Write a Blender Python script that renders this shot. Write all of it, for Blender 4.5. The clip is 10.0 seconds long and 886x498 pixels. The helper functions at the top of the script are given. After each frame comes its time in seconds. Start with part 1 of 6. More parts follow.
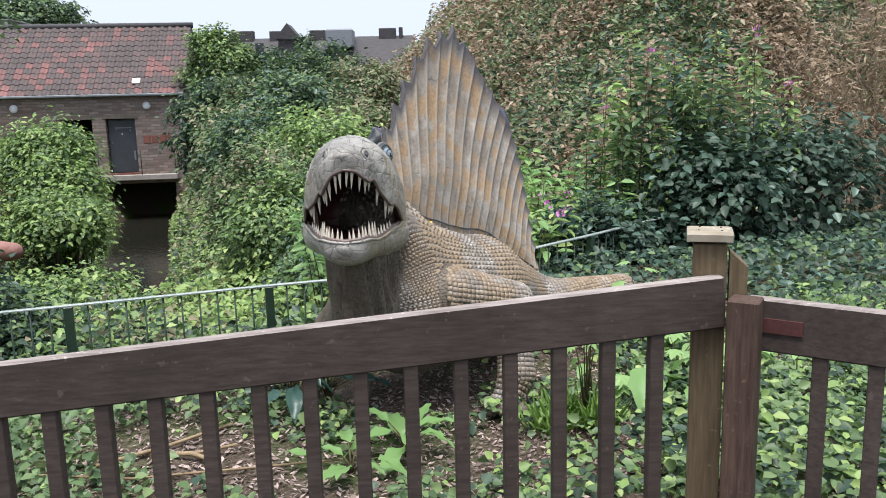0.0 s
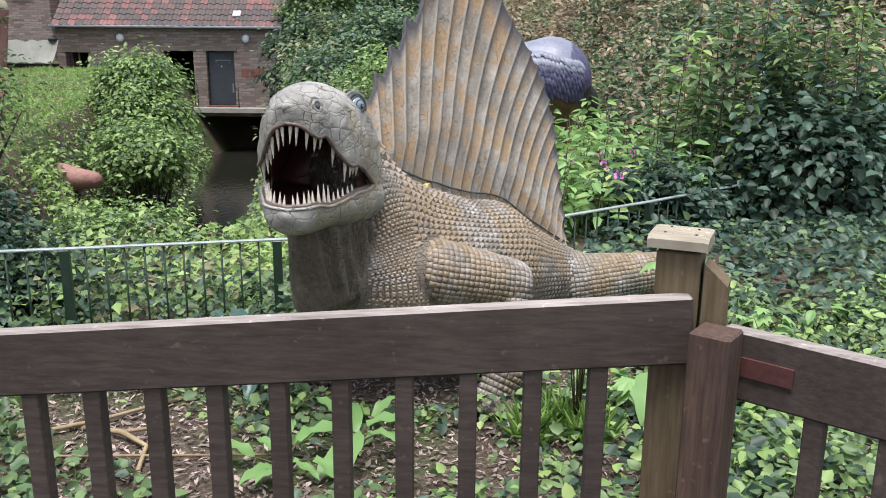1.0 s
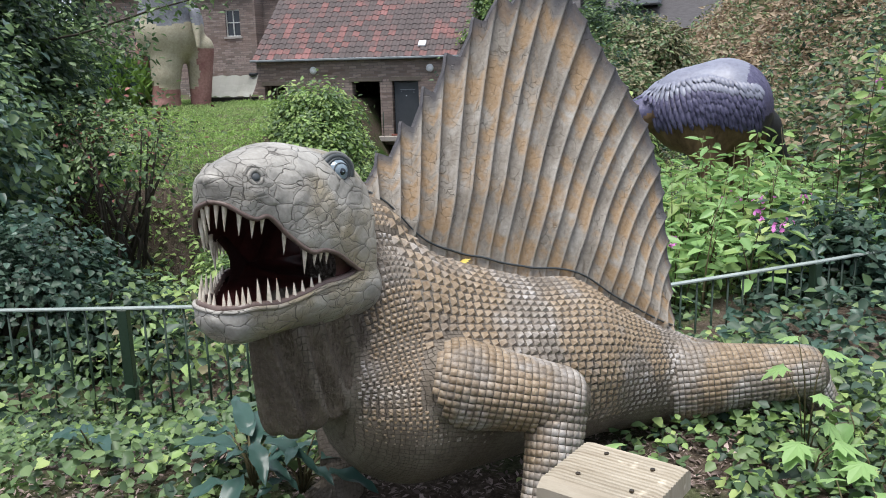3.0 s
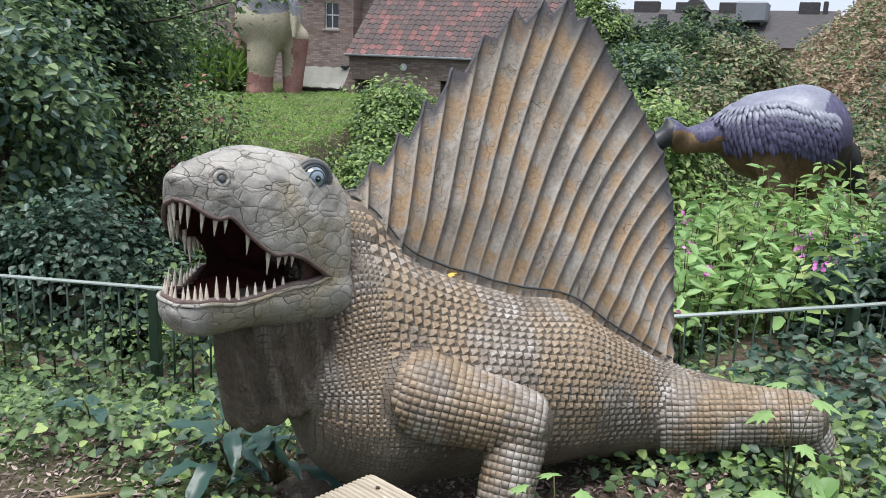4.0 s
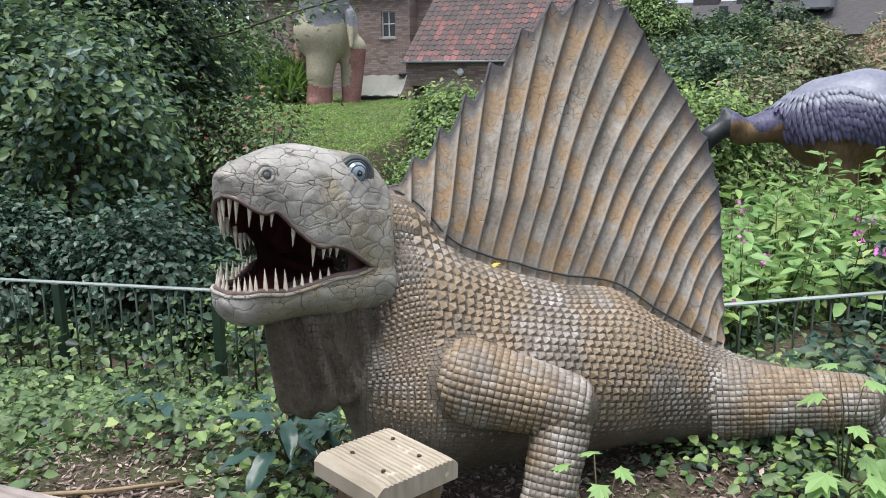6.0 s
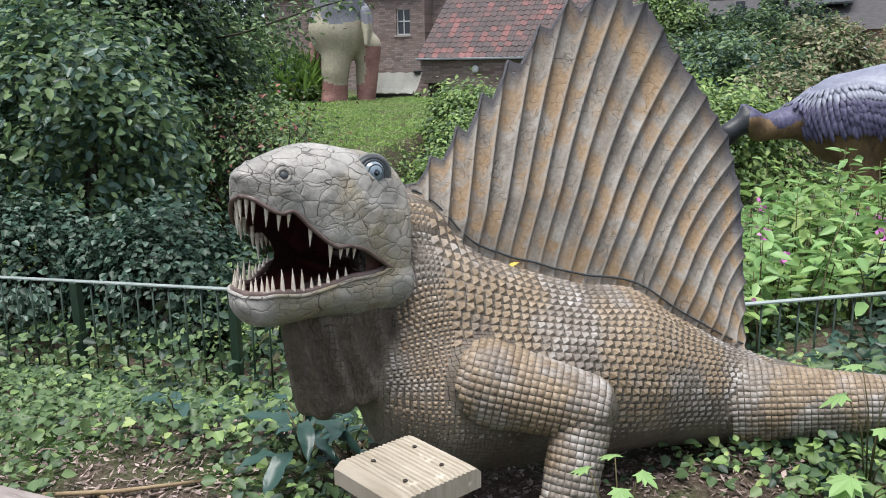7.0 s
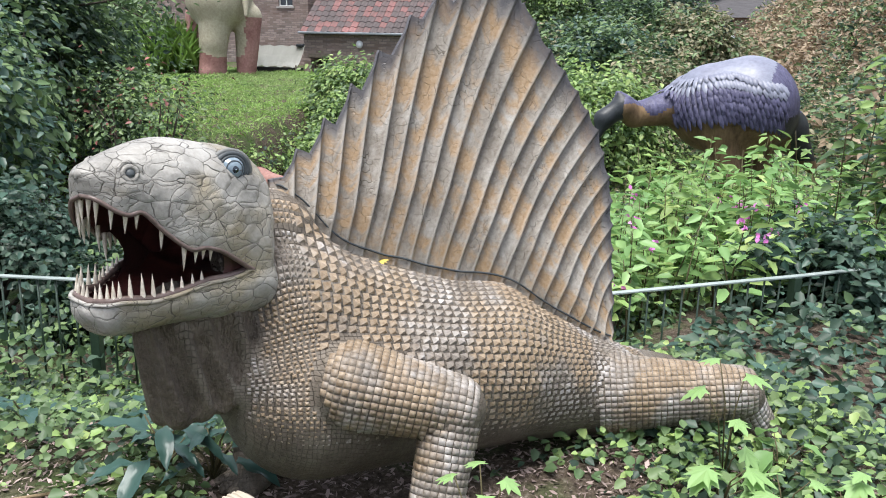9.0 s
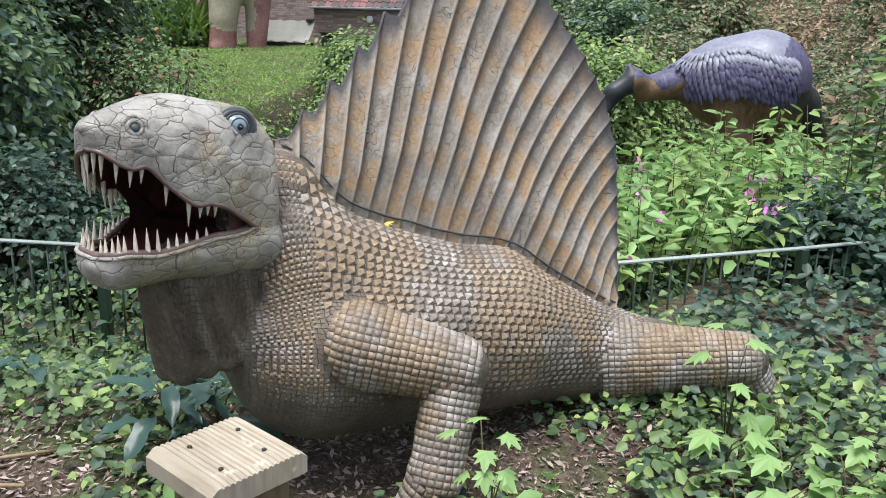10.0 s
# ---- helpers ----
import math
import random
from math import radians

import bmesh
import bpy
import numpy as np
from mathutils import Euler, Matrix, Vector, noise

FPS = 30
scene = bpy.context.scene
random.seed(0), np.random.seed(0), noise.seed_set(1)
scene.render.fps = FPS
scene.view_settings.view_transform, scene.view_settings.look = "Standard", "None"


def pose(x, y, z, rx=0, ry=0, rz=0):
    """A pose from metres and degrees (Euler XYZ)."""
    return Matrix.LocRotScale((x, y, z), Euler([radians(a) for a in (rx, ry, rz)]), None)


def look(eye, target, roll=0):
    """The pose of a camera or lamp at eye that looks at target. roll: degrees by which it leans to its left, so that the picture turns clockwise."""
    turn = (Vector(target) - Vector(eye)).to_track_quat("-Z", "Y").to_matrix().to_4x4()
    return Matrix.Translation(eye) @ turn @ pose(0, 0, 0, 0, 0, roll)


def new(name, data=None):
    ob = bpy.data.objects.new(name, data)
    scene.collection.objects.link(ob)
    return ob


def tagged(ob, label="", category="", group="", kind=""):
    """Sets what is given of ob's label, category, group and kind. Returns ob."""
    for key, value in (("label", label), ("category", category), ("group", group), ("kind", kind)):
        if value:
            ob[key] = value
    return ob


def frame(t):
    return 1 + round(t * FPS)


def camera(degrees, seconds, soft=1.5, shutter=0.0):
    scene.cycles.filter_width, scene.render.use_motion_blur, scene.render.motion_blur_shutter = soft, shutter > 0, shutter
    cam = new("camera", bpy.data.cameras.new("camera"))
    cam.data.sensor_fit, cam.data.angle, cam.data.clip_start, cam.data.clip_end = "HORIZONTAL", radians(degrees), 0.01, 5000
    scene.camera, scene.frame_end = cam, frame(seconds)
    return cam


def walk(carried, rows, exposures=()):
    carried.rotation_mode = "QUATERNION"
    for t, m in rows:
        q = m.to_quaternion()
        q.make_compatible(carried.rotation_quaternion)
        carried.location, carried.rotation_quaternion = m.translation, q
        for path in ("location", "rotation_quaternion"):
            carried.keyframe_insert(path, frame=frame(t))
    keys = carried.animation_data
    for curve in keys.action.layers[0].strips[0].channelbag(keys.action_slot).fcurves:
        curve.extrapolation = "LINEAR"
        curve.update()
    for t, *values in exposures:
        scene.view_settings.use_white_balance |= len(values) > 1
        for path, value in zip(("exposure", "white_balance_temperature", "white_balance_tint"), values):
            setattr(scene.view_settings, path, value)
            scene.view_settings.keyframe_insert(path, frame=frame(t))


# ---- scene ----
cam = camera(55.8, 10.0, soft=1.0)
PATH = [
    (0, (0.311, 0.78, 1.652), (0.238, 2.745, 1.288), -1.4),
    (0.5, (0.597, 1.119, 1.65), (0.411, 3.069, 1.242), -0.1),
    (1, (0.824, 1.443, 1.653), (0.509, 3.355, 1.16), 0.5),
    (1.5, (0.946, 1.83, 1.68), (0.571, 3.725, 1.16), -0.9),
    (2, (1.07, 2.143, 1.707), (0.569, 4.026, 1.254), -0.0),
    (2.5, (1.18, 2.388, 1.715), (0.507, 4.224, 1.297), -0.7),
    (2.7, (1.199, 2.439, 1.698), (0.485, 4.258, 1.274), -1.7),
    (3.8, (1.536, 2.676, 1.743), (0.612, 4.393, 1.297), 2.3),
    (4, (1.606, 2.664, 1.758), (0.659, 4.371, 1.322), 2.3),
    (4.5, (1.691, 2.636, 1.787), (0.776, 4.368, 1.385), 0.6),
    (5, (1.738, 2.629, 1.747), (0.812, 4.357, 1.356), -0.2),
    (5.5, (1.736, 2.624, 1.723), (0.712, 4.292, 1.312), -0.0),
    (7, (1.699, 2.648, 1.726), (0.591, 4.256, 1.293), -0.7),
    (7.5, (1.706, 2.651, 1.728), (0.596, 4.254, 1.284), -0.6),
    (8, (1.752, 2.687, 1.708), (0.693, 4.31, 1.213), -0.3),
    (8.5, (1.732, 2.713, 1.714), (0.739, 4.365, 1.179), 0.0),
    (9, (1.701, 2.77, 1.788), (0.834, 4.505, 1.3), 1.2),
    (9.5, (1.721, 2.773, 1.766), (0.907, 4.54, 1.297), 1.3),
    (10, (1.73, 2.759, 1.729), (0.85, 4.472, 1.191), 1.5),
]
walk(cam, [(t, look(eye, target, roll)) for t, eye, target, roll in PATH], [(0, 0.68), (1, 0.72), (1.5, 0.84), (2, 0.82), (2.5, 0.58), (4, 0.57), (5, 0.6), (5.5, 0.58), (7, 0.6), (8.5, 0.82), (9, 0.9), (9.5, 0.68), (10, 0.7)])

# ---- world, sun, exposure ----
SUN_EL, SUN_AZ = radians(77), radians(200)
world = bpy.data.worlds.new("sky")
scene.world = world
world.use_nodes = True
wn = world.node_tree.nodes
wl = world.node_tree.links
sky = wn.new("ShaderNodeTexSky")
sky.sky_type = "NISHITA"
sky.sun_disc = False
sky.sun_elevation, sky.sun_rotation = SUN_EL, SUN_AZ
sky.air_density, sky.dust_density, sky.ozone_density = 1.0, 6.0, 0.4
grey = wn.new("ShaderNodeMix")
grey.data_type = "RGBA"
grey.inputs[0].default_value = 0.8
grey.inputs[7].default_value = (8.6, 9.5, 11.4, 1)
wl.new(sky.outputs[0], grey.inputs[6])
wl.new(grey.outputs[2], wn["Background"].inputs[0])
wn["Background"].inputs[1].default_value = 0.074
sun_data = bpy.data.lights.new("sun", "SUN")
sun_data.energy, sun_data.angle, sun_data.color = 3.5, radians(32), (1.0, 0.985, 0.96)
sun = new("sun", sun_data)
sun.matrix_world = look((0, 0, 30), (0 - 30 * math.sin(SUN_AZ) / math.tan(SUN_EL) * 0.4, 0 - 30 * math.cos(SUN_AZ) / math.tan(SUN_EL), 0))


# ---- materials ----
def material(name, rough=0.7, spec=0.3, metal=0.0):
    m = bpy.data.materials.new(name)
    m.use_nodes = True
    n, l = m.node_tree.nodes, m.node_tree.links
    p = n["Principled BSDF"]
    p.inputs["Roughness"].default_value = rough
    p.inputs["Specular IOR Level"].default_value = spec
    p.inputs["Metallic"].default_value = metal
    return m, n, l, p


def noise_of(n, l, coord, scale, detail=4.0, rough=0.6, stretch=None):
    if stretch:
        mp = n.new("ShaderNodeMapping")
        mp.inputs["Scale"].default_value = stretch
        l.new(coord, mp.inputs[0])
        coord = mp.outputs[0]
    t = n.new("ShaderNodeTexNoise")
    t.inputs["Scale"].default_value, t.inputs["Detail"].default_value, t.inputs["Roughness"].default_value = scale, detail, rough
    l.new(coord, t.inputs["Vector"])
    return t.outputs["Fac"]


def ramp_of(n, l, fac, stops, mode="LINEAR"):
    r = n.new("ShaderNodeValToRGB")
    r.color_ramp.interpolation = mode
    e = r.color_ramp.elements
    while len(e) < len(stops):
        e.new(0.5)
    for i, (pos, col) in enumerate(stops):
        e[i].position = pos
        e[i].color = (*col, 1) if len(col) == 3 else col
    l.new(fac, r.inputs[0])
    return r.outputs[0]


def mixed(n, l, fac, a, b, blend="MIX"):
    x = n.new("ShaderNodeMix")
    x.data_type, x.blend_type = "RGBA", blend
    for sock, v in ((x.inputs[0], fac), (x.inputs[6], a), (x.inputs[7], b)):
        if isinstance(v, (int, float)):
            sock.default_value = v
        elif isinstance(v, tuple):
            sock.default_value = (*v, 1)
        else:
            l.new(v, sock)
    return x.outputs[2]


def maths(n, l, op, a, b=0.0, c=0.0):
    x = n.new("ShaderNodeMath")
    x.operation = op
    for sock, v in zip(x.inputs, (a, b, c)):
        if isinstance(v, (int, float)):
            sock.default_value = v
        else:
            l.new(v, sock)
    return x.outputs[0]


def bumped(n, l, p, height, strength=0.5, distance=0.01, under=None):
    b = n.new("ShaderNodeBump")
    b.inputs["Strength"].default_value, b.inputs["Distance"].default_value = strength, distance
    l.new(height, b.inputs["Height"])
    if under is not None:
        l.new(under, b.inputs["Normal"])
    l.new(b.outputs[0], p.inputs["Normal"])
    return b.outputs[0]


def plain(name, a, b, scale=6.0, rough=0.75, spec=0.3, metal=0.0, bump=0.3, dist=0.004, stretch=None, fine=60.0):
    """Two-tone weathered surface with coarse and fine variation."""
    m, n, l, p = material(name, rough, spec, metal)
    co = n.new("ShaderNodeTexCoord").outputs["Object"]
    big = noise_of(n, l, co, scale, 5.0, 0.6, stretch)
    small = noise_of(n, l, co, fine, 3.0, 0.6, stretch)
    col = ramp_of(n, l, big, ((0.3, a), (0.7, b)))
    col = mixed(n, l, 0.35, col, ramp_of(n, l, small, ((0.3, tuple(c * 0.6 for c in a)), (0.7, b))))
    l.new(col, p.inputs["Base Color"])
    if bump:
        bumped(n, l, p, small, bump, dist)
    return m


def leaf_material(name, dark, mid, light, rough=0.45, through_light=0.3):
    m, n, l, p = material(name, rough, 0.35)
    dark, mid, light = [(c[0] * 1.06, c[1] * 0.98, c[2] * 1.04) for c in (dark, mid, light)]
    geo = n.new("ShaderNodeNewGeometry")
    col = ramp_of(n, l, geo.outputs["Random Per Island"], ((0.0, dark), (0.55, mid), (1.0, light)))
    co = n.new("ShaderNodeTexCoord").outputs["Object"]
    big = noise_of(n, l, co, 1.3, 3.0)
    col = mixed(n, l, ramp_of(n, l, big, ((0.35, (0, 0, 0)), (0.7, (0.55, 0.55, 0.55)))), col, mixed(n, l, 0.5, col, light))
    l.new(col, p.inputs["Base Color"])
    tr = n.new("ShaderNodeBsdfTranslucent")
    l.new(col, tr.inputs[0])
    mx = n.new("ShaderNodeMixShader")
    mx.inputs[0].default_value = through_light
    l.new(p.outputs[0], mx.inputs[1])
    l.new(tr.outputs[0], mx.inputs[2])
    l.new(mx.outputs[0], n["Material Output"].inputs[0])
    return m


def hide_colour(n, l, co):
    """Grey-tan statue paint with ochre patches and pale worn places."""
    big = noise_of(n, l, co, 2.6, 5.0, 0.62)
    mid = noise_of(n, l, co, 6.5, 4.0, 0.62)
    fine = noise_of(n, l, co, 75.0, 3.0, 0.6)
    base = ramp_of(n, l, mid, ((0.34, (0.125, 0.104, 0.084)), (0.5, (0.25, 0.218, 0.188)), (0.66, (0.5, 0.48, 0.47))))
    base = mixed(n, l, ramp_of(n, l, big, ((0.48, (0, 0, 0)), (0.56, (0.75, 0.75, 0.75)))), base, (0.3, 0.19, 0.08))
    return mixed(n, l, 0.35, base, ramp_of(n, l, fine, ((0.3, (0.12, 0.095, 0.072)), (0.7, (0.46, 0.42, 0.37))))), fine


def scale_skin():
    """Dark brown hide between the raised scales, crossed by fine creases in the map's grid."""
    m, n, l, p = material("scaly_skin", 0.6, 0.3)
    tc = n.new("ShaderNodeTexCoord")
    co, uv = tc.outputs["Object"], tc.outputs["UV"]
    wob = n.new("ShaderNodeTexNoise")
    wob.inputs["Scale"].default_value = 9.0
    l.new(co, wob.inputs["Vector"])
    add = n.new("ShaderNodeVectorMath")
    add.operation = "MULTIPLY_ADD"
    l.new(wob.outputs["Color"], add.inputs[0])
    add.inputs[1].default_value = (0.04, 0.04, 0)
    l.new(uv, add.inputs[2])
    br = n.new("ShaderNodeTexBrick")
    br.inputs["Scale"].default_value = 1.0
    br.inputs["Mortar Size"].default_value = 0.0013
    br.inputs["Mortar Smooth"].default_value = 1.0
    br.inputs["Brick Width"].default_value, br.inputs["Row Height"].default_value = 0.017, 0.015
    br.offset = 0.1
    br.inputs["Color1"].default_value, br.inputs["Color2"].default_value, br.inputs["Mortar"].default_value = (1, 1, 1, 1), (0.8, 0.8, 0.8, 1), (0, 0, 0, 1)
    l.new(add.outputs[0], br.inputs["Vector"])
    mid = noise_of(n, l, co, 5.0, 5.0, 0.65)
    fine = noise_of(n, l, co, 60.0, 4.0, 0.65)
    base = ramp_of(n, l, mid, ((0.32, (0.07, 0.056, 0.043)), (0.52, (0.14, 0.115, 0.09)), (0.7, (0.25, 0.22, 0.185))))
    base = mixed(n, l, 0.4, base, ramp_of(n, l, fine, ((0.3, (0.05, 0.04, 0.03)), (0.7, (0.22, 0.185, 0.15)))))
    base = mixed(n, l, ramp_of(n, l, br.outputs["Fac"], ((0.0, (0, 0, 0)), (1.0, (0.35, 0.35, 0.35)))), base, (0.03, 0.024, 0.018))
    l.new(base, p.inputs["Base Color"])
    h = maths(n, l, "ADD", maths(n, l, "MULTIPLY", br.outputs["Fac"], -0.7), maths(n, l, "MULTIPLY", fine, 0.5))
    bumped(n, l, p, h, 1.0, 0.007)
    return m


def pad_skin():
    """The raised scales' own worn paint."""
    m, n, l, p = material("raised_scale_paint", 0.5, 0.4)
    co = n.new("ShaderNodeTexCoord").outputs["Object"]
    col, fine = hide_colour(n, l, co)
    each = n.new("ShaderNodeNewGeometry").outputs["Random Per Island"]
    col = mixed(n, l, ramp_of(n, l, each, ((0.0, (0, 0, 0)), (1.0, (0.6, 0.6, 0.6)))), col, mixed(n, l, 1.0, col, (0.5, 0.46, 0.43), "MULTIPLY"))
    l.new(col, p.inputs["Base Color"])
    bumped(n, l, p, fine, 0.6, 0.004)
    return m


def pouch_skin():
    """Brown leathery throat with fine grain."""
    m, n, l, p = material("throat_hide", 0.6, 0.3)
    co = n.new("ShaderNodeTexCoord").outputs["Object"]
    mid = noise_of(n, l, co, 7.0, 5.0, 0.65)
    grain = noise_of(n, l, co, 55.0, 4.0, 0.7)
    fold = noise_of(n, l, co, 16.0, 3.0, 0.6, (1.6, 1.6, 0.45))
    col = ramp_of(n, l, mid, ((0.3, (0.055, 0.042, 0.032)), (0.55, (0.125, 0.098, 0.074)), (0.72, (0.22, 0.18, 0.14))))
    col = mixed(n, l, 0.35, col, ramp_of(n, l, grain, ((0.35, (0.05, 0.04, 0.03)), (0.65, (0.2, 0.165, 0.13)))))
    l.new(col, p.inputs["Base Color"])
    bumped(n, l, p, maths(n, l, "ADD", grain, maths(n, l, "MULTIPLY", fold, 2.5)), 1.0, 0.014)
    return m


def plate_skin():
    """Grey painted hide: long plates parted by broken dark creases, smaller ones between them."""
    m, n, l, p = material("plated_skin", 0.45, 0.45)
    co = n.new("ShaderNodeTexCoord").outputs["Object"]
    wob = n.new("ShaderNodeTexNoise")
    wob.inputs["Scale"].default_value = 11.0
    l.new(co, wob.inputs["Vector"])
    add = n.new("ShaderNodeVectorMath")
    add.operation = "MULTIPLY_ADD"
    l.new(wob.outputs["Color"], add.inputs[0])
    add.inputs[1].default_value = (0.05, 0.05, 0.05)
    l.new(co, add.inputs[2])

    def creases(scale, stretch, width):
        mp = n.new("ShaderNodeMapping")
        mp.inputs["Rotation"].default_value = (radians(-32), 0, 0)
        mp.inputs["Scale"].default_value = stretch
        l.new(add.outputs[0], mp.inputs[0])
        vo = n.new("ShaderNodeTexVoronoi")
        vo.feature = "DISTANCE_TO_EDGE"
        vo.inputs["Scale"].default_value = scale
        l.new(mp.outputs[0], vo.inputs["Vector"])
        return vo.outputs["Distance"], ramp_of(n, l, vo.outputs["Distance"], ((0.0, (0, 0, 0)), (width, (1, 1, 1))))

    dist, crack = creases(21.0, (0.7, 0.62, 1.25), 0.024)
    dist2, crack2 = creases(44.0, (0.8, 0.8, 1.2), 0.03)
    where = noise_of(n, l, co, 6.0, 2.0)
    crack2 = mixed(n, l, ramp_of(n, l, where, ((0.46, (1, 1, 1)), (0.6, (0.15, 0.15, 0.15)))), crack2, (1, 1, 1))
    broken = noise_of(n, l, co, 13.0, 2.0)
    crack = mixed(n, l, ramp_of(n, l, broken, ((0.5, (0, 0, 0)), (0.62, (0.8, 0.8, 0.8)))), crack, (1, 1, 1))
    both = mixed(n, l, 1.0, crack, crack2, "MULTIPLY")
    big = noise_of(n, l, co, 4.5, 4.0, 0.6)
    fine = noise_of(n, l, co, 85.0, 3.0, 0.6)
    base = ramp_of(n, l, big, ((0.34, (0.13, 0.122, 0.108)), (0.5, (0.235, 0.222, 0.2)), (0.66, (0.41, 0.39, 0.355))))
    base = mixed(n, l, 0.25, base, ramp_of(n, l, fine, ((0.3, (0.2, 0.18, 0.15)), (0.7, (0.5, 0.48, 0.44)))))
    base = mixed(n, l, ramp_of(n, l, noise_of(n, l, co, 3.0, 3.0), ((0.5, (0, 0, 0)), (0.66, (0.7, 0.7, 0.7)))), base, (0.26, 0.205, 0.11))
    base = mixed(n, l, both, (0.075, 0.064, 0.053), base)
    l.new(base, p.inputs["Base Color"])
    dome = maths(n, l, "MINIMUM", maths(n, l, "MULTIPLY", dist, 5.0), 1.0)
    h = maths(n, l, "ADD", maths(n, l, "MULTIPLY", both, 1.0), maths(n, l, "ADD", maths(n, l, "MULTIPLY", fine, 0.15), maths(n, l, "MULTIPLY", dome, 0.35)))
    bumped(n, l, p, h, 0.8, 0.0045)
    return m


def sail_skin():
    """Sail paint: ochre blotches, groove shade and crest light painted on the ribs, a blue-black rim where the map's v
    nears one.
    """
    m, n, l, p = material("sail_skin", 0.45, 0.45)
    tc = n.new("ShaderNodeTexCoord")
    co, uv = tc.outputs["Object"], tc.outputs["UV"]
    sep = n.new("ShaderNodeSeparateXYZ")
    l.new(uv, sep.inputs[0])
    blot = noise_of(n, l, uv, 5.0, 4.0, 0.6, (2.4, 1.3, 1))
    mid = noise_of(n, l, uv, 6.0, 5.0, 0.65, (3.0, 0.8, 1))
    fine = noise_of(n, l, co, 60.0, 4.0, 0.65)
    base = ramp_of(n, l, mid, ((0.3, (0.09, 0.07, 0.05)), (0.5, (0.175, 0.148, 0.118)), (0.68, (0.33, 0.31, 0.28))))
    base = mixed(n, l, ramp_of(n, l, blot, ((0.47, (0, 0, 0)), (0.58, (0.85, 0.85, 0.85)))), base, (0.26, 0.138, 0.035))
    base = mixed(n, l, 0.25, base, ramp_of(n, l, fine, ((0.3, (0.16, 0.13, 0.1)), (0.7, (0.5, 0.46, 0.4)))))
    # shade in each rib's groove and light on its crest, put into the colour
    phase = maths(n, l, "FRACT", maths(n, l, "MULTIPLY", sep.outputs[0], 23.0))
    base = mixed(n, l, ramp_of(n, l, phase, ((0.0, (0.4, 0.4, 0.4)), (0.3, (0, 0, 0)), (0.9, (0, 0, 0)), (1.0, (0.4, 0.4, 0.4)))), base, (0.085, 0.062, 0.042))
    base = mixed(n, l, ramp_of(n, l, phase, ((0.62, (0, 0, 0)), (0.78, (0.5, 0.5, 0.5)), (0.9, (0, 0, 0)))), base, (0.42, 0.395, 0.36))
    rim = maths(n, l, "ADD", sep.outputs[1], maths(n, l, "MULTIPLY", maths(n, l, "SUBTRACT", mid, 0.5), 0.2))
    rim = ramp_of(n, l, rim, ((0.87, (0, 0, 0)), (0.985, (0.9, 0.9, 0.9))))
    base = mixed(n, l, rim, base, (0.035, 0.034, 0.042))
    vo = n.new("ShaderNodeTexVoronoi")
    vo.feature = "DISTANCE_TO_EDGE"
    vo.inputs["Scale"].default_value = 24.0
    warp = n.new("ShaderNodeTexNoise")
    warp.inputs["Scale"].default_value = 16.0
    l.new(co, warp.inputs["Vector"])
    add = n.new("ShaderNodeVectorMath")
    add.operation = "MULTIPLY_ADD"
    l.new(warp.outputs["Color"], add.inputs[0])
    add.inputs[1].default_value = (0.06, 0.06, 0.06)
    l.new(co, add.inputs[2])
    l.new(add.outputs[0], vo.inputs["Vector"])
    wr = ramp_of(n, l, vo.outputs["Distance"], ((0.0, (0, 0, 0)), (0.022, (1, 1, 1))))
    wr = mixed(n, l, ramp_of(n, l, noise_of(n, l, co, 10.0, 2.0), ((0.36, (1, 1, 1)), (0.5, (0.35, 0.35, 0.35)))), (1, 1, 1), wr)
    base = mixed(n, l, wr, mixed(n, l, 0.4, base, (0.07, 0.054, 0.04)), base)
    l.new(base, p.inputs["Base Color"])
    h = maths(n, l, "ADD", maths(n, l, "MULTIPLY", wr, 0.6), maths(n, l, "MULTIPLY", fine, 0.5))
    bumped(n, l, p, h, 0.9, 0.006)
    return m


def wood_material(name, dark, light, rough=0.75, axis=(1, 14, 14)):
    m, n, l, p = material(name, rough, 0.25)
    co = n.new("ShaderNodeTexCoord").outputs["Object"]
    grain = noise_of(n, l, co, 5.0, 6.0, 0.65, axis)
    big = noise_of(n, l, co, 2.5, 4.0, 0.6)
    col = ramp_of(n, l, grain, ((0.3, dark), (0.7, light)))
    col = mixed(n, l, ramp_of(n, l, big, ((0.35, (0, 0, 0)), (0.75, (0.6, 0.6, 0.6)))), col, tuple(c * 0.55 for c in dark))
    spots = noise_of(n, l, co, 30.0, 2.0)
    col = mixed(n, l, ramp_of(n, l, spots, ((0.66, (0, 0, 0)), (0.74, (0.35, 0.35, 0.35)))), col, tuple(min(1, c * 1.9) for c in light))
    l.new(col, p.inputs["Base Color"])
    bumped(n, l, p, grain, 0.4, 0.003)
    return m


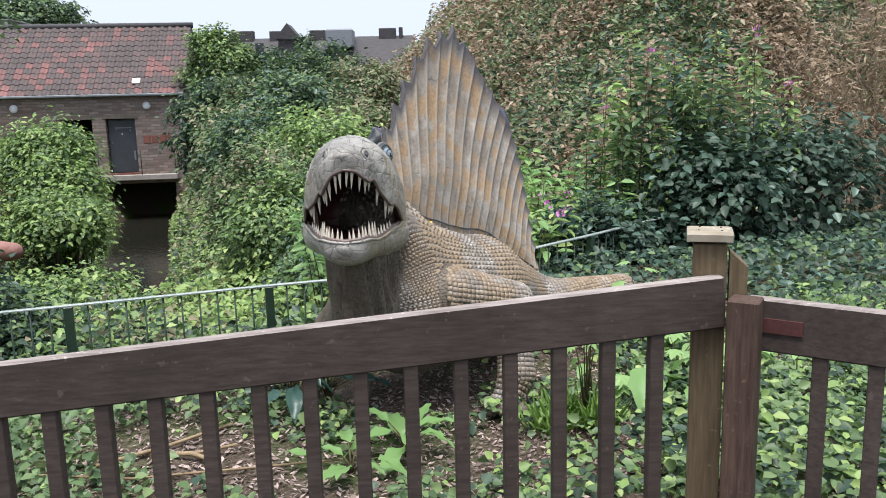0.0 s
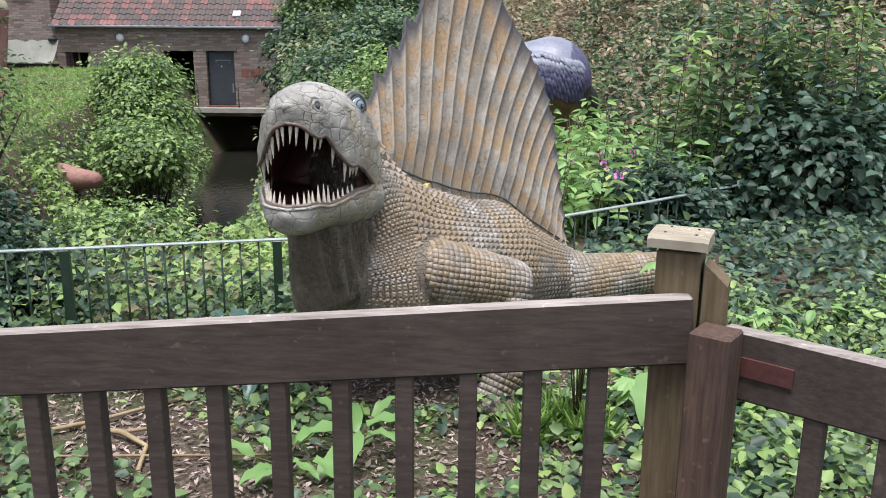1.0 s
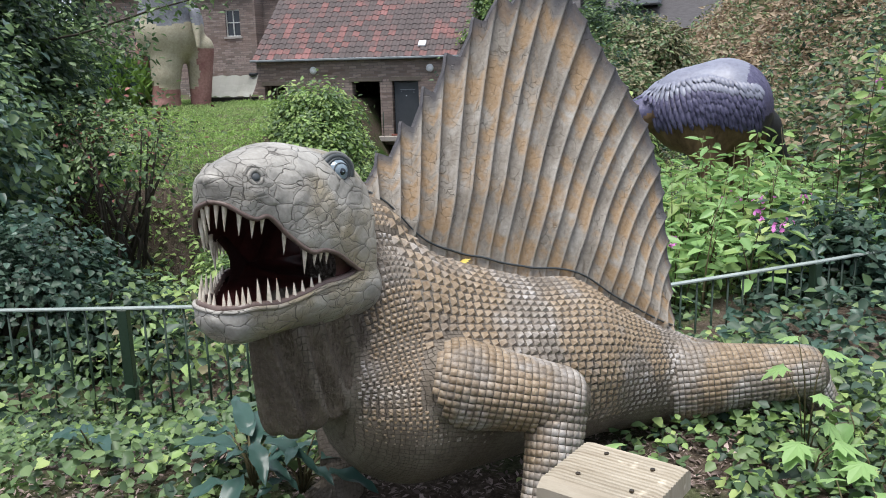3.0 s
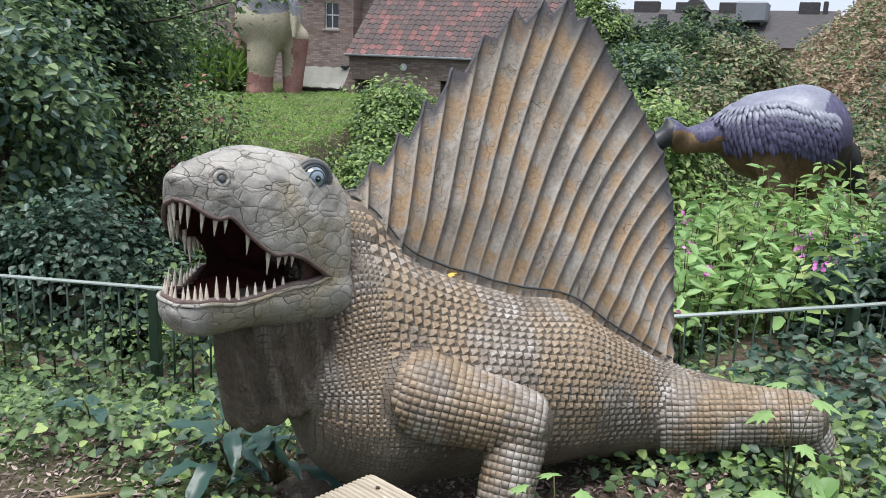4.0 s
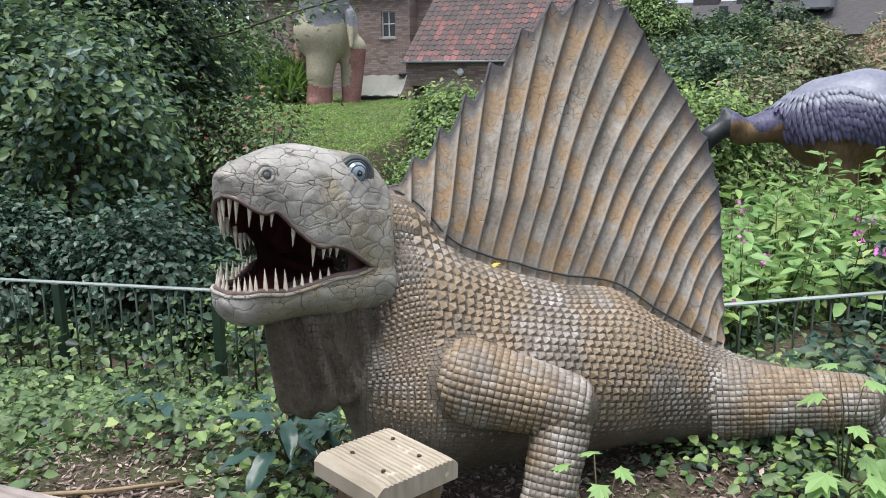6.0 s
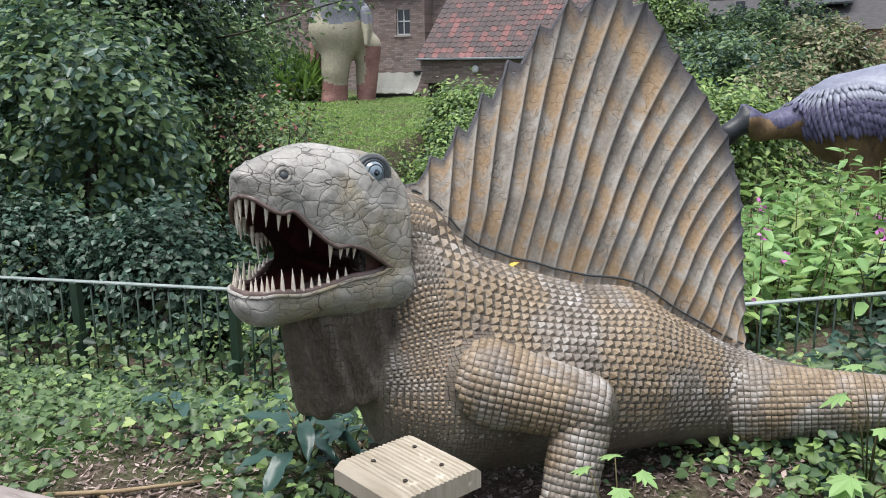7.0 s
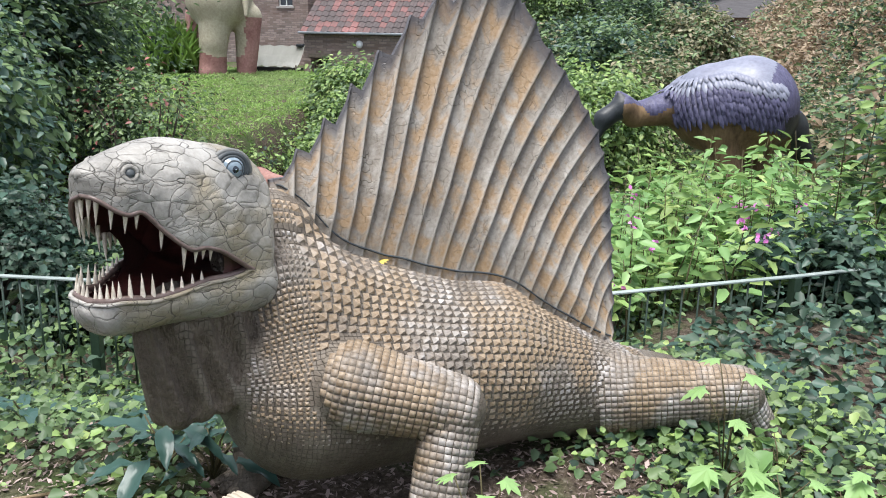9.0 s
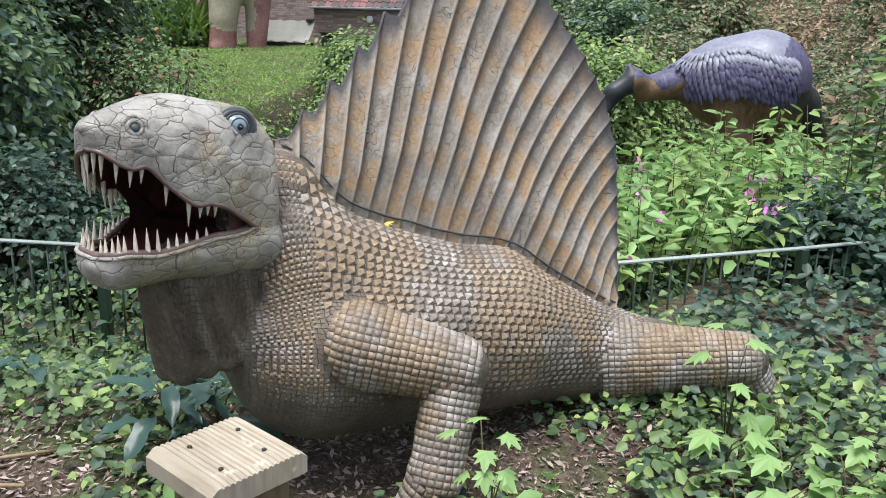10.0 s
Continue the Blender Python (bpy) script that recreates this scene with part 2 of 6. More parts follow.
def stone_wall():
    m, n, l, p = material("rubble_stone", 0.9, 0.2)
    tc = n.new("ShaderNodeTexCoord")
    br = n.new("ShaderNodeTexBrick")
    br.inputs["Scale"].default_value = 1.0
    br.inputs["Brick Width"].default_value, br.inputs["Row Height"].default_value = 0.34, 0.105
    br.inputs["Mortar Size"].default_value = 0.012
    br.inputs["Color1"].default_value, br.inputs["Color2"].default_value = (0.16, 0.125, 0.112, 1), (0.34, 0.275, 0.25, 1)
    br.inputs["Mortar"].default_value = (0.17, 0.15, 0.14, 1)
    mp = n.new("ShaderNodeMapping")
    mp.inputs["Rotation"].default_value = (radians(90), 0, 0)
    wob = n.new("ShaderNodeTexNoise")
    wob.inputs["Scale"].default_value = 3.0
    l.new(tc.outputs["Object"], wob.inputs["Vector"])
    add = n.new("ShaderNodeVectorMath")
    add.operation = "MULTIPLY_ADD"
    l.new(wob.outputs["Color"], add.inputs[0])
    add.inputs[1].default_value = (0.14, 0.14, 0.1)
    l.new(tc.outputs["Object"], add.inputs[2])
    l.new(add.outputs[0], mp.inputs[0])
    l.new(mp.outputs[0], br.inputs["Vector"])
    big = noise_of(n, l, tc.outputs["Object"], 0.9, 4.0)
    col = mixed(n, l, ramp_of(n, l, big, ((0.4, (0, 0, 0)), (0.75, (0.5, 0.5, 0.5)))), br.outputs["Color"], (0.25, 0.16, 0.13))
    l.new(col, p.inputs["Base Color"])
    bumped(n, l, p, maths(n, l, "MULTIPLY", br.outputs["Fac"], -1.0), 0.7, 0.02)
    return m


def tile_material():
    m, n, l, p = material("clay_tile", 0.85, 0.2)
    ob = n.new("ShaderNodeObjectInfo").outputs["Random"]
    geo = n.new("ShaderNodeNewGeometry").outputs["Random Per Island"]
    co = n.new("ShaderNodeTexCoord").outputs["Object"]
    where = n.new("ShaderNodeNewGeometry").outputs["Position"]
    patch = noise_of(n, l, where, 0.75, 2.0)
    r = maths(n, l, "ADD", maths(n, l, "MULTIPLY", maths(n, l, "FRACT", maths(n, l, "ADD", ob, geo)), 0.45), maths(n, l, "MULTIPLY", patch, 0.82))
    col = ramp_of(n, l, r, ((0.0, (0.06, 0.05, 0.05)), (0.6, (0.105, 0.085, 0.085)), (0.74, (0.135, 0.09, 0.088)), (0.84, (0.2, 0.1, 0.095)), (1.0, (0.27, 0.13, 0.125))))
    col = mixed(n, l, ramp_of(n, l, noise_of(n, l, co, 12.0, 4.0), ((0.4, (0, 0, 0)), (0.7, (0.5, 0.5, 0.5)))), col, (0.11, 0.1, 0.095))
    l.new(col, p.inputs["Base Color"])
    return m


def soil_material():
    m, n, l, p = material("leaf_litter_soil", 0.95, 0.1)
    co = n.new("ShaderNodeTexCoord").outputs["Object"]
    big = noise_of(n, l, co, 0.8, 5.0, 0.6)
    fine = noise_of(n, l, co, 40.0, 5.0, 0.7)
    soil = ramp_of(n, l, fine, ((0.3, (0.03, 0.022, 0.016)), (0.55, (0.10, 0.078, 0.06)), (0.75, (0.24, 0.2, 0.17))))
    moss = ramp_of(n, l, fine, ((0.3, (0.02, 0.045, 0.012)), (0.7, (0.07, 0.13, 0.03))))
    l.new(mixed(n, l, ramp_of(n, l, big, ((0.48, (0, 0, 0)), (0.62, (1, 1, 1)))), soil, moss), p.inputs["Base Color"])
    bumped(n, l, p, fine, 0.9, 0.02)
    return m


def water_material():
    m, n, l, p = material("stream_water", 0.08, 0.5)
    p.inputs["Base Color"].default_value = (0.018, 0.018, 0.014, 1)
    co = n.new("ShaderNodeTexCoord").outputs["Object"]
    bumped(n, l, p, noise_of(n, l, co, 6.0, 3.0, 0.5, (1, 0.5, 1)), 0.35, 0.03)
    return m


M_SCALE, M_PLATE, M_SAIL = scale_skin(), plate_skin(), sail_skin()
M_PAD, M_POUCH = pad_skin(), pouch_skin()
M_LIPS = plain("red_brown_lip", (0.07, 0.045, 0.038), (0.17, 0.12, 0.105), 14, 0.4, 0.45)
M_CHEEK = plain("red_cheek_lining", (0.03, 0.012, 0.011), (0.085, 0.032, 0.028), 9, 0.45, 0.4, bump=0.5)
M_BROW = plain("slate_brow", (0.09, 0.092, 0.09), (0.2, 0.2, 0.19), 20, 0.5)
M_MOUTH = plain("mouth_lining", (0.035, 0.009, 0.008), (0.11, 0.03, 0.026), 10, 0.4, 0.4, bump=0.3)
M_TOOTH = plain("ivory_tooth", (0.5, 0.42, 0.32), (0.74, 0.68, 0.58), 30, 0.35, 0.5, bump=0.1)
M_EYE = plain("eye_grey_blue", (0.12, 0.165, 0.2), (0.25, 0.31, 0.36), 25, 0.12, 0.6, bump=0)
M_IRIS = plain("iris_dark_blue", (0.008, 0.012, 0.018), (0.02, 0.028, 0.04), 25, 0.1, 0.6, bump=0)
M_LID = plain("eyelid_slate", (0.03, 0.035, 0.04), (0.085, 0.095, 0.1), 20, 0.5)
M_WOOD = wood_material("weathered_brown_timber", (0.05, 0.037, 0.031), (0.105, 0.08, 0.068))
M_WOODTOP = wood_material("pale_rail_top_timber", (0.2, 0.165, 0.15), (0.42, 0.37, 0.35))
M_POST = wood_material("treated_green_brown_timber", (0.105, 0.075, 0.042), (0.21, 0.155, 0.095), axis=(14, 14, 1))
M_POSTDARK = wood_material("wet_dark_timber", (0.05, 0.03, 0.025), (0.15, 0.095, 0.07), axis=(14, 14, 1))
M_CAP = wood_material("pale_decking_timber", (0.27, 0.225, 0.165), (0.47, 0.42, 0.34), 0.75, axis=(2, 16, 2))
M_RED = plain("red_brown_marker", (0.075, 0.028, 0.025), (0.12, 0.045, 0.04), 8)
M_GREEN = plain("green_railing_paint", (0.012, 0.03, 0.018), (0.03, 0.055, 0.035), 8, 0.4, 0.5)
M_RAILTOP = plain("worn_pale_rail", (0.2, 0.25, 0.23), (0.36, 0.4, 0.39), 5, 0.35, 0.5)
M_SCREW = plain("rusty_screw", (0.03, 0.025, 0.02), (0.08, 0.06, 0.04), 40, 0.5, 0.5, 0.6)
M_STONE, M_TILE, M_SOIL, M_WATER = stone_wall(), tile_material(), soil_material(), water_material()
M_BRICK = plain("red_brick_patch", (0.18, 0.065, 0.05), (0.28, 0.12, 0.095), 4, 0.9)
M_DOOR = plain("slate_grey_door", (0.05, 0.056, 0.066), (0.075, 0.083, 0.095), 3, 0.5)
# near-black colour for shade inside the cottage and below the stall canvas
M_SHADE = plain("shade_near_black", (0.012, 0.012, 0.012), (0.025, 0.023, 0.02), 2, 0.9)
M_TIMBER = plain("old_lintel", (0.12, 0.1, 0.085), (0.2, 0.17, 0.14), 5)
M_SILL = plain("pale_stone_sill", (0.3, 0.27, 0.25), (0.46, 0.42, 0.39), 5)
M_LAMP = plain("white_lamp_cover", (0.6, 0.63, 0.68), (0.75, 0.77, 0.8), 5, 0.35, bump=0)
M_PIPE = plain("grey_pipe", (0.16, 0.18, 0.2), (0.26, 0.29, 0.31), 5, 0.5)
M_SLATE = plain("dark_slate_roof", (0.045, 0.042, 0.045), (0.1, 0.095, 0.1), 2.5, 0.8, stretch=(1, 4, 4), fine=14)
M_PINK = plain("pink_render", (0.3, 0.2, 0.16), (0.42, 0.3, 0.25), 0.6, 0.9)
M_BLUEGREY = plain("blue_grey_shutter", (0.2, 0.22, 0.25), (0.28, 0.3, 0.33), 1, 0.7)
M_TENT = plain("cream_canvas", (0.42, 0.42, 0.38), (0.58, 0.58, 0.54), 1.0, 0.8)
M_FLASH = plain("white_frame_paint", (0.5, 0.5, 0.48), (0.7, 0.7, 0.68), 3, 0.5)
M_GLASS, _n, _l, _p = material("window_glass", 0.05, 0.6)
_p.inputs["Base Color"].default_value = (0.02, 0.025, 0.03, 1)
M_PURPLE = plain("purple_feather_paint", (0.03, 0.027, 0.065), (0.12, 0.115, 0.2), 6.0, 0.5, 0.4, bump=0.6, dist=0.02, stretch=(2, 2, 0.8), fine=16)
M_LILAC = plain("pale_lilac_back", (0.14, 0.145, 0.2), (0.25, 0.265, 0.33), 3, 0.45, 0.45, bump=0.3, dist=0.015, fine=18)
M_TAN = plain("tan_belly_paint", (0.06, 0.035, 0.025), (0.26, 0.17, 0.09), 3.5, 0.6, 0.3, bump=0.6, dist=0.02, stretch=(1, 1, 0.35), fine=20)
M_BEAK = plain("black_beak", (0.012, 0.014, 0.018), (0.04, 0.045, 0.05), 8, 0.45)
M_BIGPALE = plain("cream_dinosaur_hide", (0.3, 0.26, 0.18), (0.5, 0.46, 0.35), 1.2, 0.7, bump=0.6, dist=0.02, fine=14)
M_BIGPINK = plain("pink_brown_hide", (0.2, 0.085, 0.075), (0.4, 0.23, 0.2), 1.5, 0.7, bump=0.6, dist=0.02, fine=14)
M_BIGGREY = plain("grey_blue_hide", (0.14, 0.15, 0.18), (0.3, 0.3, 0.33), 1.5, 0.7, bump=0.6, dist=0.02, fine=14)
M_BARK = plain("dark_bark", (0.03, 0.025, 0.02), (0.09, 0.075, 0.06), 6, 0.9, stretch=(4, 4, 1))
M_STEM = plain("green_brown_stem", (0.05, 0.045, 0.02), (0.12, 0.1, 0.05), 6, 0.7)
M_CHIP = plain("bark_chip", (0.07, 0.05, 0.038), (0.25, 0.2, 0.17), 9, 0.9)
M_STICK = plain("dry_stick", (0.2, 0.14, 0.08), (0.38, 0.29, 0.18), 9, 0.85)
M_STRAW = leaf_material("straw_leaf", (0.13, 0.095, 0.06), (0.26, 0.205, 0.125), (0.40, 0.34, 0.22))
L_DARK = leaf_material("dark_green_leaf", (0.016, 0.037, 0.022), (0.037, 0.076, 0.047), (0.081, 0.140, 0.091))
L_MID = leaf_material("mid_green_leaf", (0.047, 0.092, 0.042), (0.094, 0.177, 0.068), (0.187, 0.284, 0.114))
L_LIGHT = leaf_material("light_green_leaf", (0.143, 0.252, 0.078), (0.242, 0.407, 0.120), (0.374, 0.504, 0.180), 0.45, 0.35)
L_BLUE = leaf_material("blue_green_leaf", (0.027, 0.065, 0.045), (0.052, 0.118, 0.08), (0.125, 0.21, 0.155), 0.35)
L_OLIVE = leaf_material("olive_leaf", (0.089, 0.105, 0.055), (0.195, 0.211, 0.109), (0.355, 0.334, 0.204))
L_RED = leaf_material("red_brown_leaf", (0.104, 0.034, 0.035), (0.208, 0.081, 0.070), (0.338, 0.162, 0.123))
L_YELLOW = leaf_material("yellow_leaf", (0.390, 0.297, 0.052), (0.585, 0.459, 0.088), (0.715, 0.608, 0.140))
L_PINK = leaf_material("pink_petal", (0.455, 0.108, 0.350), (0.650, 0.203, 0.560), (0.750, 0.378, 0.700))
M_CHIPLEAF = leaf_material("chip_litter", (0.07, 0.053, 0.044), (0.21, 0.17, 0.142), (0.44, 0.37, 0.32), 0.8, 0.05)
L_BIG = leaf_material("broad_light_leaf", (0.142, 0.283, 0.092), (0.205, 0.386, 0.127), (0.283, 0.475, 0.173), 0.4, 0.35)
L_BLUEBIG = leaf_material("broad_blue_leaf", (0.026, 0.07, 0.055), (0.045, 0.105, 0.08), (0.08, 0.15, 0.12), 0.3, 0.2)
L_GRASS = leaf_material("grass_blade", (0.13, 0.25, 0.05), (0.23, 0.42, 0.09), (0.34, 0.54, 0.15))


# ---- mesh helpers ----
def link(name, bm, mats, parent=None, label="", smooth=False):
    me = bpy.data.meshes.new(name)
    bm.normal_update()
    bm.to_mesh(me)
    bm.free()
    for m in mats if isinstance(mats, (list, tuple)) else [mats]:
        me.materials.append(m)
    if smooth:
        me.polygons.foreach_set("use_smooth", [True] * len(me.polygons))
    ob = new(name, me)
    if parent is not None:
        ob.parent = parent
    if label:
        ob["label"] = label
    return ob


def part(name, bm, mat, parent, label="", smooth=False):
    return link(name, bm, mat, parent, label, smooth)


def empty(name, at=(0, 0, 0), rz=0.0):
    ob = new(name)
    ob.matrix_world = pose(*at, 0, 0, rz)
    return ob


def box(bm, lo, hi, m=None, bevel=0.0):
    r = bmesh.ops.create_cube(bm, size=1.0)
    vs = r["verts"]
    lo, hi = Vector(lo), Vector(hi)
    t = Matrix.Translation((lo + hi) / 2) @ Matrix.Diagonal((*(hi - lo), 1))
    bmesh.ops.transform(bm, matrix=(m @ t) if m else t, verts=vs)
    if bevel:
        es = list({e for v in vs for e in v.link_edges})
        bmesh.ops.bevel(bm, geom=es, offset=bevel, segments=1, affect="EDGES")
    return bm


def tube(bm, pts, radii, sides=8, mat=0, cap=True):
    """A tapered tube along points."""
    pts = [Vector(p) for p in pts]
    rings = []
    for i, p in enumerate(pts):
        d = (pts[min(i + 1, len(pts) - 1)] - pts[max(i - 1, 0)]).normalized()
        a = d.orthogonal().normalized() if i == 0 else (rings_a - d * rings_a.dot(d)).normalized()
        rings_a = a
        b = d.cross(a)
        rings.append([bm.verts.new(p + (a * math.cos(k * 2 * math.pi / sides) + b * math.sin(k * 2 * math.pi / sides)) * radii[i]) for k in range(sides)])
    for r0, r1 in zip(rings, rings[1:]):
        for k in range(sides):
            f = bm.faces.new((r0[k], r0[(k + 1) % sides], r1[(k + 1) % sides], r1[k]))
            f.material_index = mat
            f.smooth = True
    if cap:
        for r in (rings[0][::-1], rings[-1]):
            f = bm.faces.new(r)
            f.material_index = mat
    return bm


def arrays(name, verts, quads=None, tris=None, mats=(), parent=None, label="", smooth=False):
    """A mesh from numpy arrays."""
    me = bpy.data.meshes.new(name)
    nq, nt = (0 if quads is None else len(quads)), (0 if tris is None else len(tris))
    me.vertices.add(len(verts))
    me.vertices.foreach_set("co", np.ascontiguousarray(verts, dtype=np.float32).ravel())
    idx = np.concatenate([a.ravel() for a in (quads, tris) if a is not None]).astype(np.int32)
    me.loops.add(len(idx))
    me.loops.foreach_set("vertex_index", idx)
    me.polygons.add(nq + nt)
    sizes = np.concatenate([np.full(nq, 4), np.full(nt, 3)]).astype(np.int32)
    me.polygons.foreach_set("loop_start", np.concatenate([[0], np.cumsum(sizes)[:-1]]).astype(np.int32))
    me.update(calc_edges=True)
    me.validate()
    for m in mats:
        me.materials.append(m)
    if smooth:
        me.polygons.foreach_set("use_smooth", np.ones(nq + nt, dtype=bool))
    ob = new(name, me)
    if parent is not None:
        ob.parent = parent
    if label:
        ob["label"] = label
    return ob


def unit(a):
    return a / np.maximum(np.linalg.norm(a, axis=-1, keepdims=True), 1e-9)


def leaves(name, P, N, D, L, W, mat, parent=None, label="", fine=True, fold=0.14, droop=0.18):
    """Many folded leaves: base P, normal N, direction D, length L, width W."""
    N, D = unit(N), unit(D)
    D = unit(D - N * np.sum(D * N, axis=1, keepdims=True))
    S = np.cross(N, D)
    L, W = L[:, None], W[:, None]
    n = len(P)
    if fine:
        rows = [P,
                P + D * L * 0.3 + S * W * 0.46 + N * W * fold,
                P + D * L * 0.68 + S * W * 0.36 + N * (W * fold - L * droop * 0.5),
                P + D * L - N * L * droop,
                P + D * L * 0.68 - S * W * 0.36 + N * (W * fold - L * droop * 0.5),
                P + D * L * 0.3 - S * W * 0.46 + N * W * fold]
        V = np.stack(rows, 1).reshape(-1, 3)
        o = (np.arange(n) * 6)[:, None]
        Q = np.concatenate([o + np.array([[0, 3, 2, 1]]), o + np.array([[0, 5, 4, 3]])])
        return arrays(name, V, quads=Q, mats=[mat], parent=parent, label=label)
    rows = [P, P + D * L * 0.45 + S * W * 0.5 + N * W * fold, P + D * L - N * L * droop, P + D * L * 0.45 - S * W * 0.5 + N * W * fold]
    V = np.stack(rows, 1).reshape(-1, 3)
    o = (np.arange(n) * 4)[:, None]
    T = np.concatenate([o + np.array([[0, 2, 1]]), o + np.array([[0, 3, 2]])])
    return arrays(name, V, tris=T, mats=[mat], parent=parent, label=label)


def crown(seed, c, r, n, clumps, spread, size, squash=1.0):
    """Leaf places of a bush crown: clumps spread over an uneven ellipsoid."""
    g = np.random.default_rng(seed)
    c, r = np.array(c, float), np.array(r, float)
    d = unit(g.normal(size=(clumps, 3)))
    d[:, 2] = np.where(d[:, 2] < -0.35, -d[:, 2], d[:, 2])
    k = g.uniform(0.5, 1.0, (clumps, 1)) ** 0.6 * (1 + 0.16 * np.sin(d[:, :1] * 7 + seed) * np.cos(d[:, 1:2] * 6))
    cc = c + d * r * k
    which = g.integers(0, clumps, n)
    P = cc[which] + g.normal(size=(n, 3)) * spread * np.array([1, 1, squash])
    out = unit((P - c) / r)
    N = unit(out * 0.7 + np.array([0, 0, 0.9]) + g.normal(size=(n, 3)) * 0.55)
    D = unit(out + g.normal(size=(n, 3)) * 0.8 + np.array([0, 0, -0.25]))
    L = size * g.uniform(0.6, 1.3, n)
    return P, N, D, L, cc


def bush(name, seed, c, r, n, clumps, spread, size, mat, label, category="bush", ground=None, ratio=0.62, fine=True, second=None, trunk=0.03):
    """A shrub: thin stems up to its clumps, and a crown of leaves."""
    base = Vector((c[0], c[1], ground if ground is not None else c[2] - r[2]))
    top = empty(name, base)
    P, N, D, L, cc = crown(seed, c, r, n, clumps, spread, size)
    off = np.array(base)
    g = random.Random(seed)
    bm = bmesh.new()
    for i in range(0, len(cc), max(1, len(cc) // 14)):
        e = Vector(cc[i]) - base
        s = Vector((g.uniform(-0.3, 0.3) * r[0], g.uniform(-0.3, 0.3) * r[1], 0))
        tube(bm, [s, s.lerp(e, 0.5) + Vector((0, 0, 0.12 * r[2])), e], [trunk, trunk * 0.6, trunk * 0.2], 5)
    tagged(part("branchwork", bm, M_BARK, top), kind="stuff")
    if second is None:
        tagged(leaves("crown", P - off, N, D, L, L * ratio, mat, top, fine=fine), kind="stuff")
    else:
        pick = np.random.default_rng(seed + 1).random(n) < second[1]
        tagged(leaves("crown", (P - off)[~pick], N[~pick], D[~pick], L[~pick], L[~pick] * ratio, mat, top, fine=fine), kind="stuff")
        tagged(leaves("crown", (P - off)[pick], N[pick], D[pick], L[pick], L[pick] * ratio, second[0], top, fine=fine), kind="stuff")
    tagged(top, label, category)
    return top


# ---- terrain ----
STREAM = [(-12.3, 34.0), (-11.9, 31.0), (-9.2, 23.5), (-6.7, 16.2), (-5.2, 13.2), (-5.6, 11.2), (-8.5, 9.5), (-16.0, 8.0)]
WATER = -2.85


def smooth01(a):
    a = np.clip(a, 0, 1)
    return a * a * (3 - 2 * a)


def stream_distance(x, y):
    best = np.full(np.shape(x), 1e9)
    for (ax, ay), (bx, by) in zip(STREAM, STREAM[1:]):
        dx, dy = bx - ax, by - ay
        t = np.clip(((x - ax) * dx + (y - ay) * dy) / (dx * dx + dy * dy), 0, 1)
        best = np.minimum(best, np.hypot(x - ax - t * dx, y - ay - t * dy))
    return best


def side_of_stream(x, y):
    """Positive on the lawn's side."""
    return (-8.5 - x) * 0.9 + (y - 22) * -0.35


def height(x, y):
    x, y = np.asarray(x, float), np.asarray(y, float)
    behind = (0.36 * (x + 2.5) * -1 + 0.93 * (y - 6.25))
    behind_r = -0.70 * (x - 1.41) + 0.71 * (y - 8.54)
    z = -0.45 * smooth01((behind + 1.6) / 1.6) * smooth01((-x + 0.9) / 1.6)
    z = z - 0.45 * smooth01((np.minimum(behind, behind_r + 2.0) - 0.2) / 3.0)
    lawn = smooth01((side_of_stream(x, y) + 1.0) / 3.0) * smooth01((y - 8) / 4)
    z = z * (1 - lawn) + lawn * (-0.15 + 0.5 * smooth01((y - 12) / 16.0))
    d1 = x - (25 - y) * 0.25
    d2 = behind_r - 2.6
    hill = np.clip(np.minimum(d1, d2 * 1.2), 0, 12) * smooth01((66 - y) / 10)
    z = z + 1.15 * hill * hill / (hill + 0.6)
    ds = stream_distance(x, y)
    bank = WATER - 0.35 + np.clip(ds - 0.85, 0, 50) * 1.9
    z = np.minimum(z, bank)
    z = z + 0.035 * np.sin(x * 2.3 + 1.1 * np.sin(y * 1.7)) * np.cos(y * 1.9) * smooth01((y - 3.0) / 1.0)
    return z


def axis_grid(lo, hi, step, far, grow=1.22):
    core = list(np.arange(lo, hi + step / 2, step))
    a, s = lo, step
    left = []
    while a > -far:
        s *= grow
        a -= s
        left.append(a)
    a, s = hi, step
    right = []
    while a < far:
        s *= grow
        a += s
        right.append(a)
    return np.array(left[::-1] + core + right)


gx, gy = axis_grid(-14.0, 5.0, 0.14, 1500), axis_grid(1.0, 33.0, 0.15, 1500)
GX, GY = np.meshgrid(gx, gy, indexing="ij")
GZ = height(GX, GY)
ii = np.arange(len(gx) * len(gy)).reshape(len(gx), len(gy))
quads = np.stack([ii[:-1, :-1], ii[1:, :-1], ii[1:, 1:], ii[:-1, 1:]], -1).reshape(-1, 4)
ground = arrays("ground", np.stack([GX, GY, GZ], -1).reshape(-1, 3), quads=quads, mats=[M_SOIL], smooth=True)
tagged(ground, "dark soil with leaf litter and moss, falling to a stream", "ground", kind="structure")

bm = bmesh.new()
g0 = None
for i, (x, y) in enumerate(STREAM):
    a = Vector(STREAM[max(i - 1, 0)])
    b = Vector(STREAM[min(i + 1, len(STREAM) - 1)])
    d = (b - a).normalized()
    q = Vector((-d.y, d.x))
    pair = [bm.verts.new((x + q.x * w, y + q.y * w, WATER)) for w in (-1.6, 1.6)]
    if g0:
        bm.faces.new((g0[0], pair[0], pair[1], g0[1]))
    g0 = pair
water = link("water", bm, M_WATER)
tagged(water, "dark shallow stream in a narrow channel", "stream", kind="structure")

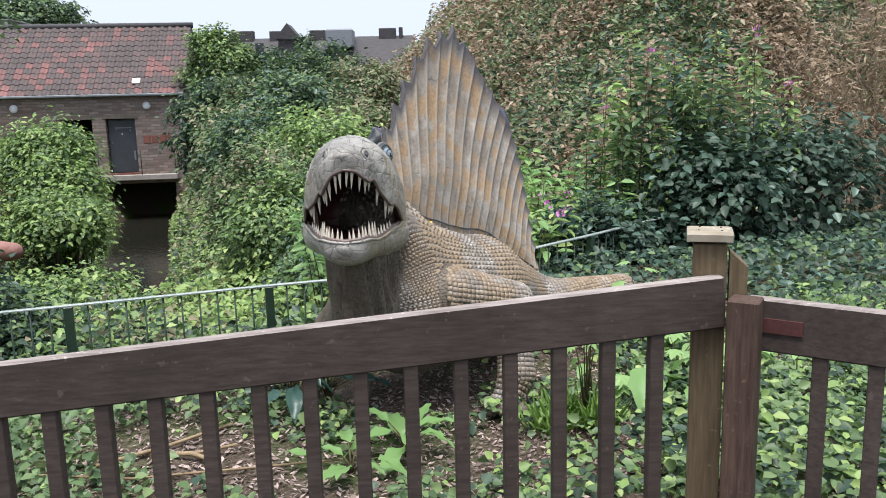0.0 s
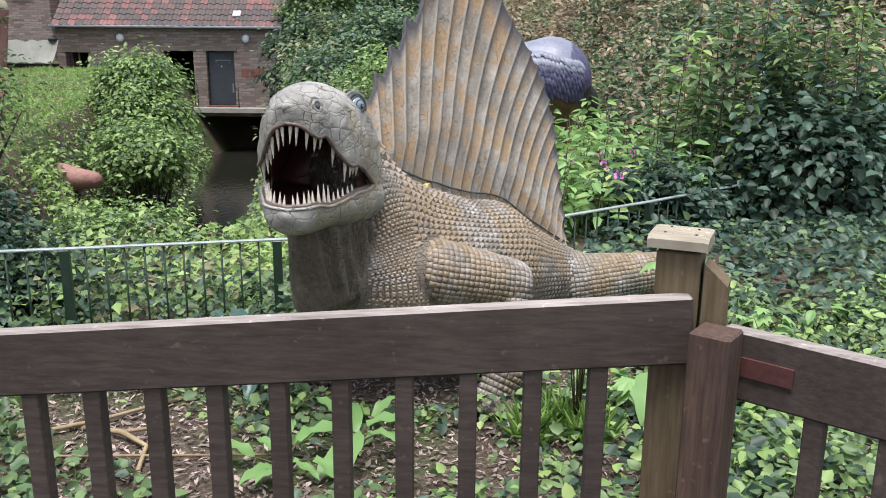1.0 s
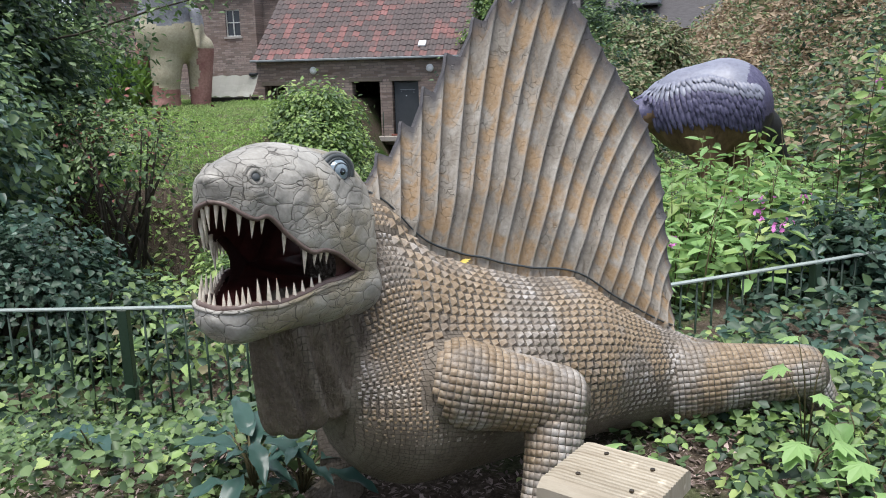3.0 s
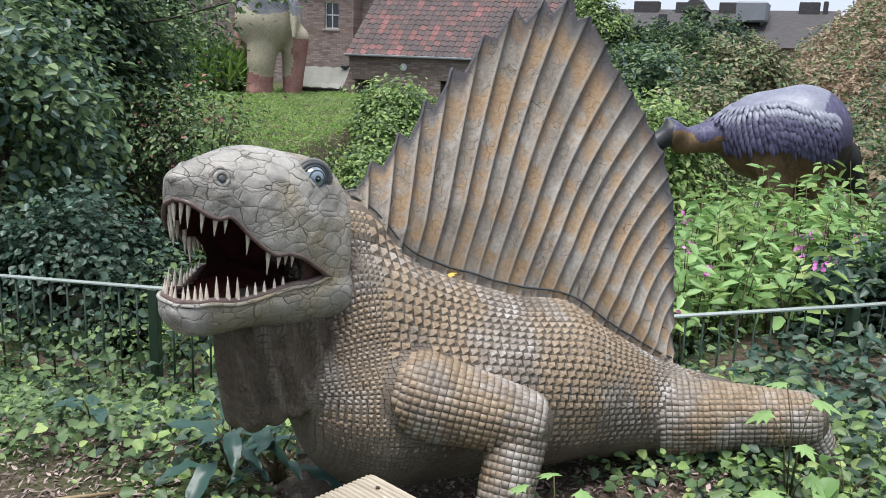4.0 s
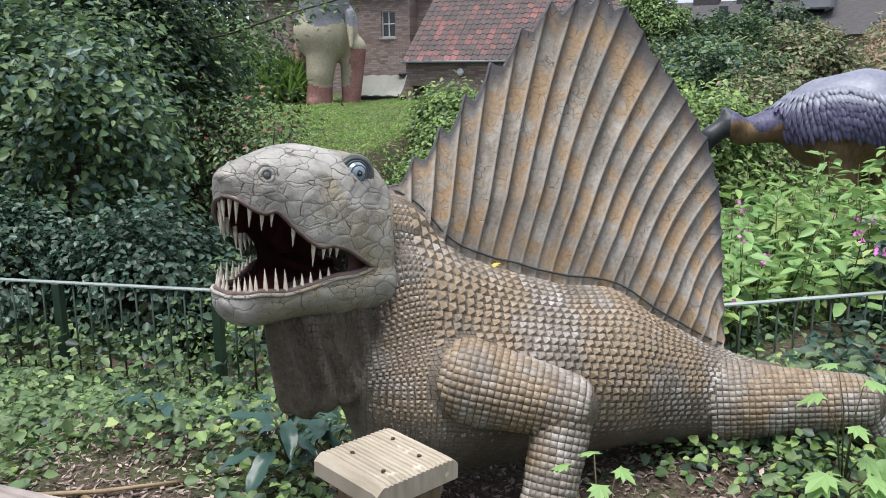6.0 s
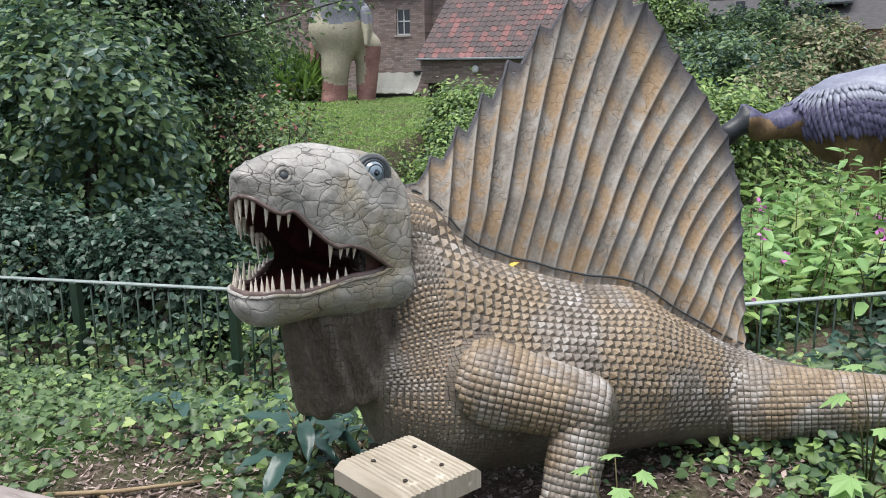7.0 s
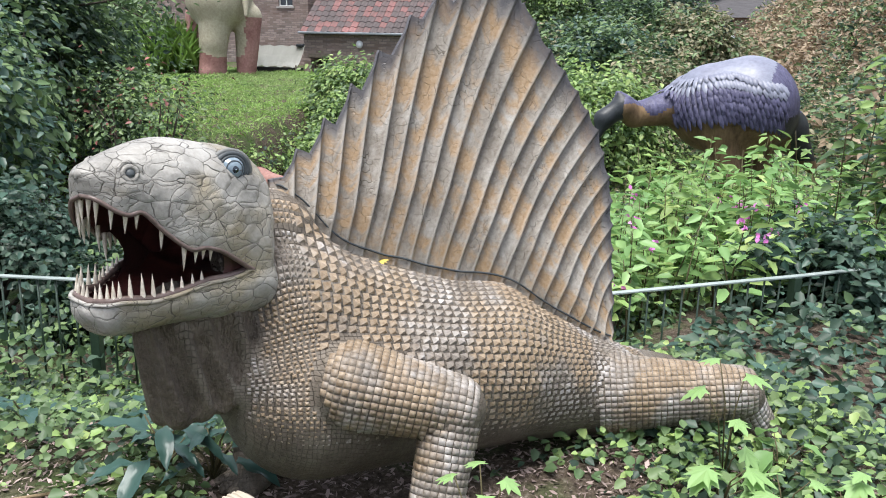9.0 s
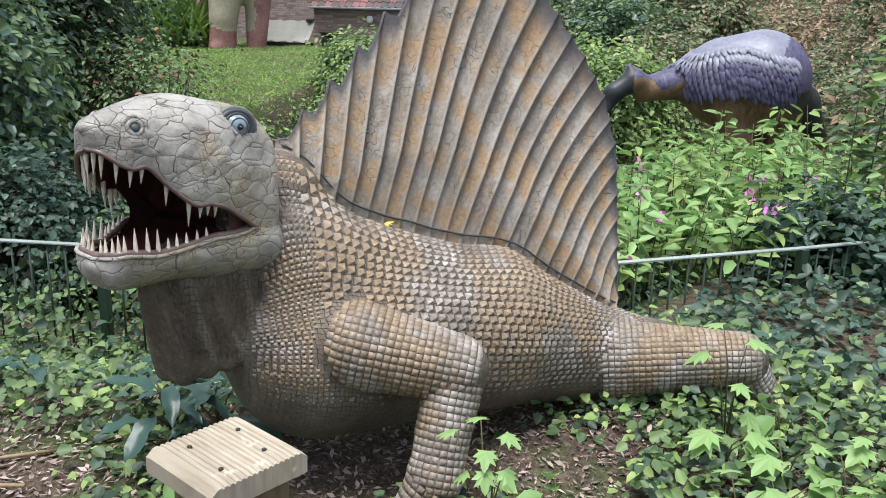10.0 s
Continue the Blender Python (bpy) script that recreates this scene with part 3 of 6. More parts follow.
# ---- boardwalk under the camera ----
bm = bmesh.new()
for k in range(22):
    y0 = 3.28 - k * 0.15
    box(bm, (-2.2, y0 - 0.145, -0.04), (2.9, y0, 0.0), None, 0.004)
deck = link("boardwalk", bm, M_WOOD)
tagged(deck, "brown weathered timber boardwalk", "boardwalk", kind="structure")

# ---- timber fence ----
fence = empty("timber_fence", (1.045, 3.425, 0))


def along(a, b):
    """Frame with x along a to b, y level, z up across."""
    a, b = Vector(a), Vector(b)
    x = (b - a).normalized()
    y = Vector((0, 0, 1)).cross(x).normalized()
    z = x.cross(y)
    m = Matrix((x, y, z)).transposed().to_4x4()
    m.translation = a
    return m, (b - a).length


F0 = Vector((1.045, 3.425, 0))


def rail_board(a, b, name, mat, tall=0.17, thick=0.045):
    m, n = along(Vector(a) - F0, Vector(b) - F0)
    bm = bmesh.new()
    box(bm, (0, -thick, -tall), (n, 0, 0), m, 0.006)
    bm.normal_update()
    # upward faces take the paler timber colour
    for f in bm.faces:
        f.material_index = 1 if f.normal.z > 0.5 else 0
    return part(name, bm, [mat, M_WOODTOP], fence)


RA, RB = Vector((1.10, 3.385, 1.066)), Vector((-2.3, 2.97, 0.80))
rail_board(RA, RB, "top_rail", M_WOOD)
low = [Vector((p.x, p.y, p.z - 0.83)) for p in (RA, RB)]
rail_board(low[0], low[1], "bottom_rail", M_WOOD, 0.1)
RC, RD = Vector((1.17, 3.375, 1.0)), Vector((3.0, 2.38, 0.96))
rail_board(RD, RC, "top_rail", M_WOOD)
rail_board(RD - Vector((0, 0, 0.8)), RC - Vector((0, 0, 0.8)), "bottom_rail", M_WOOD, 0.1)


def balusters(a, b, first, step, count, behind):
    d = (b - a)
    n = d.length
    d.normalize()
    ang = math.atan2(d.y, d.x)
    q = Vector((-d.y, d.x, 0)).normalized() * behind
    for k in range(count):
        s = first + k * step
        if s > n:
            break
        p = a + d * s + q - F0
        bm = bmesh.new()
        box(bm, (-0.0225, -0.0225, p.z - 0.86), (0.0225, 0.0225, p.z - 0.05), Matrix.Translation((p.x, p.y, 0)) @ Matrix.Rotation(ang, 4, "Z"), 0.003)
        part("baluster", bm, M_WOOD, fence)


balusters(RA, RB, 0.21, 0.158, 20, -0.028)
balusters(RC, RD, 0.22, 0.155, 11, 0.028)
bm = bmesh.new()
rot = Matrix.Rotation(radians(-14), 4, "Z")
box(bm, (-0.052, -0.052, -0.25), (0.052, 0.052, 1.163), Matrix.Translation((0.03, 0.045, 0)) @ rot, 0.004)
part("post", bm, M_POST, fence, "square green-brown treated timber post")
bm = bmesh.new()
m = Matrix.Translation((0.112, 0.02, 0)) @ rot
vs = [m @ Vector(v) for v in ((-0.025, -0.04, 0.5), (0.03, -0.04, 0.5), (0.03, -0.04, 1.09), (-0.025, -0.04, 1.14), (-0.025, 0.04, 0.5), (0.03, 0.04, 0.5), (0.03, 0.04, 1.09), (-0.025, 0.04, 1.14))]
vs = [bm.verts.new(v) for v in vs]
for f in ((0, 1, 2, 3), (7, 6, 5, 4), (0, 3, 7, 4), (1, 5, 6, 2), (3, 2, 6, 7), (0, 4, 5, 1)):
    bm.faces.new([vs[i] for i in f])
part("slanted_post_stub", bm, M_POST, fence, "pale timber stub with a slanted top")
bm = bmesh.new()
box(bm, (-0.05, -0.05, -0.2), (0.045, 0.045, 1.01), Matrix.Translation((0.105, -0.105, 0)) @ Matrix.Rotation(radians(-28), 4, "Z"), 0.005)
part("corner_post", bm, M_POSTDARK, fence, "dark wet-stained square timber post")
bm = bmesh.new()
mm, n = along(RC - F0, RD - F0)
box(bm, (0.05, -0.004, -0.105), (0.17, 0.004, -0.06), mm @ Matrix.Translation((0, -0.003, 0)))
part("marker_plate", bm, M_RED, fence, "small red-brown painted block")

# the grooved cap of the post
bm = bmesh.new()
half, hh = 0.07, 0.016
prof = [(-half, -hh), (-half, 0.006), (-half + 0.01, 0.014)]
ng = 15
for k in range(ng):
    a = -half + 0.012 + (2 * half - 0.024) * k / ng
    w = (2 * half - 0.024) / ng
    prof += [(a + 0.1 * w, 0.015), (a + 0.55 * w, 0.015), (a + 0.68 * w, 0.0132), (a + 0.97 * w, 0.0132)]
prof += [(half - 0.01, 0.014), (half, 0.006), (half, -hh)]
front = [bm.verts.new((-half, y, z if abs(z) > 0.02 else z - 0.002)) for y, z in prof]
fa = [bm.verts.new((-half + 0.01, y, z)) for y, z in prof]
fb = [bm.verts.new((half - 0.01, y, z)) for y, z in prof]
back = [bm.verts.new((half, y, z if abs(z) > 0.02 else z - 0.002)) for y, z in prof]
for r0, r1 in ((front, fa), (fa, fb), (fb, back)):
    for k in range(len(prof) - 1):
        bm.faces.new((r0[k], r0[k + 1], r1[k + 1], r1[k]))
bm.faces.new(front[::-1])
bm.faces.new(back)
bmesh.ops.recalc_face_normals(bm, faces=bm.faces)
cap = part("post_cap", bm, M_CAP, fence, "pale grooved decking cap with four screws")
cap.matrix_local = pose(0.027, 0.042, 1.19, 0, 0, -14)
for sx, sy in ((-0.035, -0.03), (0.037, -0.033), (-0.03, 0.038), (0.036, 0.03)):
    bm = bmesh.new()
    bmesh.ops.create_cone(bm, cap_ends=True, segments=8, radius1=0.0032, radius2=0.0032, depth=0.002)
    s = part("screw", bm, M_SCREW, cap)
    s.location = (sx, sy, 0.0158)
tagged(fence, "brown weathered timber handrail fence with square balusters", "fence")

# ---- green metal railing ----
railing = empty("metal_railing", (0.1, 7.1, -0.5))
R0 = Vector((0.1, 7.1, -0.5))
LEFT = [(-6.6, 4.72), (-3.6, 5.83), (-2.47, 6.25), (-1.2, 6.74), (0.02, 7.15)]
RIGHT = [(0.02, 7.15), (1.41, 8.54), (3.45, 10.75), (5.87, 12.8), (9.0, 15.0)]


def railing_run(pts, z0, z1, inner):
    total = sum((Vector(b) - Vector(a)).length for a, b in zip(pts, pts[1:]))
    done = 0.0
    for i, (a, b) in enumerate(zip(pts, pts[1:])):
        a, b = Vector(a), Vector(b)
        n = (b - a).length
        za, zb = z0 + (z1 - z0) * done / total, z0 + (z1 - z0) * (done + n) / total
        done += n
        m, ln = along(Vector((*a, za)) - R0, Vector((*b, zb)) - R0)
        bm = bmesh.new()
        box(bm, (0, -0.022, -0.012), (ln, 0.022, 0.0), m, 0.002)
        part("top_bar", bm, M_RAILTOP, railing, "worn pale flat top bar")
        bm = bmesh.new()
        box(bm, (0, -0.012, -0.86), (ln, 0.012, -0.83), m, 0.002)
        part("bottom_bar", bm, M_GREEN, railing)
        k = max(1, round(n / inner))
        for j in range(k):
            p = a.lerp(b, j / k)
            zz = za + (zb - za) * j / k
            gz = float(height(p.x, p.y))
            bm = bmesh.new()
            ang = math.atan2((b - a).y, (b - a).x)
            if j == 0:
                box(bm, (-0.03, -0.03, gz - 0.1), (0.03, 0.03, zz - 0.012), Matrix.Translation((p.x - R0.x, p.y - R0.y, -R0.z)) @ Matrix.Rotation(ang, 4, "Z"), 0.003)
                part("post", bm, M_GREEN, railing)
            else:
                tube(bm, [(p.x - R0.x, p.y - R0.y, zz - 0.86 - R0.z), (p.x - R0.x, p.y - R0.y, zz - 0.012 - R0.z)], [0.007, 0.007], 6)
                part("bar", bm, M_GREEN, railing)


railing_run(LEFT, 0.27, 0.31, 0.125)
railing_run(RIGHT, 0.31, 0.42, 0.125)
tagged(railing, "dark green metal railing with thin upright bars and worn top", "railing")

# ---- solid forms from blended round cones ----
class Field:
    """A signed distance grid; round cones are blended into it and cut from it."""

    def __init__(self, lo, hi, h):
        self.lo, self.h = np.array(lo, float), h
        self.n = np.ceil((np.array(hi) - self.lo) / h).astype(int) + 1
        self.f = np.full(self.n, 1.0, dtype=np.float32)

    def local(self, a, b, r, margin):
        lo = np.minimum(np.array(a), np.array(b)) - r - margin
        hi = np.maximum(np.array(a), np.array(b)) + r + margin
        i0 = np.clip(((lo - self.lo) / self.h).astype(int), 0, self.n - 1)
        i1 = np.clip(((hi - self.lo) / self.h).astype(int) + 2, 1, self.n)
        ax = [(self.lo[k] + self.h * np.arange(i0[k], i1[k])).astype(np.float32) for k in range(3)]
        return tuple(slice(i0[k], i1[k]) for k in range(3)), ax[0][:, None, None], ax[1][None, :, None], ax[2][None, None, :]

    @staticmethod
    def cone(x, y, z, a, b, ra, rb):
        d = [b[k] - a[k] for k in range(3)]
        q = max(sum(v * v for v in d), 1e-9)
        t = np.clip(((x - a[0]) * d[0] + (y - a[1]) * d[1] + (z - a[2]) * d[2]) / q, 0, 1)
        return np.sqrt((x - a[0] - t * d[0]) ** 2 + (y - a[1] - t * d[1]) ** 2 + (z - a[2] - t * d[2]) ** 2) - (ra + (rb - ra) * t)

    def add(self, a, b, ra, rb, k=0.05):
        s, x, y, z = self.local(a, b, max(ra, rb), 0.12)
        d = self.cone(x, y, z, a, b, ra, rb)
        f = self.f[s]
        h = np.clip(0.5 + 0.5 * (f - d) / k, 0, 1)
        self.f[s] = f * (1 - h) + d * h - k * h * (1 - h)

    def cut(self, a, b, ra, rb, k=0.02, stretch=(1, 1, 1)):
        s, x, y, z = self.local(a, b, max(ra, rb) * max(stretch), 0.1)
        c = a
        x, y, z = (c[0] + (x - c[0]) / stretch[0]), (c[1] + (y - c[1]) / stretch[1]), (c[2] + (z - c[2]) / stretch[2])
        d = -self.cone(x, y, z, a, b, ra, rb)
        f = self.f[s]
        h = np.clip(0.5 - 0.5 * (f - d) / k, 0, 1)
        self.f[s] = f * (1 - h) + d * h + k * h * (1 - h)

    def mesh(self):
        """Surface nets: vertices and quads."""
        f = self.f
        neg = f < 0
        nx, ny, nz = (self.n - 1)
        cs = [(i, j, k) for i in (0, 1) for j in (0, 1) for k in (0, 1)]
        count = np.zeros((nx, ny, nz), dtype=np.int8)
        for i, j, k in cs:
            count += neg[i:nx + i, j:ny + j, k:nz + k]
        act = np.argwhere((count > 0) & (count < 8))
        ids = np.full((nx, ny, nz), -1, dtype=np.int32)
        ids[act[:, 0], act[:, 1], act[:, 2]] = np.arange(len(act))
        acc, num = np.zeros((len(act), 3)), np.zeros((len(act), 1))
        val = {c: f[act[:, 0] + c[0], act[:, 1] + c[1], act[:, 2] + c[2]] for c in cs}
        for c in cs:
            for ax in range(3):
                if c[ax] == 0:
                    e = list(c)
                    e[ax] = 1
                    va, vb = val[c], val[tuple(e)]
                    hit = (va < 0) != (vb < 0)
                    t = np.where(hit, va / np.where(va == vb, 1, va - vb), 0)
                    p = np.tile(np.array(c, float), (len(act), 1))
                    p[:, ax] += t
                    acc += np.where(hit[:, None], p, 0)
                    num += hit[:, None]
        V = self.lo + self.h * (act + acc / np.maximum(num, 1))
        Q = []
        for ax in range(3):
            o = [k for k in range(3) if k != ax]
            sl0, sl1 = [slice(1, -1)] * 3, [slice(1, -1)] * 3
            sl0[ax], sl1[ax] = slice(0, -1), slice(1, None)
            a, b = neg[tuple(sl0)], neg[tuple(sl1)]
            w = np.argwhere(a != b)
            flip = b[w[:, 0], w[:, 1], w[:, 2]]
            w = w + np.array([0 if k == ax else 1 for k in range(3)])
            cells = []
            for d0, d1 in ((0, 0), (-1, 0), (-1, -1), (0, -1)):
                c = w.copy()
                c[:, o[0]] += d0
                c[:, o[1]] += d1
                cells.append(ids[c[:, 0], c[:, 1], c[:, 2]])
            q = np.stack(cells, 1)
            if ax == 1:
                flip = ~flip
            q[flip] = q[flip][:, ::-1]
            Q.append(q[(q >= 0).all(1)])
        return V, np.concatenate(Q)


# ---- the sail-backed statue ----
HX = -0.245
SP, SD = np.array([-0.2, 5.25, 1.1]), np.array([0.541, 0.841, 0.0])
SN = np.array([0.841, -0.541, 0.0])


def on_spine(s, lat, z):
    p = SP + SD * s + SN * lat
    return (p[0], p[1], z)


SHAFTS = [  # start, end, radii, blend
    ((0.20, 5.08, 0.60), (0.52, 5.24, 0.52), 0.158, 0.118, 0.015),
    ((0.52, 5.24, 0.52), (0.53, 5.08, 0.17), 0.106, 0.092, 0.012),
    ((0.53, 5.08, 0.17), (0.48, 5.02, 0.05), 0.09, 0.075, 0.03),
    ((-0.30, 5.25, 0.55), (-0.50, 5.40, 0.35), 0.16, 0.11, 0.03),
    ((-0.50, 5.40, 0.35), (-0.36, 5.20, 0.05), 0.1, 0.08, 0.03),
    ((0.80, 6.32, 0.22), (1.33, 6.50, 0.275), 0.18, 0.115, 0.05),
    ((1.33, 6.50, 0.275), (1.45, 6.62, 0.05), 0.10, 0.075, 0.03),
    ((0.30, 6.75, 0.2), (-0.1, 7.0, 0.05), 0.15, 0.08, 0.04),
]
field = Field((-0.75, 4.2, -0.08), (1.75, 7.75, 1.62), 0.010)
# trunk, lowering to the tail
field.add((-0.05, 5.19, 0.50), on_spine(0.8, 0.07, 0.42), 0.345, 0.355, 0.05)
field.add((-0.17, 5.16, 0.80), on_spine(0.45, 0.02, 0.60), 0.27, 0.27, 0.08)
field.add(on_spine(0.8, 0.07, 0.42), on_spine(1.45, 0.12, 0.20), 0.355, 0.225, 0.06)
field.add(on_spine(1.45, 0.12, 0.20), on_spine(2.3, 0.0, 0.07), 0.22, 0.06, 0.06)
# neck, and the pleated throat pouch with its ledge
field.add((-0.24, 5.17, 1.04), (-0.16, 5.20, 0.80), 0.2, 0.28, 0.06)
field.add((-0.24, 5.03, 0.80), (-0.17, 5.05, 0.64), 0.2, 0.24, 0.04)
field.add((-0.1, 5.06, 0.95), (-0.06, 5.1, 0.75), 0.12, 0.17, 0.04)
POUCH = []
for sgn in (1, -1):
    for k in range(9):
        t = k / 8
        top_at = (HX + sgn * (0.025 + 0.12 * t), 4.585 + 0.27 * t, 0.90)
        low_at = (HX + sgn * (0.035 + 0.10 * t ** 0.8), 4.665 + 0.275 * t, 0.555 + 0.028 * t + 0.012 * (k % 2))
        POUCH.append((top_at, low_at, 0.03, 0.034 if k % 2 else 0.046))
for a, b, ra, rb in POUCH:
    field.add(a, b, ra, rb, 0.014)
field.add((HX, 4.72, 0.88), (HX, 4.80, 0.62), 0.12, 0.09, 0.02)
for a, b, ra, rb, k in SHAFTS:
    field.add(a, b, ra, rb, k)
field.add(on_spine(0.38, 0.02, 0.665), on_spine(0.85, 0.05, 0.475), 0.225, 0.275, 0.04)
for foot, out in (((0.48, 5.02), (-0.05, -1)), ((-0.36, 5.2), (-0.2, -1)), ((1.45, 6.62), (0.75, -0.5)), ((-0.1, 7.0), (-0.9, 0.2))):
    o = Vector((*out, 0)).normalized()
    q = Vector((-o.y, o.x, 0))
    for t in (-1.5, -0.5, 0.5, 1.5):
        a = Vector((*foot, 0.04)) + q * t * 0.038
        b = a + o * (0.13 - 0.015 * abs(t)) + q * t * 0.018
        field.add(tuple(a), (b.x, b.y, 0.02), 0.04, 0.024, 0.02)
V, Q = field.mesh()
# pleats of the throat
pd = np.stack([Field.cone(V[:, 0], V[:, 1], V[:, 2], a, b, ra, rb) for a, b, ra, rb in POUCH], 1).min(1)
hang = np.clip((0.035 - pd) / 0.03, 0, 1) * np.clip((V[:, 2] - 0.53) / 0.06, 0, 1) * np.clip((4.98 - V[:, 1]) / 0.1, 0, 1)
lean_y = V[:, 1] - 0.25 * (0.9 - V[:, 2])
V[:, 0] += np.sign(V[:, 0] - HX) * hang * (0.015 * np.sin(lean_y * 70 + 5 * V[:, 2]) + 0.008 * np.sin(lean_y * 41 - 9 * V[:, 2]))
C = V[Q].mean(1)


def cone_of(p, a, b, ra, rb):
    return Field.cone(p[:, 0], p[:, 1], p[:, 2], a, b, ra, rb)


limb_d = np.stack([cone_of(C, a, b, ra, rb) for a, b, ra, rb, k in SHAFTS], 1)
trunk_d = np.minimum(cone_of(C, (-0.08, 5.13, 0.52), on_spine(0.8, 0.07, 0.42), 0.37, 0.355), cone_of(C, on_spine(0.8, 0.07, 0.42), on_spine(1.45, 0.12, 0.20), 0.355, 0.225))
near = limb_d.argmin(1)
is_limb = (limb_d.min(1) < 0.03) & (limb_d.min(1) < trunk_d)
pouch_d = np.stack([cone_of(C, a, b, ra, rb) for a, b, ra, rb in POUCH], 1).min(1)
mat = np.where((pouch_d < 0.012) & (C[:, 1] < 4.95), 8, 0)
# scale layout: along and round the trunk, or along and round a limb
W = V[Q]
s_ = (W - SP) @ SD
lat_ = (W - SP) @ SN - 0.05
ctr = 0.55 - 0.2 * np.clip(s_, 0, 1.6)
ang = np.arctan2(lat_, W[:, :, 2] - ctr)
U = s_ + 0.0
VV = ang * (0.36 - 0.07 * np.clip(s_, 0, 1.5))
for i, (a, b, ra, rb, k) in enumerate(SHAFTS):
    pick = is_limb & (near == i)
    a, b = np.array(a), np.array(b)
    d = unit((b - a)[None])[0]
    e1 = unit(np.cross(d, [0.3, 0.2, 0.9])[None])[0]
    e2 = np.cross(d, e1)
    w = W[pick] - a
    U[pick] = w @ d
    VV[pick] = np.arctan2(w @ e2, w @ e1) * (ra + rb) / 2
verts, faces = [V], [Q]
mats_idx, uvs = [mat], [np.stack([U, VV], -1)]
count = len(V)


def more(v, q, m, uv=None):
    """Adds quads to the statue."""
    global count
    v, q = np.asarray(v, float), np.asarray(q, int)
    verts.append(v)
    faces.append(q + count)
    mats_idx.append(np.full(len(q), m))
    uvs.append(np.zeros((len(q), 4, 2)) if uv is None else uv)
    count += len(v)


def spike(base, tip, r, m, sides=6, flat=1.0, side=None):
    """A slightly curved cone as quads."""
    base, tip = Vector(base), Vector(tip)
    d = tip - base
    a = side if side is not None else d.orthogonal().normalized()
    b = d.normalized().cross(a)
    v, rows = [], ((0, 1.0), (0.35, 0.85), (0.75, 0.42), (1.0, 0.04))
    for t, k in rows:
        for i in range(sides):
            an = i * 2 * math.pi / sides
            v.append(base + d * t + (a * math.cos(an) + b * math.sin(an) * flat) * r * k)
    q = [(j * sides + i, j * sides + (i + 1) % sides, (j + 1) * sides + (i + 1) % sides, (j + 1) * sides + i) for j in range(3) for i in range(sides)]
    more([tuple(x) for x in v], q, m)


# sail: base line and outline, both along the rib number u
BASE = [(-0.06, 0.02), (0.12, -0.09), (0.25, -0.145), (0.40, -0.18), (0.54, -0.215), (0.79, -0.315), (1.05, -0.445), (1.36, -0.605), (1.53, -0.68)]
RIM = [(0.0, -0.04, 0.16), (0.08, 0.19, 0.36), (0.17, 0.45, 0.625), (0.25, 0.74, 0.885), (0.35, 1.08, 0.985), (0.40, 1.185, 0.86), (0.45, 1.27, 0.70), (0.55, 1.44, 0.49), (0.65, 1.57, 0.285), (0.75, 1.628, 0.03), (0.85, 1.612, -0.23), (0.93, 1.585, -0.45), (1.0, 1.55, -0.665)]
NU, NV, RIBS = 461, 46, 23
u = np.linspace(0, 1, NU)
bs = np.interp(u * 1.59 - 0.06, [p[0] for p in BASE], [p[0] for p in BASE])
bz = np.interp(bs, [p[0] for p in BASE], [p[1] for p in BASE])
bz = bz - 0.06
rs = np.interp(u, [p[0] for p in RIM], [p[1] for p in RIM])
rz = np.interp(u, [p[0] for p in RIM], [p[2] for p in RIM])
kern = np.hanning(17) / np.hanning(17).sum()
rs[8:-8], rz[8:-8] = np.convolve(rs, kern, "valid"), np.convolve(rz, kern, "valid")
phase = (u * RIBS) % 1.0
tooth = np.where(u < 0.4, 0.2 * (0.5 - np.abs(phase - 0.5)) * 2 * (1 - phase * 0.3), 0.045 * np.sin(phase * np.pi))
size_of = np.hypot(rs - bs, rz - bz)
v = np.linspace(0, 1, NV)
UU, VV2 = np.meshgrid(u, v, indexing="ij")
vm = VV2 * (1 - (tooth * np.minimum(1, 0.55 / np.maximum(size_of, 0.1)))[:, None])
S = bs[:, None] + (rs - bs)[:, None] * vm - 0.10 * (size_of * np.clip((u - 0.2) * 2, 0, 1))[:, None] * np.sin(np.pi * vm) * 0.6
Z = bz[:, None] + (rz - bz)[:, None] * vm + 0.06 * (size_of * np.clip((u - 0.2) * 2, 0, 1))[:, None] * np.sin(np.pi * vm)
saw = (UU * RIBS) % 1.0
ridge = np.where(saw < 0.76, (saw / 0.76) ** 1.2, 0.5 + 0.5 * np.cos((saw - 0.76) / 0.24 * np.pi))
relief = 0.05 * ridge * np.clip(VV2 * 4.0 - 0.2, 0.12, 1) * (1 - 0.45 * VV2)
wobble = 0.012 * np.sin(UU * 9 + VV2 * 4) * VV2
thick = 0.030 * (1 - VV2) + 0.010
grid = np.arange(NU * NV).reshape(NU, NV)
gq = np.stack([grid[:-1, :-1], grid[1:, :-1], grid[1:, 1:], grid[:-1, 1:]], -1).reshape(-1, 4)
guv = np.stack([UU, VV2], -1).reshape(-1, 2)
for sgn in (1, -1):
    off = -0.2 * Z + sgn * thick + (0.042 - relief) * -1 + 0.015 + wobble
    pts = SP + SD * S[..., None] + SN * off[..., None] + np.array([0, 0, 1.0]) * Z[..., None]
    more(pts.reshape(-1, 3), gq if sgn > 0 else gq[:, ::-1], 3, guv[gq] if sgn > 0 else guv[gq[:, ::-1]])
    (rim_a := pts[:, -1]) if sgn > 0 else (rim_b := pts[:, -1])
    (end_a := pts[-1]) if sgn > 0 else (end_b := pts[-1])
k = np.arange(NU - 1)
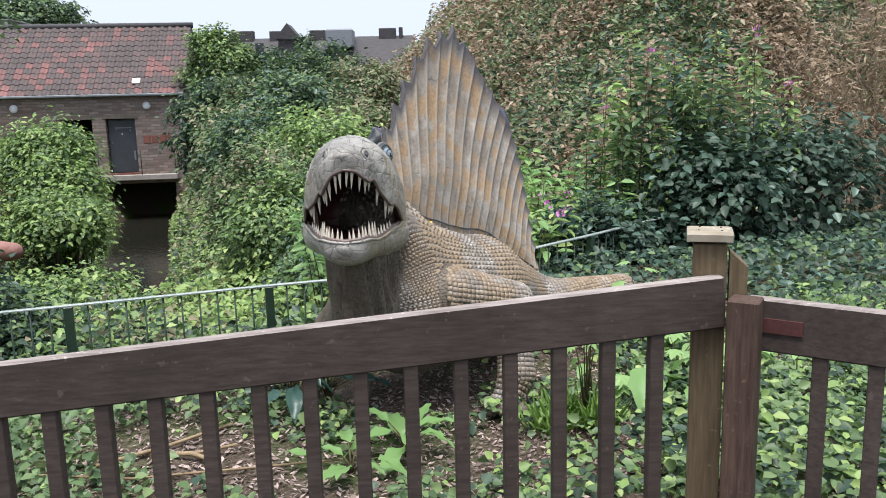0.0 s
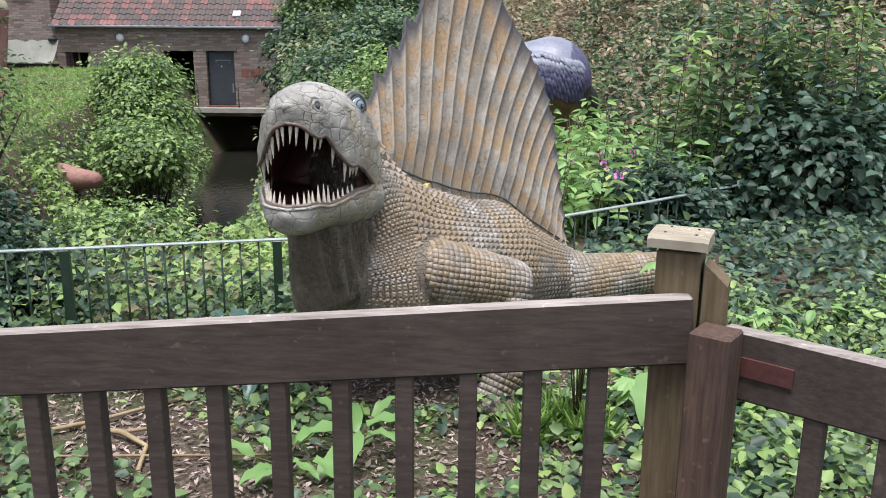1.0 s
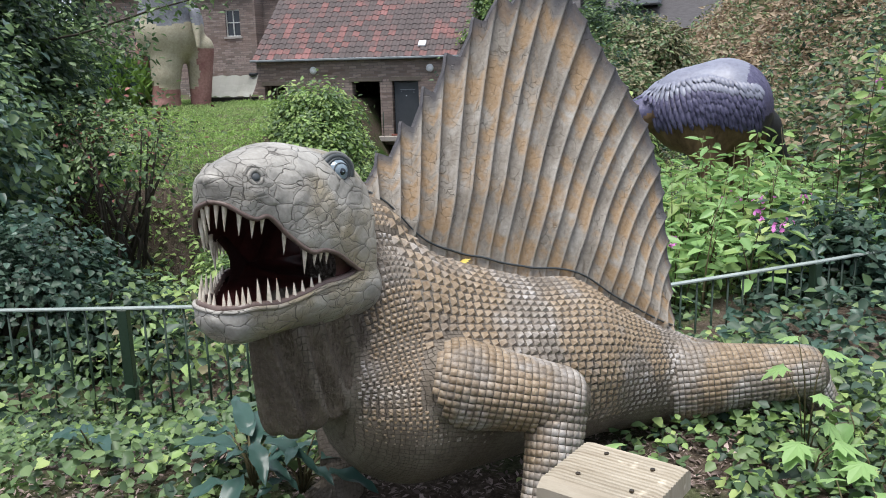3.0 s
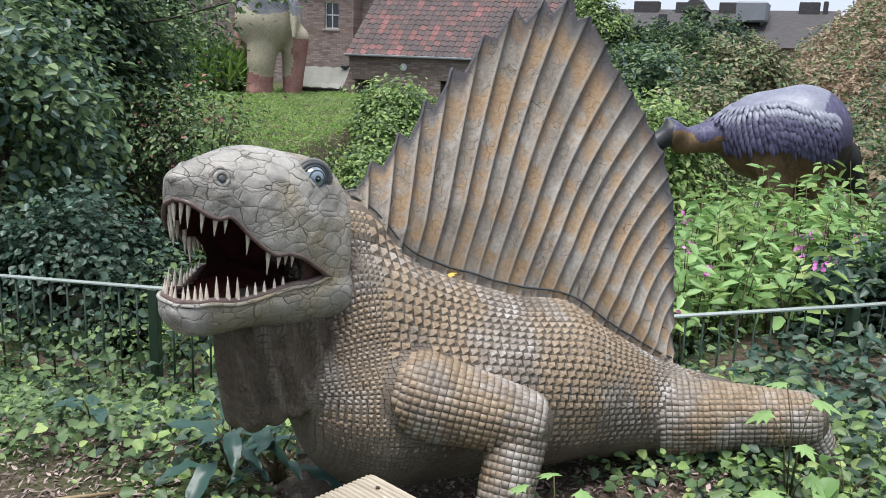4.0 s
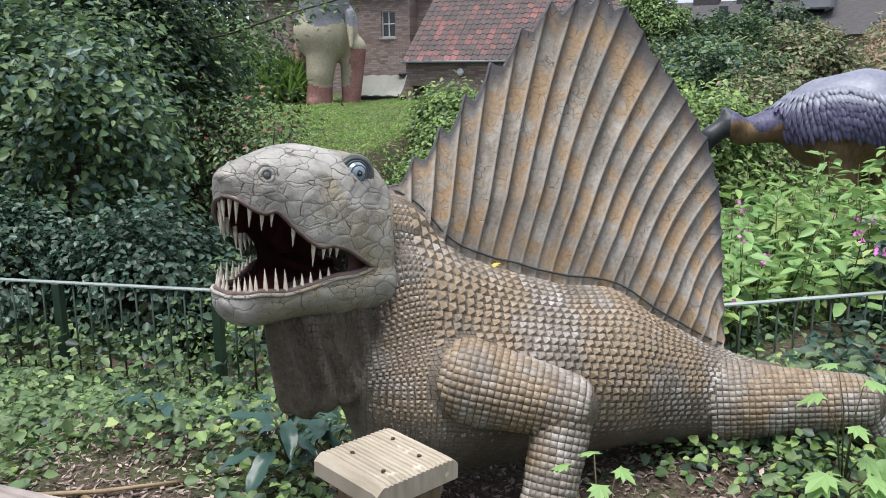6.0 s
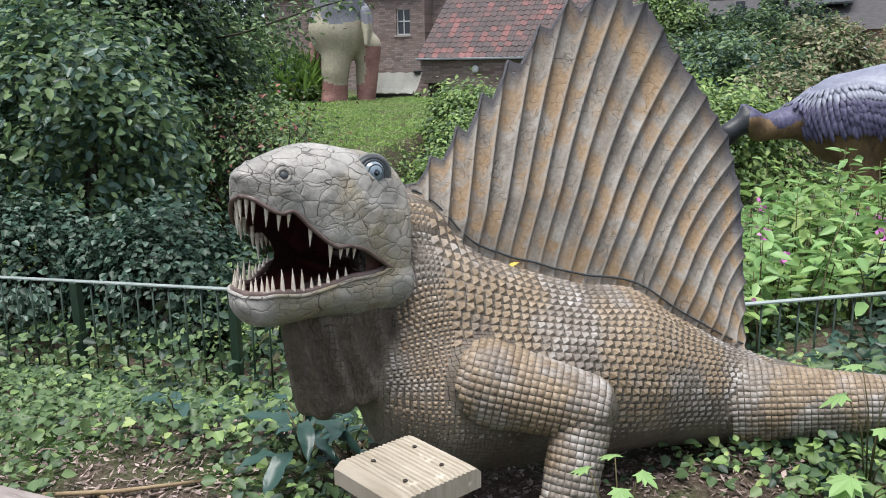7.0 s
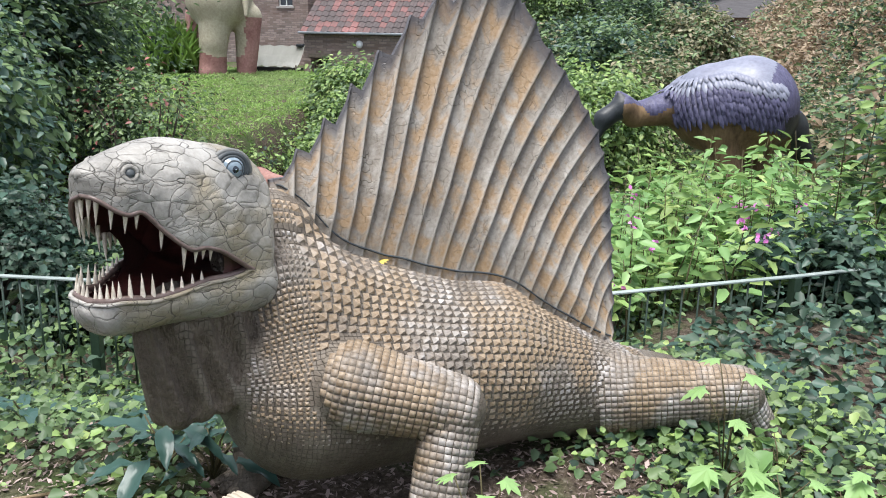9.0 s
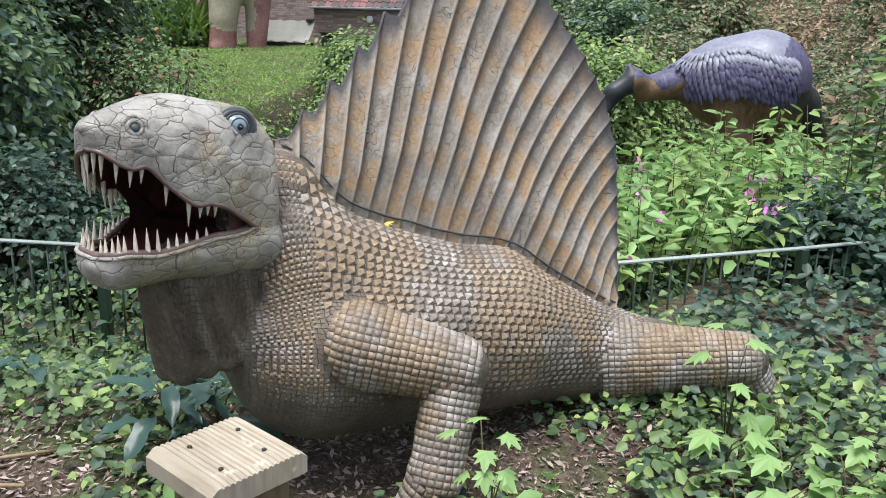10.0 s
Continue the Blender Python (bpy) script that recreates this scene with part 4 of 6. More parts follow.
more(np.concatenate([rim_a, rim_b]), np.stack([k, k + 1, k + 1 + NU, k + NU], 1), 3, np.tile(np.array([[0.5, 1.0]]), (NU - 1, 4, 1)))
k = np.arange(NV - 1)
more(np.concatenate([end_a, end_b]), np.stack([k, k + NV, k + 1 + NV, k + 1], 1), 3, np.tile(np.array([[1.0, 0.5]]), (NV - 1, 4, 1)))

# the dark joint where the sail is set into the back
seam = []
for i in range(4, NU, 3):
    for j in range(NV):
        q0 = SP + SD * S[i, j] + SN * (-0.2 * Z[i, j] + thick[i, j] + relief[i, j] - 0.027 + wobble[i, j]) + np.array([0, 0, 1.0]) * Z[i, j]
        gi = np.clip(((q0 - field.lo) / field.h).round().astype(int), 0, field.n - 1)
        if field.f[tuple(gi)] > 0.022:
            seam.append(q0)
            break
seam = np.array(seam)
for k in range(8):
    seam[2:-2] = (seam[:-4] + seam[1:-3] + seam[2:-2] + seam[3:-1] + seam[4:]) / 5
seam = seam + SN * 0.008
sv, sq = [], []
for i, c in enumerate(seam):
    for k in range(5):
        an = k * 2 * math.pi / 5
        sv.append(c + SN * 0.005 * math.cos(an) + np.array([0, 0, 0.005]) * math.sin(an))
for i in range(len(seam) - 1):
    for k in range(5):
        sq.append((i * 5 + k, i * 5 + (k + 1) % 5, (i + 1) * 5 + (k + 1) % 5, (i + 1) * 5 + k))
more(sv, sq, 7)

# raised scales in rows: wedges on the back, pyramids on the chest, pads on the legs
from mathutils.bvhtree import BVHTree
tree = BVHTree.FromPolygons([tuple(p) for p in V], [tuple(q) for q in Q])
g = random.Random(5)


def raised(hit, nor, along_dir, lu, lv, tall, kind):
    """One scale on the skin, along and across the row."""
    tan = (along_dir - nor * along_dir.dot(nor)).normalized()
    up = nor.cross(tan)
    if up.z < 0:
        up = -up
    b0 = hit - nor * 0.002
    c = [b0 - tan * lu - up * lv, b0 + tan * lu - up * lv, b0 + tan * lu + up * lv, b0 - tan * lu + up * lv]
    if kind == "pad":
        a, e = 0.82 + g.uniform(-0.05, 0.05), 0.82
        t = [b0 + nor * tall - tan * lu * a - up * lv * e, b0 + nor * tall + tan * lu * a - up * lv * e, b0 + nor * tall + tan * lu * a + up * lv * e, b0 + nor * tall - tan * lu * a + up * lv * e]
        more([tuple(p) for p in c + t], [(0, 1, 5, 4), (1, 2, 6, 5), (2, 3, 7, 6), (3, 0, 4, 7), (4, 5, 6, 7)], 9)
        return
    ap = b0 + nor * tall + (tan * lu * 0.35 - up * lv * 0.42 if kind == "wedge" else tan * lu * g.uniform(-0.2, 0.3) - up * lv * 0.2)
    vv, qq = [], []
    for p, q in ((0, 1), (1, 2), (2, 3), (3, 0)):
        m0 = (c[p] + c[q]) / 2
        o = len(vv)
        vv += [c[p], m0, c[q], ap]
        qq.append((o, o + 1, o + 2, o + 3))
    more([tuple(p) for p in vv], qq, 9)


def trunk_of(p):
    return np.minimum(cone_of(p, (-0.08, 5.13, 0.52), on_spine(0.8, 0.07, 0.42), 0.37, 0.355), cone_of(p, on_spine(0.8, 0.07, 0.42), on_spine(1.45, 0.12, 0.20), 0.355, 0.225))


def limb_near(p):
    d = [float(cone_of(np.array([p]), a, b, ra, rb)[0]) for a, b, ra, rb, k in SHAFTS[:7]]
    return min(d), d.index(min(d))


def pouch_near(p):
    return min(float(cone_of(np.array([p]), a, b, ra, rb)[0]) for a, b, ra, rb in POUCH)


for side in (1, -1):
    for row in range(30 if side > 0 else 14):
        th = radians(6 + row * 4.5)
        s = -0.36 + g.uniform(0, 0.03)
        while s < 1.75:
            c = Vector(on_spine(s, 0.05, 0.55 - 0.2 * max(s, 0)))
            d = Vector(tuple(SN * math.sin(th) * side)) + Vector((0, 0, math.cos(th)))
            hit, nor, _, _ = tree.ray_cast(c + d * 0.9, -d, 0.9)
            chest = s < -0.02
            step = 0.021 if chest else 0.04 * g.uniform(0.92, 1.08)
            if hit and nor.dot(d) > 0.12 and th < radians(108 + 12 * s):
                p = tuple(hit)
                ld = limb_near(p)[0]
                if ld > 0.016 and not (hit.y < 4.96 and pouch_near(p) < 0.03) and hit.z > 0.06:
                    r = max(0.1, (hit - c).length)
                    lv = min(0.5 * r * radians(4.5) / max(0.45, nor.dot(d)), 0.024)
                    fade = 1 - 0.45 * max(0, min(1, s - 0.6))
                    if chest:
                        k2 = 2 if lv > 0.013 else 1
                        for o in range(k2):
                            off = Vector(nor.cross(Vector(tuple(SD)))).normalized() * lv * (o - 0.5) if k2 == 2 else Vector()
                            raised(hit + off, nor, Vector(tuple(SD)), step * 0.48, lv / k2 * 0.94, 0.0085 * g.uniform(0.7, 1.25) * max(0.3, min(1, (radians(108) - th) / 0.4)), "pyramid")
                    else:
                        raised(hit, nor, Vector(tuple(SD)), step * 0.49, lv * 0.95, (0.007 if th > radians(84) else 0.0125) * g.uniform(0.8, 1.2) * fade * max(0.35, min(1, (radians(112 + 12 * s) - th) / 0.35)), "wedge")
            s += step
for i in (0, 1, 2, 5, 6):
    a, b, ra, rb, k = SHAFTS[i]
    a, b = Vector(a), Vector(b)
    d = (b - a).normalized()
    e1 = d.cross(Vector((0.3, 0.2, 0.9))).normalized()
    e2 = d.cross(e1)
    n_len = max(2, round((b - a).length / 0.0265)) + 3
    caps = 7 if i in (0, 1) else 2
    for j in range(-caps, n_len):
        t = max(0.0, (j + 0.5) / (n_len - 3))
        r = ra + (rb - ra) * min(1, t)
        phi = -(j + 0.5) * 0.0265 / r if j < 0 else 0.0
        if phi > 1.45:
            continue
        n_round = max(6, round(2 * math.pi * r * math.cos(phi) / 0.0265))
        for m in range(n_round):
            an = 2 * math.pi * (m + 0.04 * math.sin(j * 1.7)) / n_round
            o = (e1 * math.cos(an) + e2 * math.sin(an)) * math.cos(phi) - d * math.sin(phi)
            ax = a + (b - a) * t
            hit, nor, _, _ = tree.ray_cast(ax + o * (r + 0.09), -o, r + 0.05)
            if hit and nor.dot(o) > 0.45 and hit.z > 0.03:
                ld, which = limb_near(tuple(hit))
                if which == i and ld < 0.02 and ld < float(trunk_of(np.array([tuple(hit)]))[0]) + 0.02:
                    raised(hit, nor, d if phi < 0.9 else e1, 0.0125 * g.uniform(0.92, 1.05), math.pi * r * math.cos(phi) / n_round * 0.93, 0.0055 * g.uniform(0.75, 1.2), "pad")


# ---- head: sheets lofted between the lips, the crest and the chin
def hermite(keys, t):
    """Smooth values between keyed rows."""
    K = np.array(keys, float)
    t = np.clip(t, 0, len(K) - 1)
    i = np.minimum(t.astype(int), len(K) - 2)
    f = (t - i)[:, None]
    S = np.gradient(K, axis=0)
    return K[i] * (2 * f ** 3 - 3 * f ** 2 + 1) + S[i] * (f ** 3 - 2 * f ** 2 + f) + K[i + 1] * (3 * f ** 2 - 2 * f ** 3) + S[i + 1] * (f ** 3 - f ** 2)


HX = -0.25
# side offset, y, z of the upper lip, then y, z of the crest
UPPER = [(0, 4.382, 1.337, 4.366, 1.385), (0.05, 4.392, 1.329, 4.374, 1.408), (0.088, 4.425, 1.295, 4.40, 1.426), (0.104, 4.456, 1.279, 4.44, 1.437), (0.12, 4.496, 1.279, 4.49, 1.449), (0.145, 4.551, 1.215, 4.56, 1.464), (0.178, 4.614, 1.155, 4.63, 1.474), (0.19, 4.672, 1.148, 4.70, 1.474), (0.20, 4.733, 1.123, 4.77, 1.463), (0.208, 4.80, 1.077, 4.84, 1.447), (0.214, 4.849, 1.043, 4.89, 1.438), (0.224, 4.90, 1.03, 4.95, 1.425), (0.22, 4.95, 1.03, 5.02, 1.395), (0.17, 5.01, 1.03, 5.08, 1.33), (0.06, 5.06, 1.05, 5.10, 1.25)]
# the same for the lower lip and the chin line
LOWER = [(0, 4.376, 1.018, 4.385, 0.955), (0.075, 4.385, 1.026, 4.395, 0.925), (0.105, 4.415, 1.03, 4.42, 0.91), (0.12, 4.46, 1.022, 4.46, 0.903), (0.13, 4.505, 1.014, 4.52, 0.90), (0.15, 4.551, 1.018, 4.58, 0.898), (0.17, 4.612, 1.026, 4.65, 0.89), (0.188, 4.675, 1.036, 4.72, 0.875), (0.198, 4.752, 1.031, 4.79, 0.86), (0.207, 4.81, 1.034, 4.85, 0.845), (0.214, 4.849, 1.043, 4.89, 0.84), (0.224, 4.90, 1.03, 4.95, 0.835), (0.22, 4.95, 1.03, 5.0, 0.85), (0.17, 5.01, 1.03, 5.05, 0.9), (0.06, 5.06, 1.05, 5.08, 1.0)]
NS, NQ = 150, 34
st = np.linspace(0, 14, NS)
UP, LO = hermite(UPPER, st), hermite(LOWER, st)


def far_lip(X, side):
    """The far half hangs a little lower and wider than the near one."""
    if side < 0:
        X = X.copy()
        fall = np.exp(-((X[..., 1] - 4.47) / 0.12) ** 2) * np.clip((X[..., 0] + 0.01) / 0.07, 0, 1) * np.clip((1.40 - X[..., 2]) / 0.12, 0, 1) * (X[..., 2] > 1.12)
        X[..., 2] -= 0.055 * fall
        X[..., 0] = X[..., 0] * (1 + 0.26 * np.clip((X[..., 1] - 4.38) / 0.47, 0, 1))
    return X


def sheet(edge, mid, h1, h2, m, flip, side, lumps=0.0):
    """Curved sections from an edge to the middle line, mirrored by side."""
    q = np.linspace(0, 1, NQ)[None, :, None]
    P0, P3 = edge[:, None], mid[:, None]
    P1, P2 = P0 + h1[:, None], P3 + h2[:, None]
    X = P0 * (1 - q) ** 3 + 3 * P1 * q * (1 - q) ** 2 + 3 * P2 * q ** 2 * (1 - q) + P3 * q ** 3
    if lumps:
        swell = np.sin(X[..., 1] * 31 + X[..., 2] * 17) * np.sin(X[..., 2] * 43 - X[..., 1] * 12) + 0.5 * np.sin(X[..., 1] * 70 + 3 * np.sin(X[..., 2] * 50))
        X[..., 0] += lumps * swell * np.clip(X[..., 0] / 0.08, 0, 1) * (4 * q * (1 - q))[..., 0]
        X[..., 0] += 0.010 * np.exp(-((X[..., 1] - 4.872) ** 2 + (X[..., 2] - 1.365) ** 2) / 0.085 ** 2)
    X = far_lip(X, side) * np.array([side, 1, 1]) + np.array([HX, 0, 0])
    grid = np.arange(NS * NQ).reshape(NS, NQ)
    qd = np.stack([grid[:-1, :-1], grid[1:, :-1], grid[1:, 1:], grid[:-1, 1:]], -1).reshape(-1, 4)
    more(X.reshape(-1, 3), qd[:, ::-1] if flip else qd, m)
    return X


def cols(x, y, z):
    return np.stack([np.broadcast_to(np.asarray(v, float), (NS,)) for v in (x, y, z)], 1)


uo, lo_ = UP[:, 0], LO[:, 0]
uh, lh = UP[:, 4] - UP[:, 2], LO[:, 2] - LO[:, 4]
frontness = np.exp(-st * 1.1)
shut = np.clip((st - 9.5) / 1.5, 0, 1)
mid0 = np.zeros(NS)
u_edge, u_mid = cols(uo, UP[:, 1], UP[:, 2]), cols(mid0, UP[:, 3], UP[:, 4])
l_edge, l_mid = cols(lo_, LO[:, 1], LO[:, 2]), cols(mid0, LO[:, 3], LO[:, 4])
for side in (1, -1):
    fl = side < 0
    sheet(u_edge, u_mid, cols(0.012 * np.clip(st / 3, 0, 1), -0.014 * frontness, 0.46 * uh), cols((0.74 + 0.06 * np.clip((st - 4) / 4, 0, 1)) * uo, 0.02 * frontness, -0.004), 1, fl, side, 0.0035)
    sheet(l_edge, l_mid, cols(0.012 * np.clip(st, 0, 1) + 0.034 * np.clip((st - 3) / 6, 0, 1), -0.03 * frontness, -0.5 * lh), cols(0.85 * lo_, 0, 0), 1, not fl, side, 0.002)
    inset = 0.03 * shut
    sheet(u_edge - cols(inset, 0, 0), cols(mid0, UP[:, 3] + 0.05 * frontness, np.maximum(UP[:, 4] - 0.085, UP[:, 2] + 0.012)), cols(-0.022 - 0.01 * shut, 0.02 * frontness, 0.035), cols(0.6 * uo, 0, -0.02), 2, not fl, side)
    sheet(l_edge - cols(inset, 0, 0), cols(mid0, LO[:, 3] + 0.06 * frontness, LO[:, 2] - 0.05), cols(-0.02, 0.01 * frontness, -0.02), cols(0.6 * lo_, 0, 0), 2, fl, side)
    # cheek web closing the back of the gape
    k0 = [i for i in range(NS) if (7.7 if side > 0 else 6.2) <= st[i] <= 10.6]
    a_, b_ = far_lip(u_edge[k0] - cols(0.028, 0, 0)[k0], side), far_lip(l_edge[k0] - cols(0.028, 0, 0)[k0], side)
    band = np.stack([a_ + (b_ - a_) * f for f in np.linspace(-0.25, 1.25, 9)], 1)
    dip = np.sin(np.linspace(0, np.pi, 9))[None, :] * np.linspace(0.05, 0.0, len(k0))[:, None]
    band[..., 1] += dip
    band = band * np.array([side, 1, 1]) + np.array([HX, 0, 0])
    gi = np.arange(len(k0) * 9).reshape(len(k0), 9)
    more(band.reshape(-1, 3), np.stack([gi[:-1, :-1], gi[1:, :-1], gi[1:, 1:], gi[:-1, 1:]], -1).reshape(-1, 4), 12)
    # rolled lips and the gum inside them
    for E, dz, r, m, lim in ((u_edge, 0.002, 0.0075, 10, 10.2), (l_edge, -0.002, 0.0075, 10, 10.2), (l_edge, 0.004, 0.012, 10, 9.5)):
        pts = [Vector((HX + side * (p[0] - (0.014 if r > 0.01 else 0)), p[1] + (0.012 if r > 0.01 else 0), p[2] + dz)) for p, t in zip(far_lip(E, side), st) if t < lim]
        vv, qq = [], []
        for i, p in enumerate(pts):
            dd = (pts[min(i + 1, len(pts) - 1)] - pts[max(i - 1, 0)]).normalized()
            a1 = dd.cross(Vector((0, 0, 1))).normalized()
            a2 = dd.cross(a1)
            for k in range(6):
                vv.append(tuple(p + (a1 * math.cos(k * math.pi / 3) + a2 * math.sin(k * math.pi / 3)) * r))
        for i in range(len(pts) - 1):
            for k in range(6):
                qq.append((i * 6 + k, i * 6 + (k + 1) % 6, (i + 1) * 6 + (k + 1) % 6, (i + 1) * 6 + k))
        more(vv, qq, 1 if r < 0.01 and E is l_edge else m)


# teeth
def lip(w, upper, sgn):
    """A place just inside the lip at a station from the front middle to the corner."""
    p = hermite(UPPER if upper else LOWER, np.array([float(w)]))[0]
    p = far_lip(p[None, :3], sgn)[0]
    return Vector((HX + sgn * (p[0] - 0.011) if p[0] > 0.02 else HX + sgn * p[0], float(p[1]) + 0.012, float(p[2])))


for sgn in (-1, 1):
    for w, ln in ((0.35, 0.075), (1.0, 0.078), (1.75, 0.066), (2.75, 0.058), (3.6, 0.052), (4.85, 0.066), (5.75, 0.08), (6.35, 0.045), (6.85, 0.04), (7.3, 0.043)):
        p = lip(w, True, sgn)
        spike(p + Vector((0, 0, 0.016)), p + Vector((sgn * -0.006, -0.004, -ln)), 0.0085, 4, 8)
    for w, ln in ((0.25, 0.052), (0.6, 0.06), (0.95, 0.058), (1.3, 0.064), (1.7, 0.06), (2.4, 0.08), (3.2, 0.082), (3.95, 0.08), (4.6, 0.047), (5.1, 0.052), (5.6, 0.048), (6.15, 0.045), (6.65, 0.042)):
        p = lip(w, False, sgn)
        spike(p - Vector((0, 0, 0.012)), p + Vector((sgn * -0.004, 0.004, ln)), 0.0085, 4, 8)


# eyes and nostril rims
def ball(c, r, m, squash=Vector((1, 1, 1)), rings=10, sides=16):
    v, q = [], []
    for j in range(rings + 1):
        for i in range(sides):
            a, b = math.pi * (0.02 + 0.96 * j / rings), 2 * math.pi * i / sides
            v.append((c[0] + r * squash.x * math.cos(a), c[1] + r * squash.y * math.sin(a) * math.cos(b), c[2] + r * squash.z * math.sin(a) * math.sin(b)))
    for j in range(rings):
        for i in range(sides):
            q.append((j * sides + i, j * sides + (i + 1) % sides, (j + 1) * sides + (i + 1) % sides, (j + 1) * sides + i))
    more(v, q, m)


def ring(c, axis, R, r, m, stretch=1.0, sides=22):
    axis = Vector(axis).normalized()
    a = axis.cross(Vector((0, 0, 1))).normalized()
    b = axis.cross(a)
    v, q = [], []
    for i in range(sides):
        t = 2 * math.pi * i / sides
        o = a * math.cos(t) * stretch + b * math.sin(t)
        for k in range(8):
            f = 2 * math.pi * k / 8
            v.append(tuple(Vector(c) + o * (R + r * math.cos(f)) + axis * r * math.sin(f)))
    for i in range(sides):
        for k in range(8):
            q.append((i * 8 + k, ((i + 1) % sides) * 8 + k, ((i + 1) % sides) * 8 + (k + 1) % 8, i * 8 + (k + 1) % 8))
    more(v, q, m)


for sgn in (-1, 1):
    e = Vector((HX + sgn * 0.128, 4.862, 1.364))
    ax = Vector((sgn, -0.45, 0.1)).normalized()
    ball(e, 0.046, 5)
    ball(e + ax * 0.0288, 0.0192, 6)
    # small grey-blue bead modelled as the highlight on the pupil
    ball(e + ax * 0.047, 0.0028, 5)
    ring(e + ax * 0.0365, ax, 0.028, 0.0022, 7)
    ring(e + ax * 0.0200, ax, 0.0415, 0.005, 7, 1.05)
    ring(e + ax * 0.0120, ax, 0.050, 0.009, 7, 1.12)
    ring(e + ax * 0.001, ax, 0.060, 0.008, 11, 1.15)
    nose = Vector((HX + sgn * 0.091, 4.484, 1.395))
    nax = Vector((sgn, -0.4, 0.35)).normalized()
    ring(nose, nax, 0.021, 0.0075, 1)
    ring(nose - nax * 0.008, nax, 0.034, 0.008, 1)
    # dark ball in place of the shaded hollow of the nostril
    ball(nose - nax * 0.006, 0.0165, 7)

allv, allq = np.concatenate(verts), np.concatenate(faces)
statue = arrays("dimetrodon_statue", allv, quads=allq, mats=[M_SCALE, M_PLATE, M_MOUTH, M_SAIL, M_TOOTH, M_EYE, M_IRIS, M_LID, M_POUCH, M_PAD, M_LIPS, M_BROW, M_CHEEK], smooth=True)
me = statue.data
idx = np.concatenate(mats_idx)
if len(me.polygons) == len(idx):
    me.polygons.foreach_set("material_index", idx.astype(np.int32))
    layer = me.uv_layers.new(name="UVMap")
    layer.data.foreach_set("uv", np.concatenate(uvs).astype(np.float32).ravel())
tagged(statue, "grey-tan scaly sail-backed reptile statue with open toothed mouth", "statue")


# ---- stone cottage over the stream ----
house = empty("stone_cottage", (-16.71, 31.85, 0), 10.0)


def wall_panels(bm, u0, u1, z0, z1, holes, y0, y1):
    """A wall with openings cut right through, from u0 to u1."""
    cuts = sorted({u0, u1, *[h[0] for h in holes], *[h[1] for h in holes]})
    for a, b in zip(cuts, cuts[1:]):
        spans = [(h[2], h[3]) for h in holes if h[0] <= a and h[1] >= b]
        z = z0
        for lo, hi in sorted(spans):
            if lo > z:
                box(bm, (a, y0, z), (b, y1, lo))
            z = hi
        if z < z1:
            box(bm, (a, y0, z), (b, y1, z1))


HOLES = [(-2.15, -1.28, 0.15, 0.93), (1.58, 2.72, -1.1, 1.02), (3.21, 4.28, -1.03, 1.02), (2.7, 5.6, -3.6, -1.45)]
bm = bmesh.new()
wall_panels(bm, -2.45, 6.1, -3.6, 1.95, HOLES, 0.0, 0.45)
bmesh.ops.remove_doubles(bm, verts=bm.verts, dist=0.001)
part("front_wall", bm, M_STONE, house)
bm = bmesh.new()
box(bm, (-2.45, 0.45, -3.6), (-2.05, 6.3, 1.95))
part("side_wall", bm, M_STONE, house)
bm = bmesh.new()
box(bm, (5.7, 0.45, -3.6), (6.1, 6.3, 1.95))
part("side_wall", bm, M_STONE, house)
bm = bmesh.new()
box(bm, (-2.05, 5.9, -3.6), (5.7, 6.3, 1.95))
part("back_wall", bm, M_STONE, house)
# floor coloured near-black so the interior reads as shaded through the openings
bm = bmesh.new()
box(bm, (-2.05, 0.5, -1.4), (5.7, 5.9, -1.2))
part("floor_slab", bm, M_SHADE, house)
for a in ((-2.45, 0), (6.1, 0)):
    bm = bmesh.new()
    vs = [bm.verts.new(v) for v in ((a[0], 0, 1.95), (a[0], 6.3, 1.95), (a[0], 3.15, 4.55))]
    bm.faces.new(vs)
    part("gable", bm, M_STONE, house)
door = part("door", box(bmesh.new(), (3.25, 0.18, -1.03), (4.24, 0.23, 1.0), None, 0.01), M_DOOR, house, "slate-grey plain door with a pale plate")
part("handle_plate", box(bmesh.new(), (4.12, 0.165, -0.55), (4.18, 0.178, -0.2), None, 0.004), M_PIPE, door)
bm = bmesh.new()
for a, b, z in ((3.5, 4.1, 0.66), (3.52, 3.56, 0.60), (4.02, 4.07, 0.56)):
    box(bm, (a, 0.168, z), (b, 0.176, z + 0.035))
part("sign_bars", bm, M_PIPE, door, "pale unreadable lettering")
part("spy_hole", box(bmesh.new(), (3.72, 0.168, 0.42), (3.76, 0.176, 0.47), None, 0.005), M_LAMP, door)
for a, b, z in ((3.1, 4.4, 1.02), (1.45, 2.85, 1.02), (-2.25, -1.18, 0.93)):
    part("lintel", box(bmesh.new(), (a, -0.03, z), (b, 0.3, z + 0.16), None, 0.01), M_TIMBER, house)
part("window_frame", box(bmesh.new(), (-1.75, 0.2, 0.15), (-1.68, 0.26, 0.93)), M_TIMBER, house)
part("balcony_slab", box(bmesh.new(), (1.5, -0.35, -1.3), (5.75, 0.1, -1.1), None, 0.015), M_SILL, house, "pale worn stone ledge over the stream")
part("door_sill", box(bmesh.new(), (3.15, -0.08, -1.1), (4.35, 0.2, -1.03), None, 0.01), M_BRICK, house)
for u0 in (1.55, 2.9, 4.45, 5.7):
    bm = bmesh.new()
    tube(bm, [(u0, -0.3, -1.1), (u0, -0.3, -0.15)], [0.02, 0.02], 6)
    part("handrail_post", bm, M_GREEN, house)
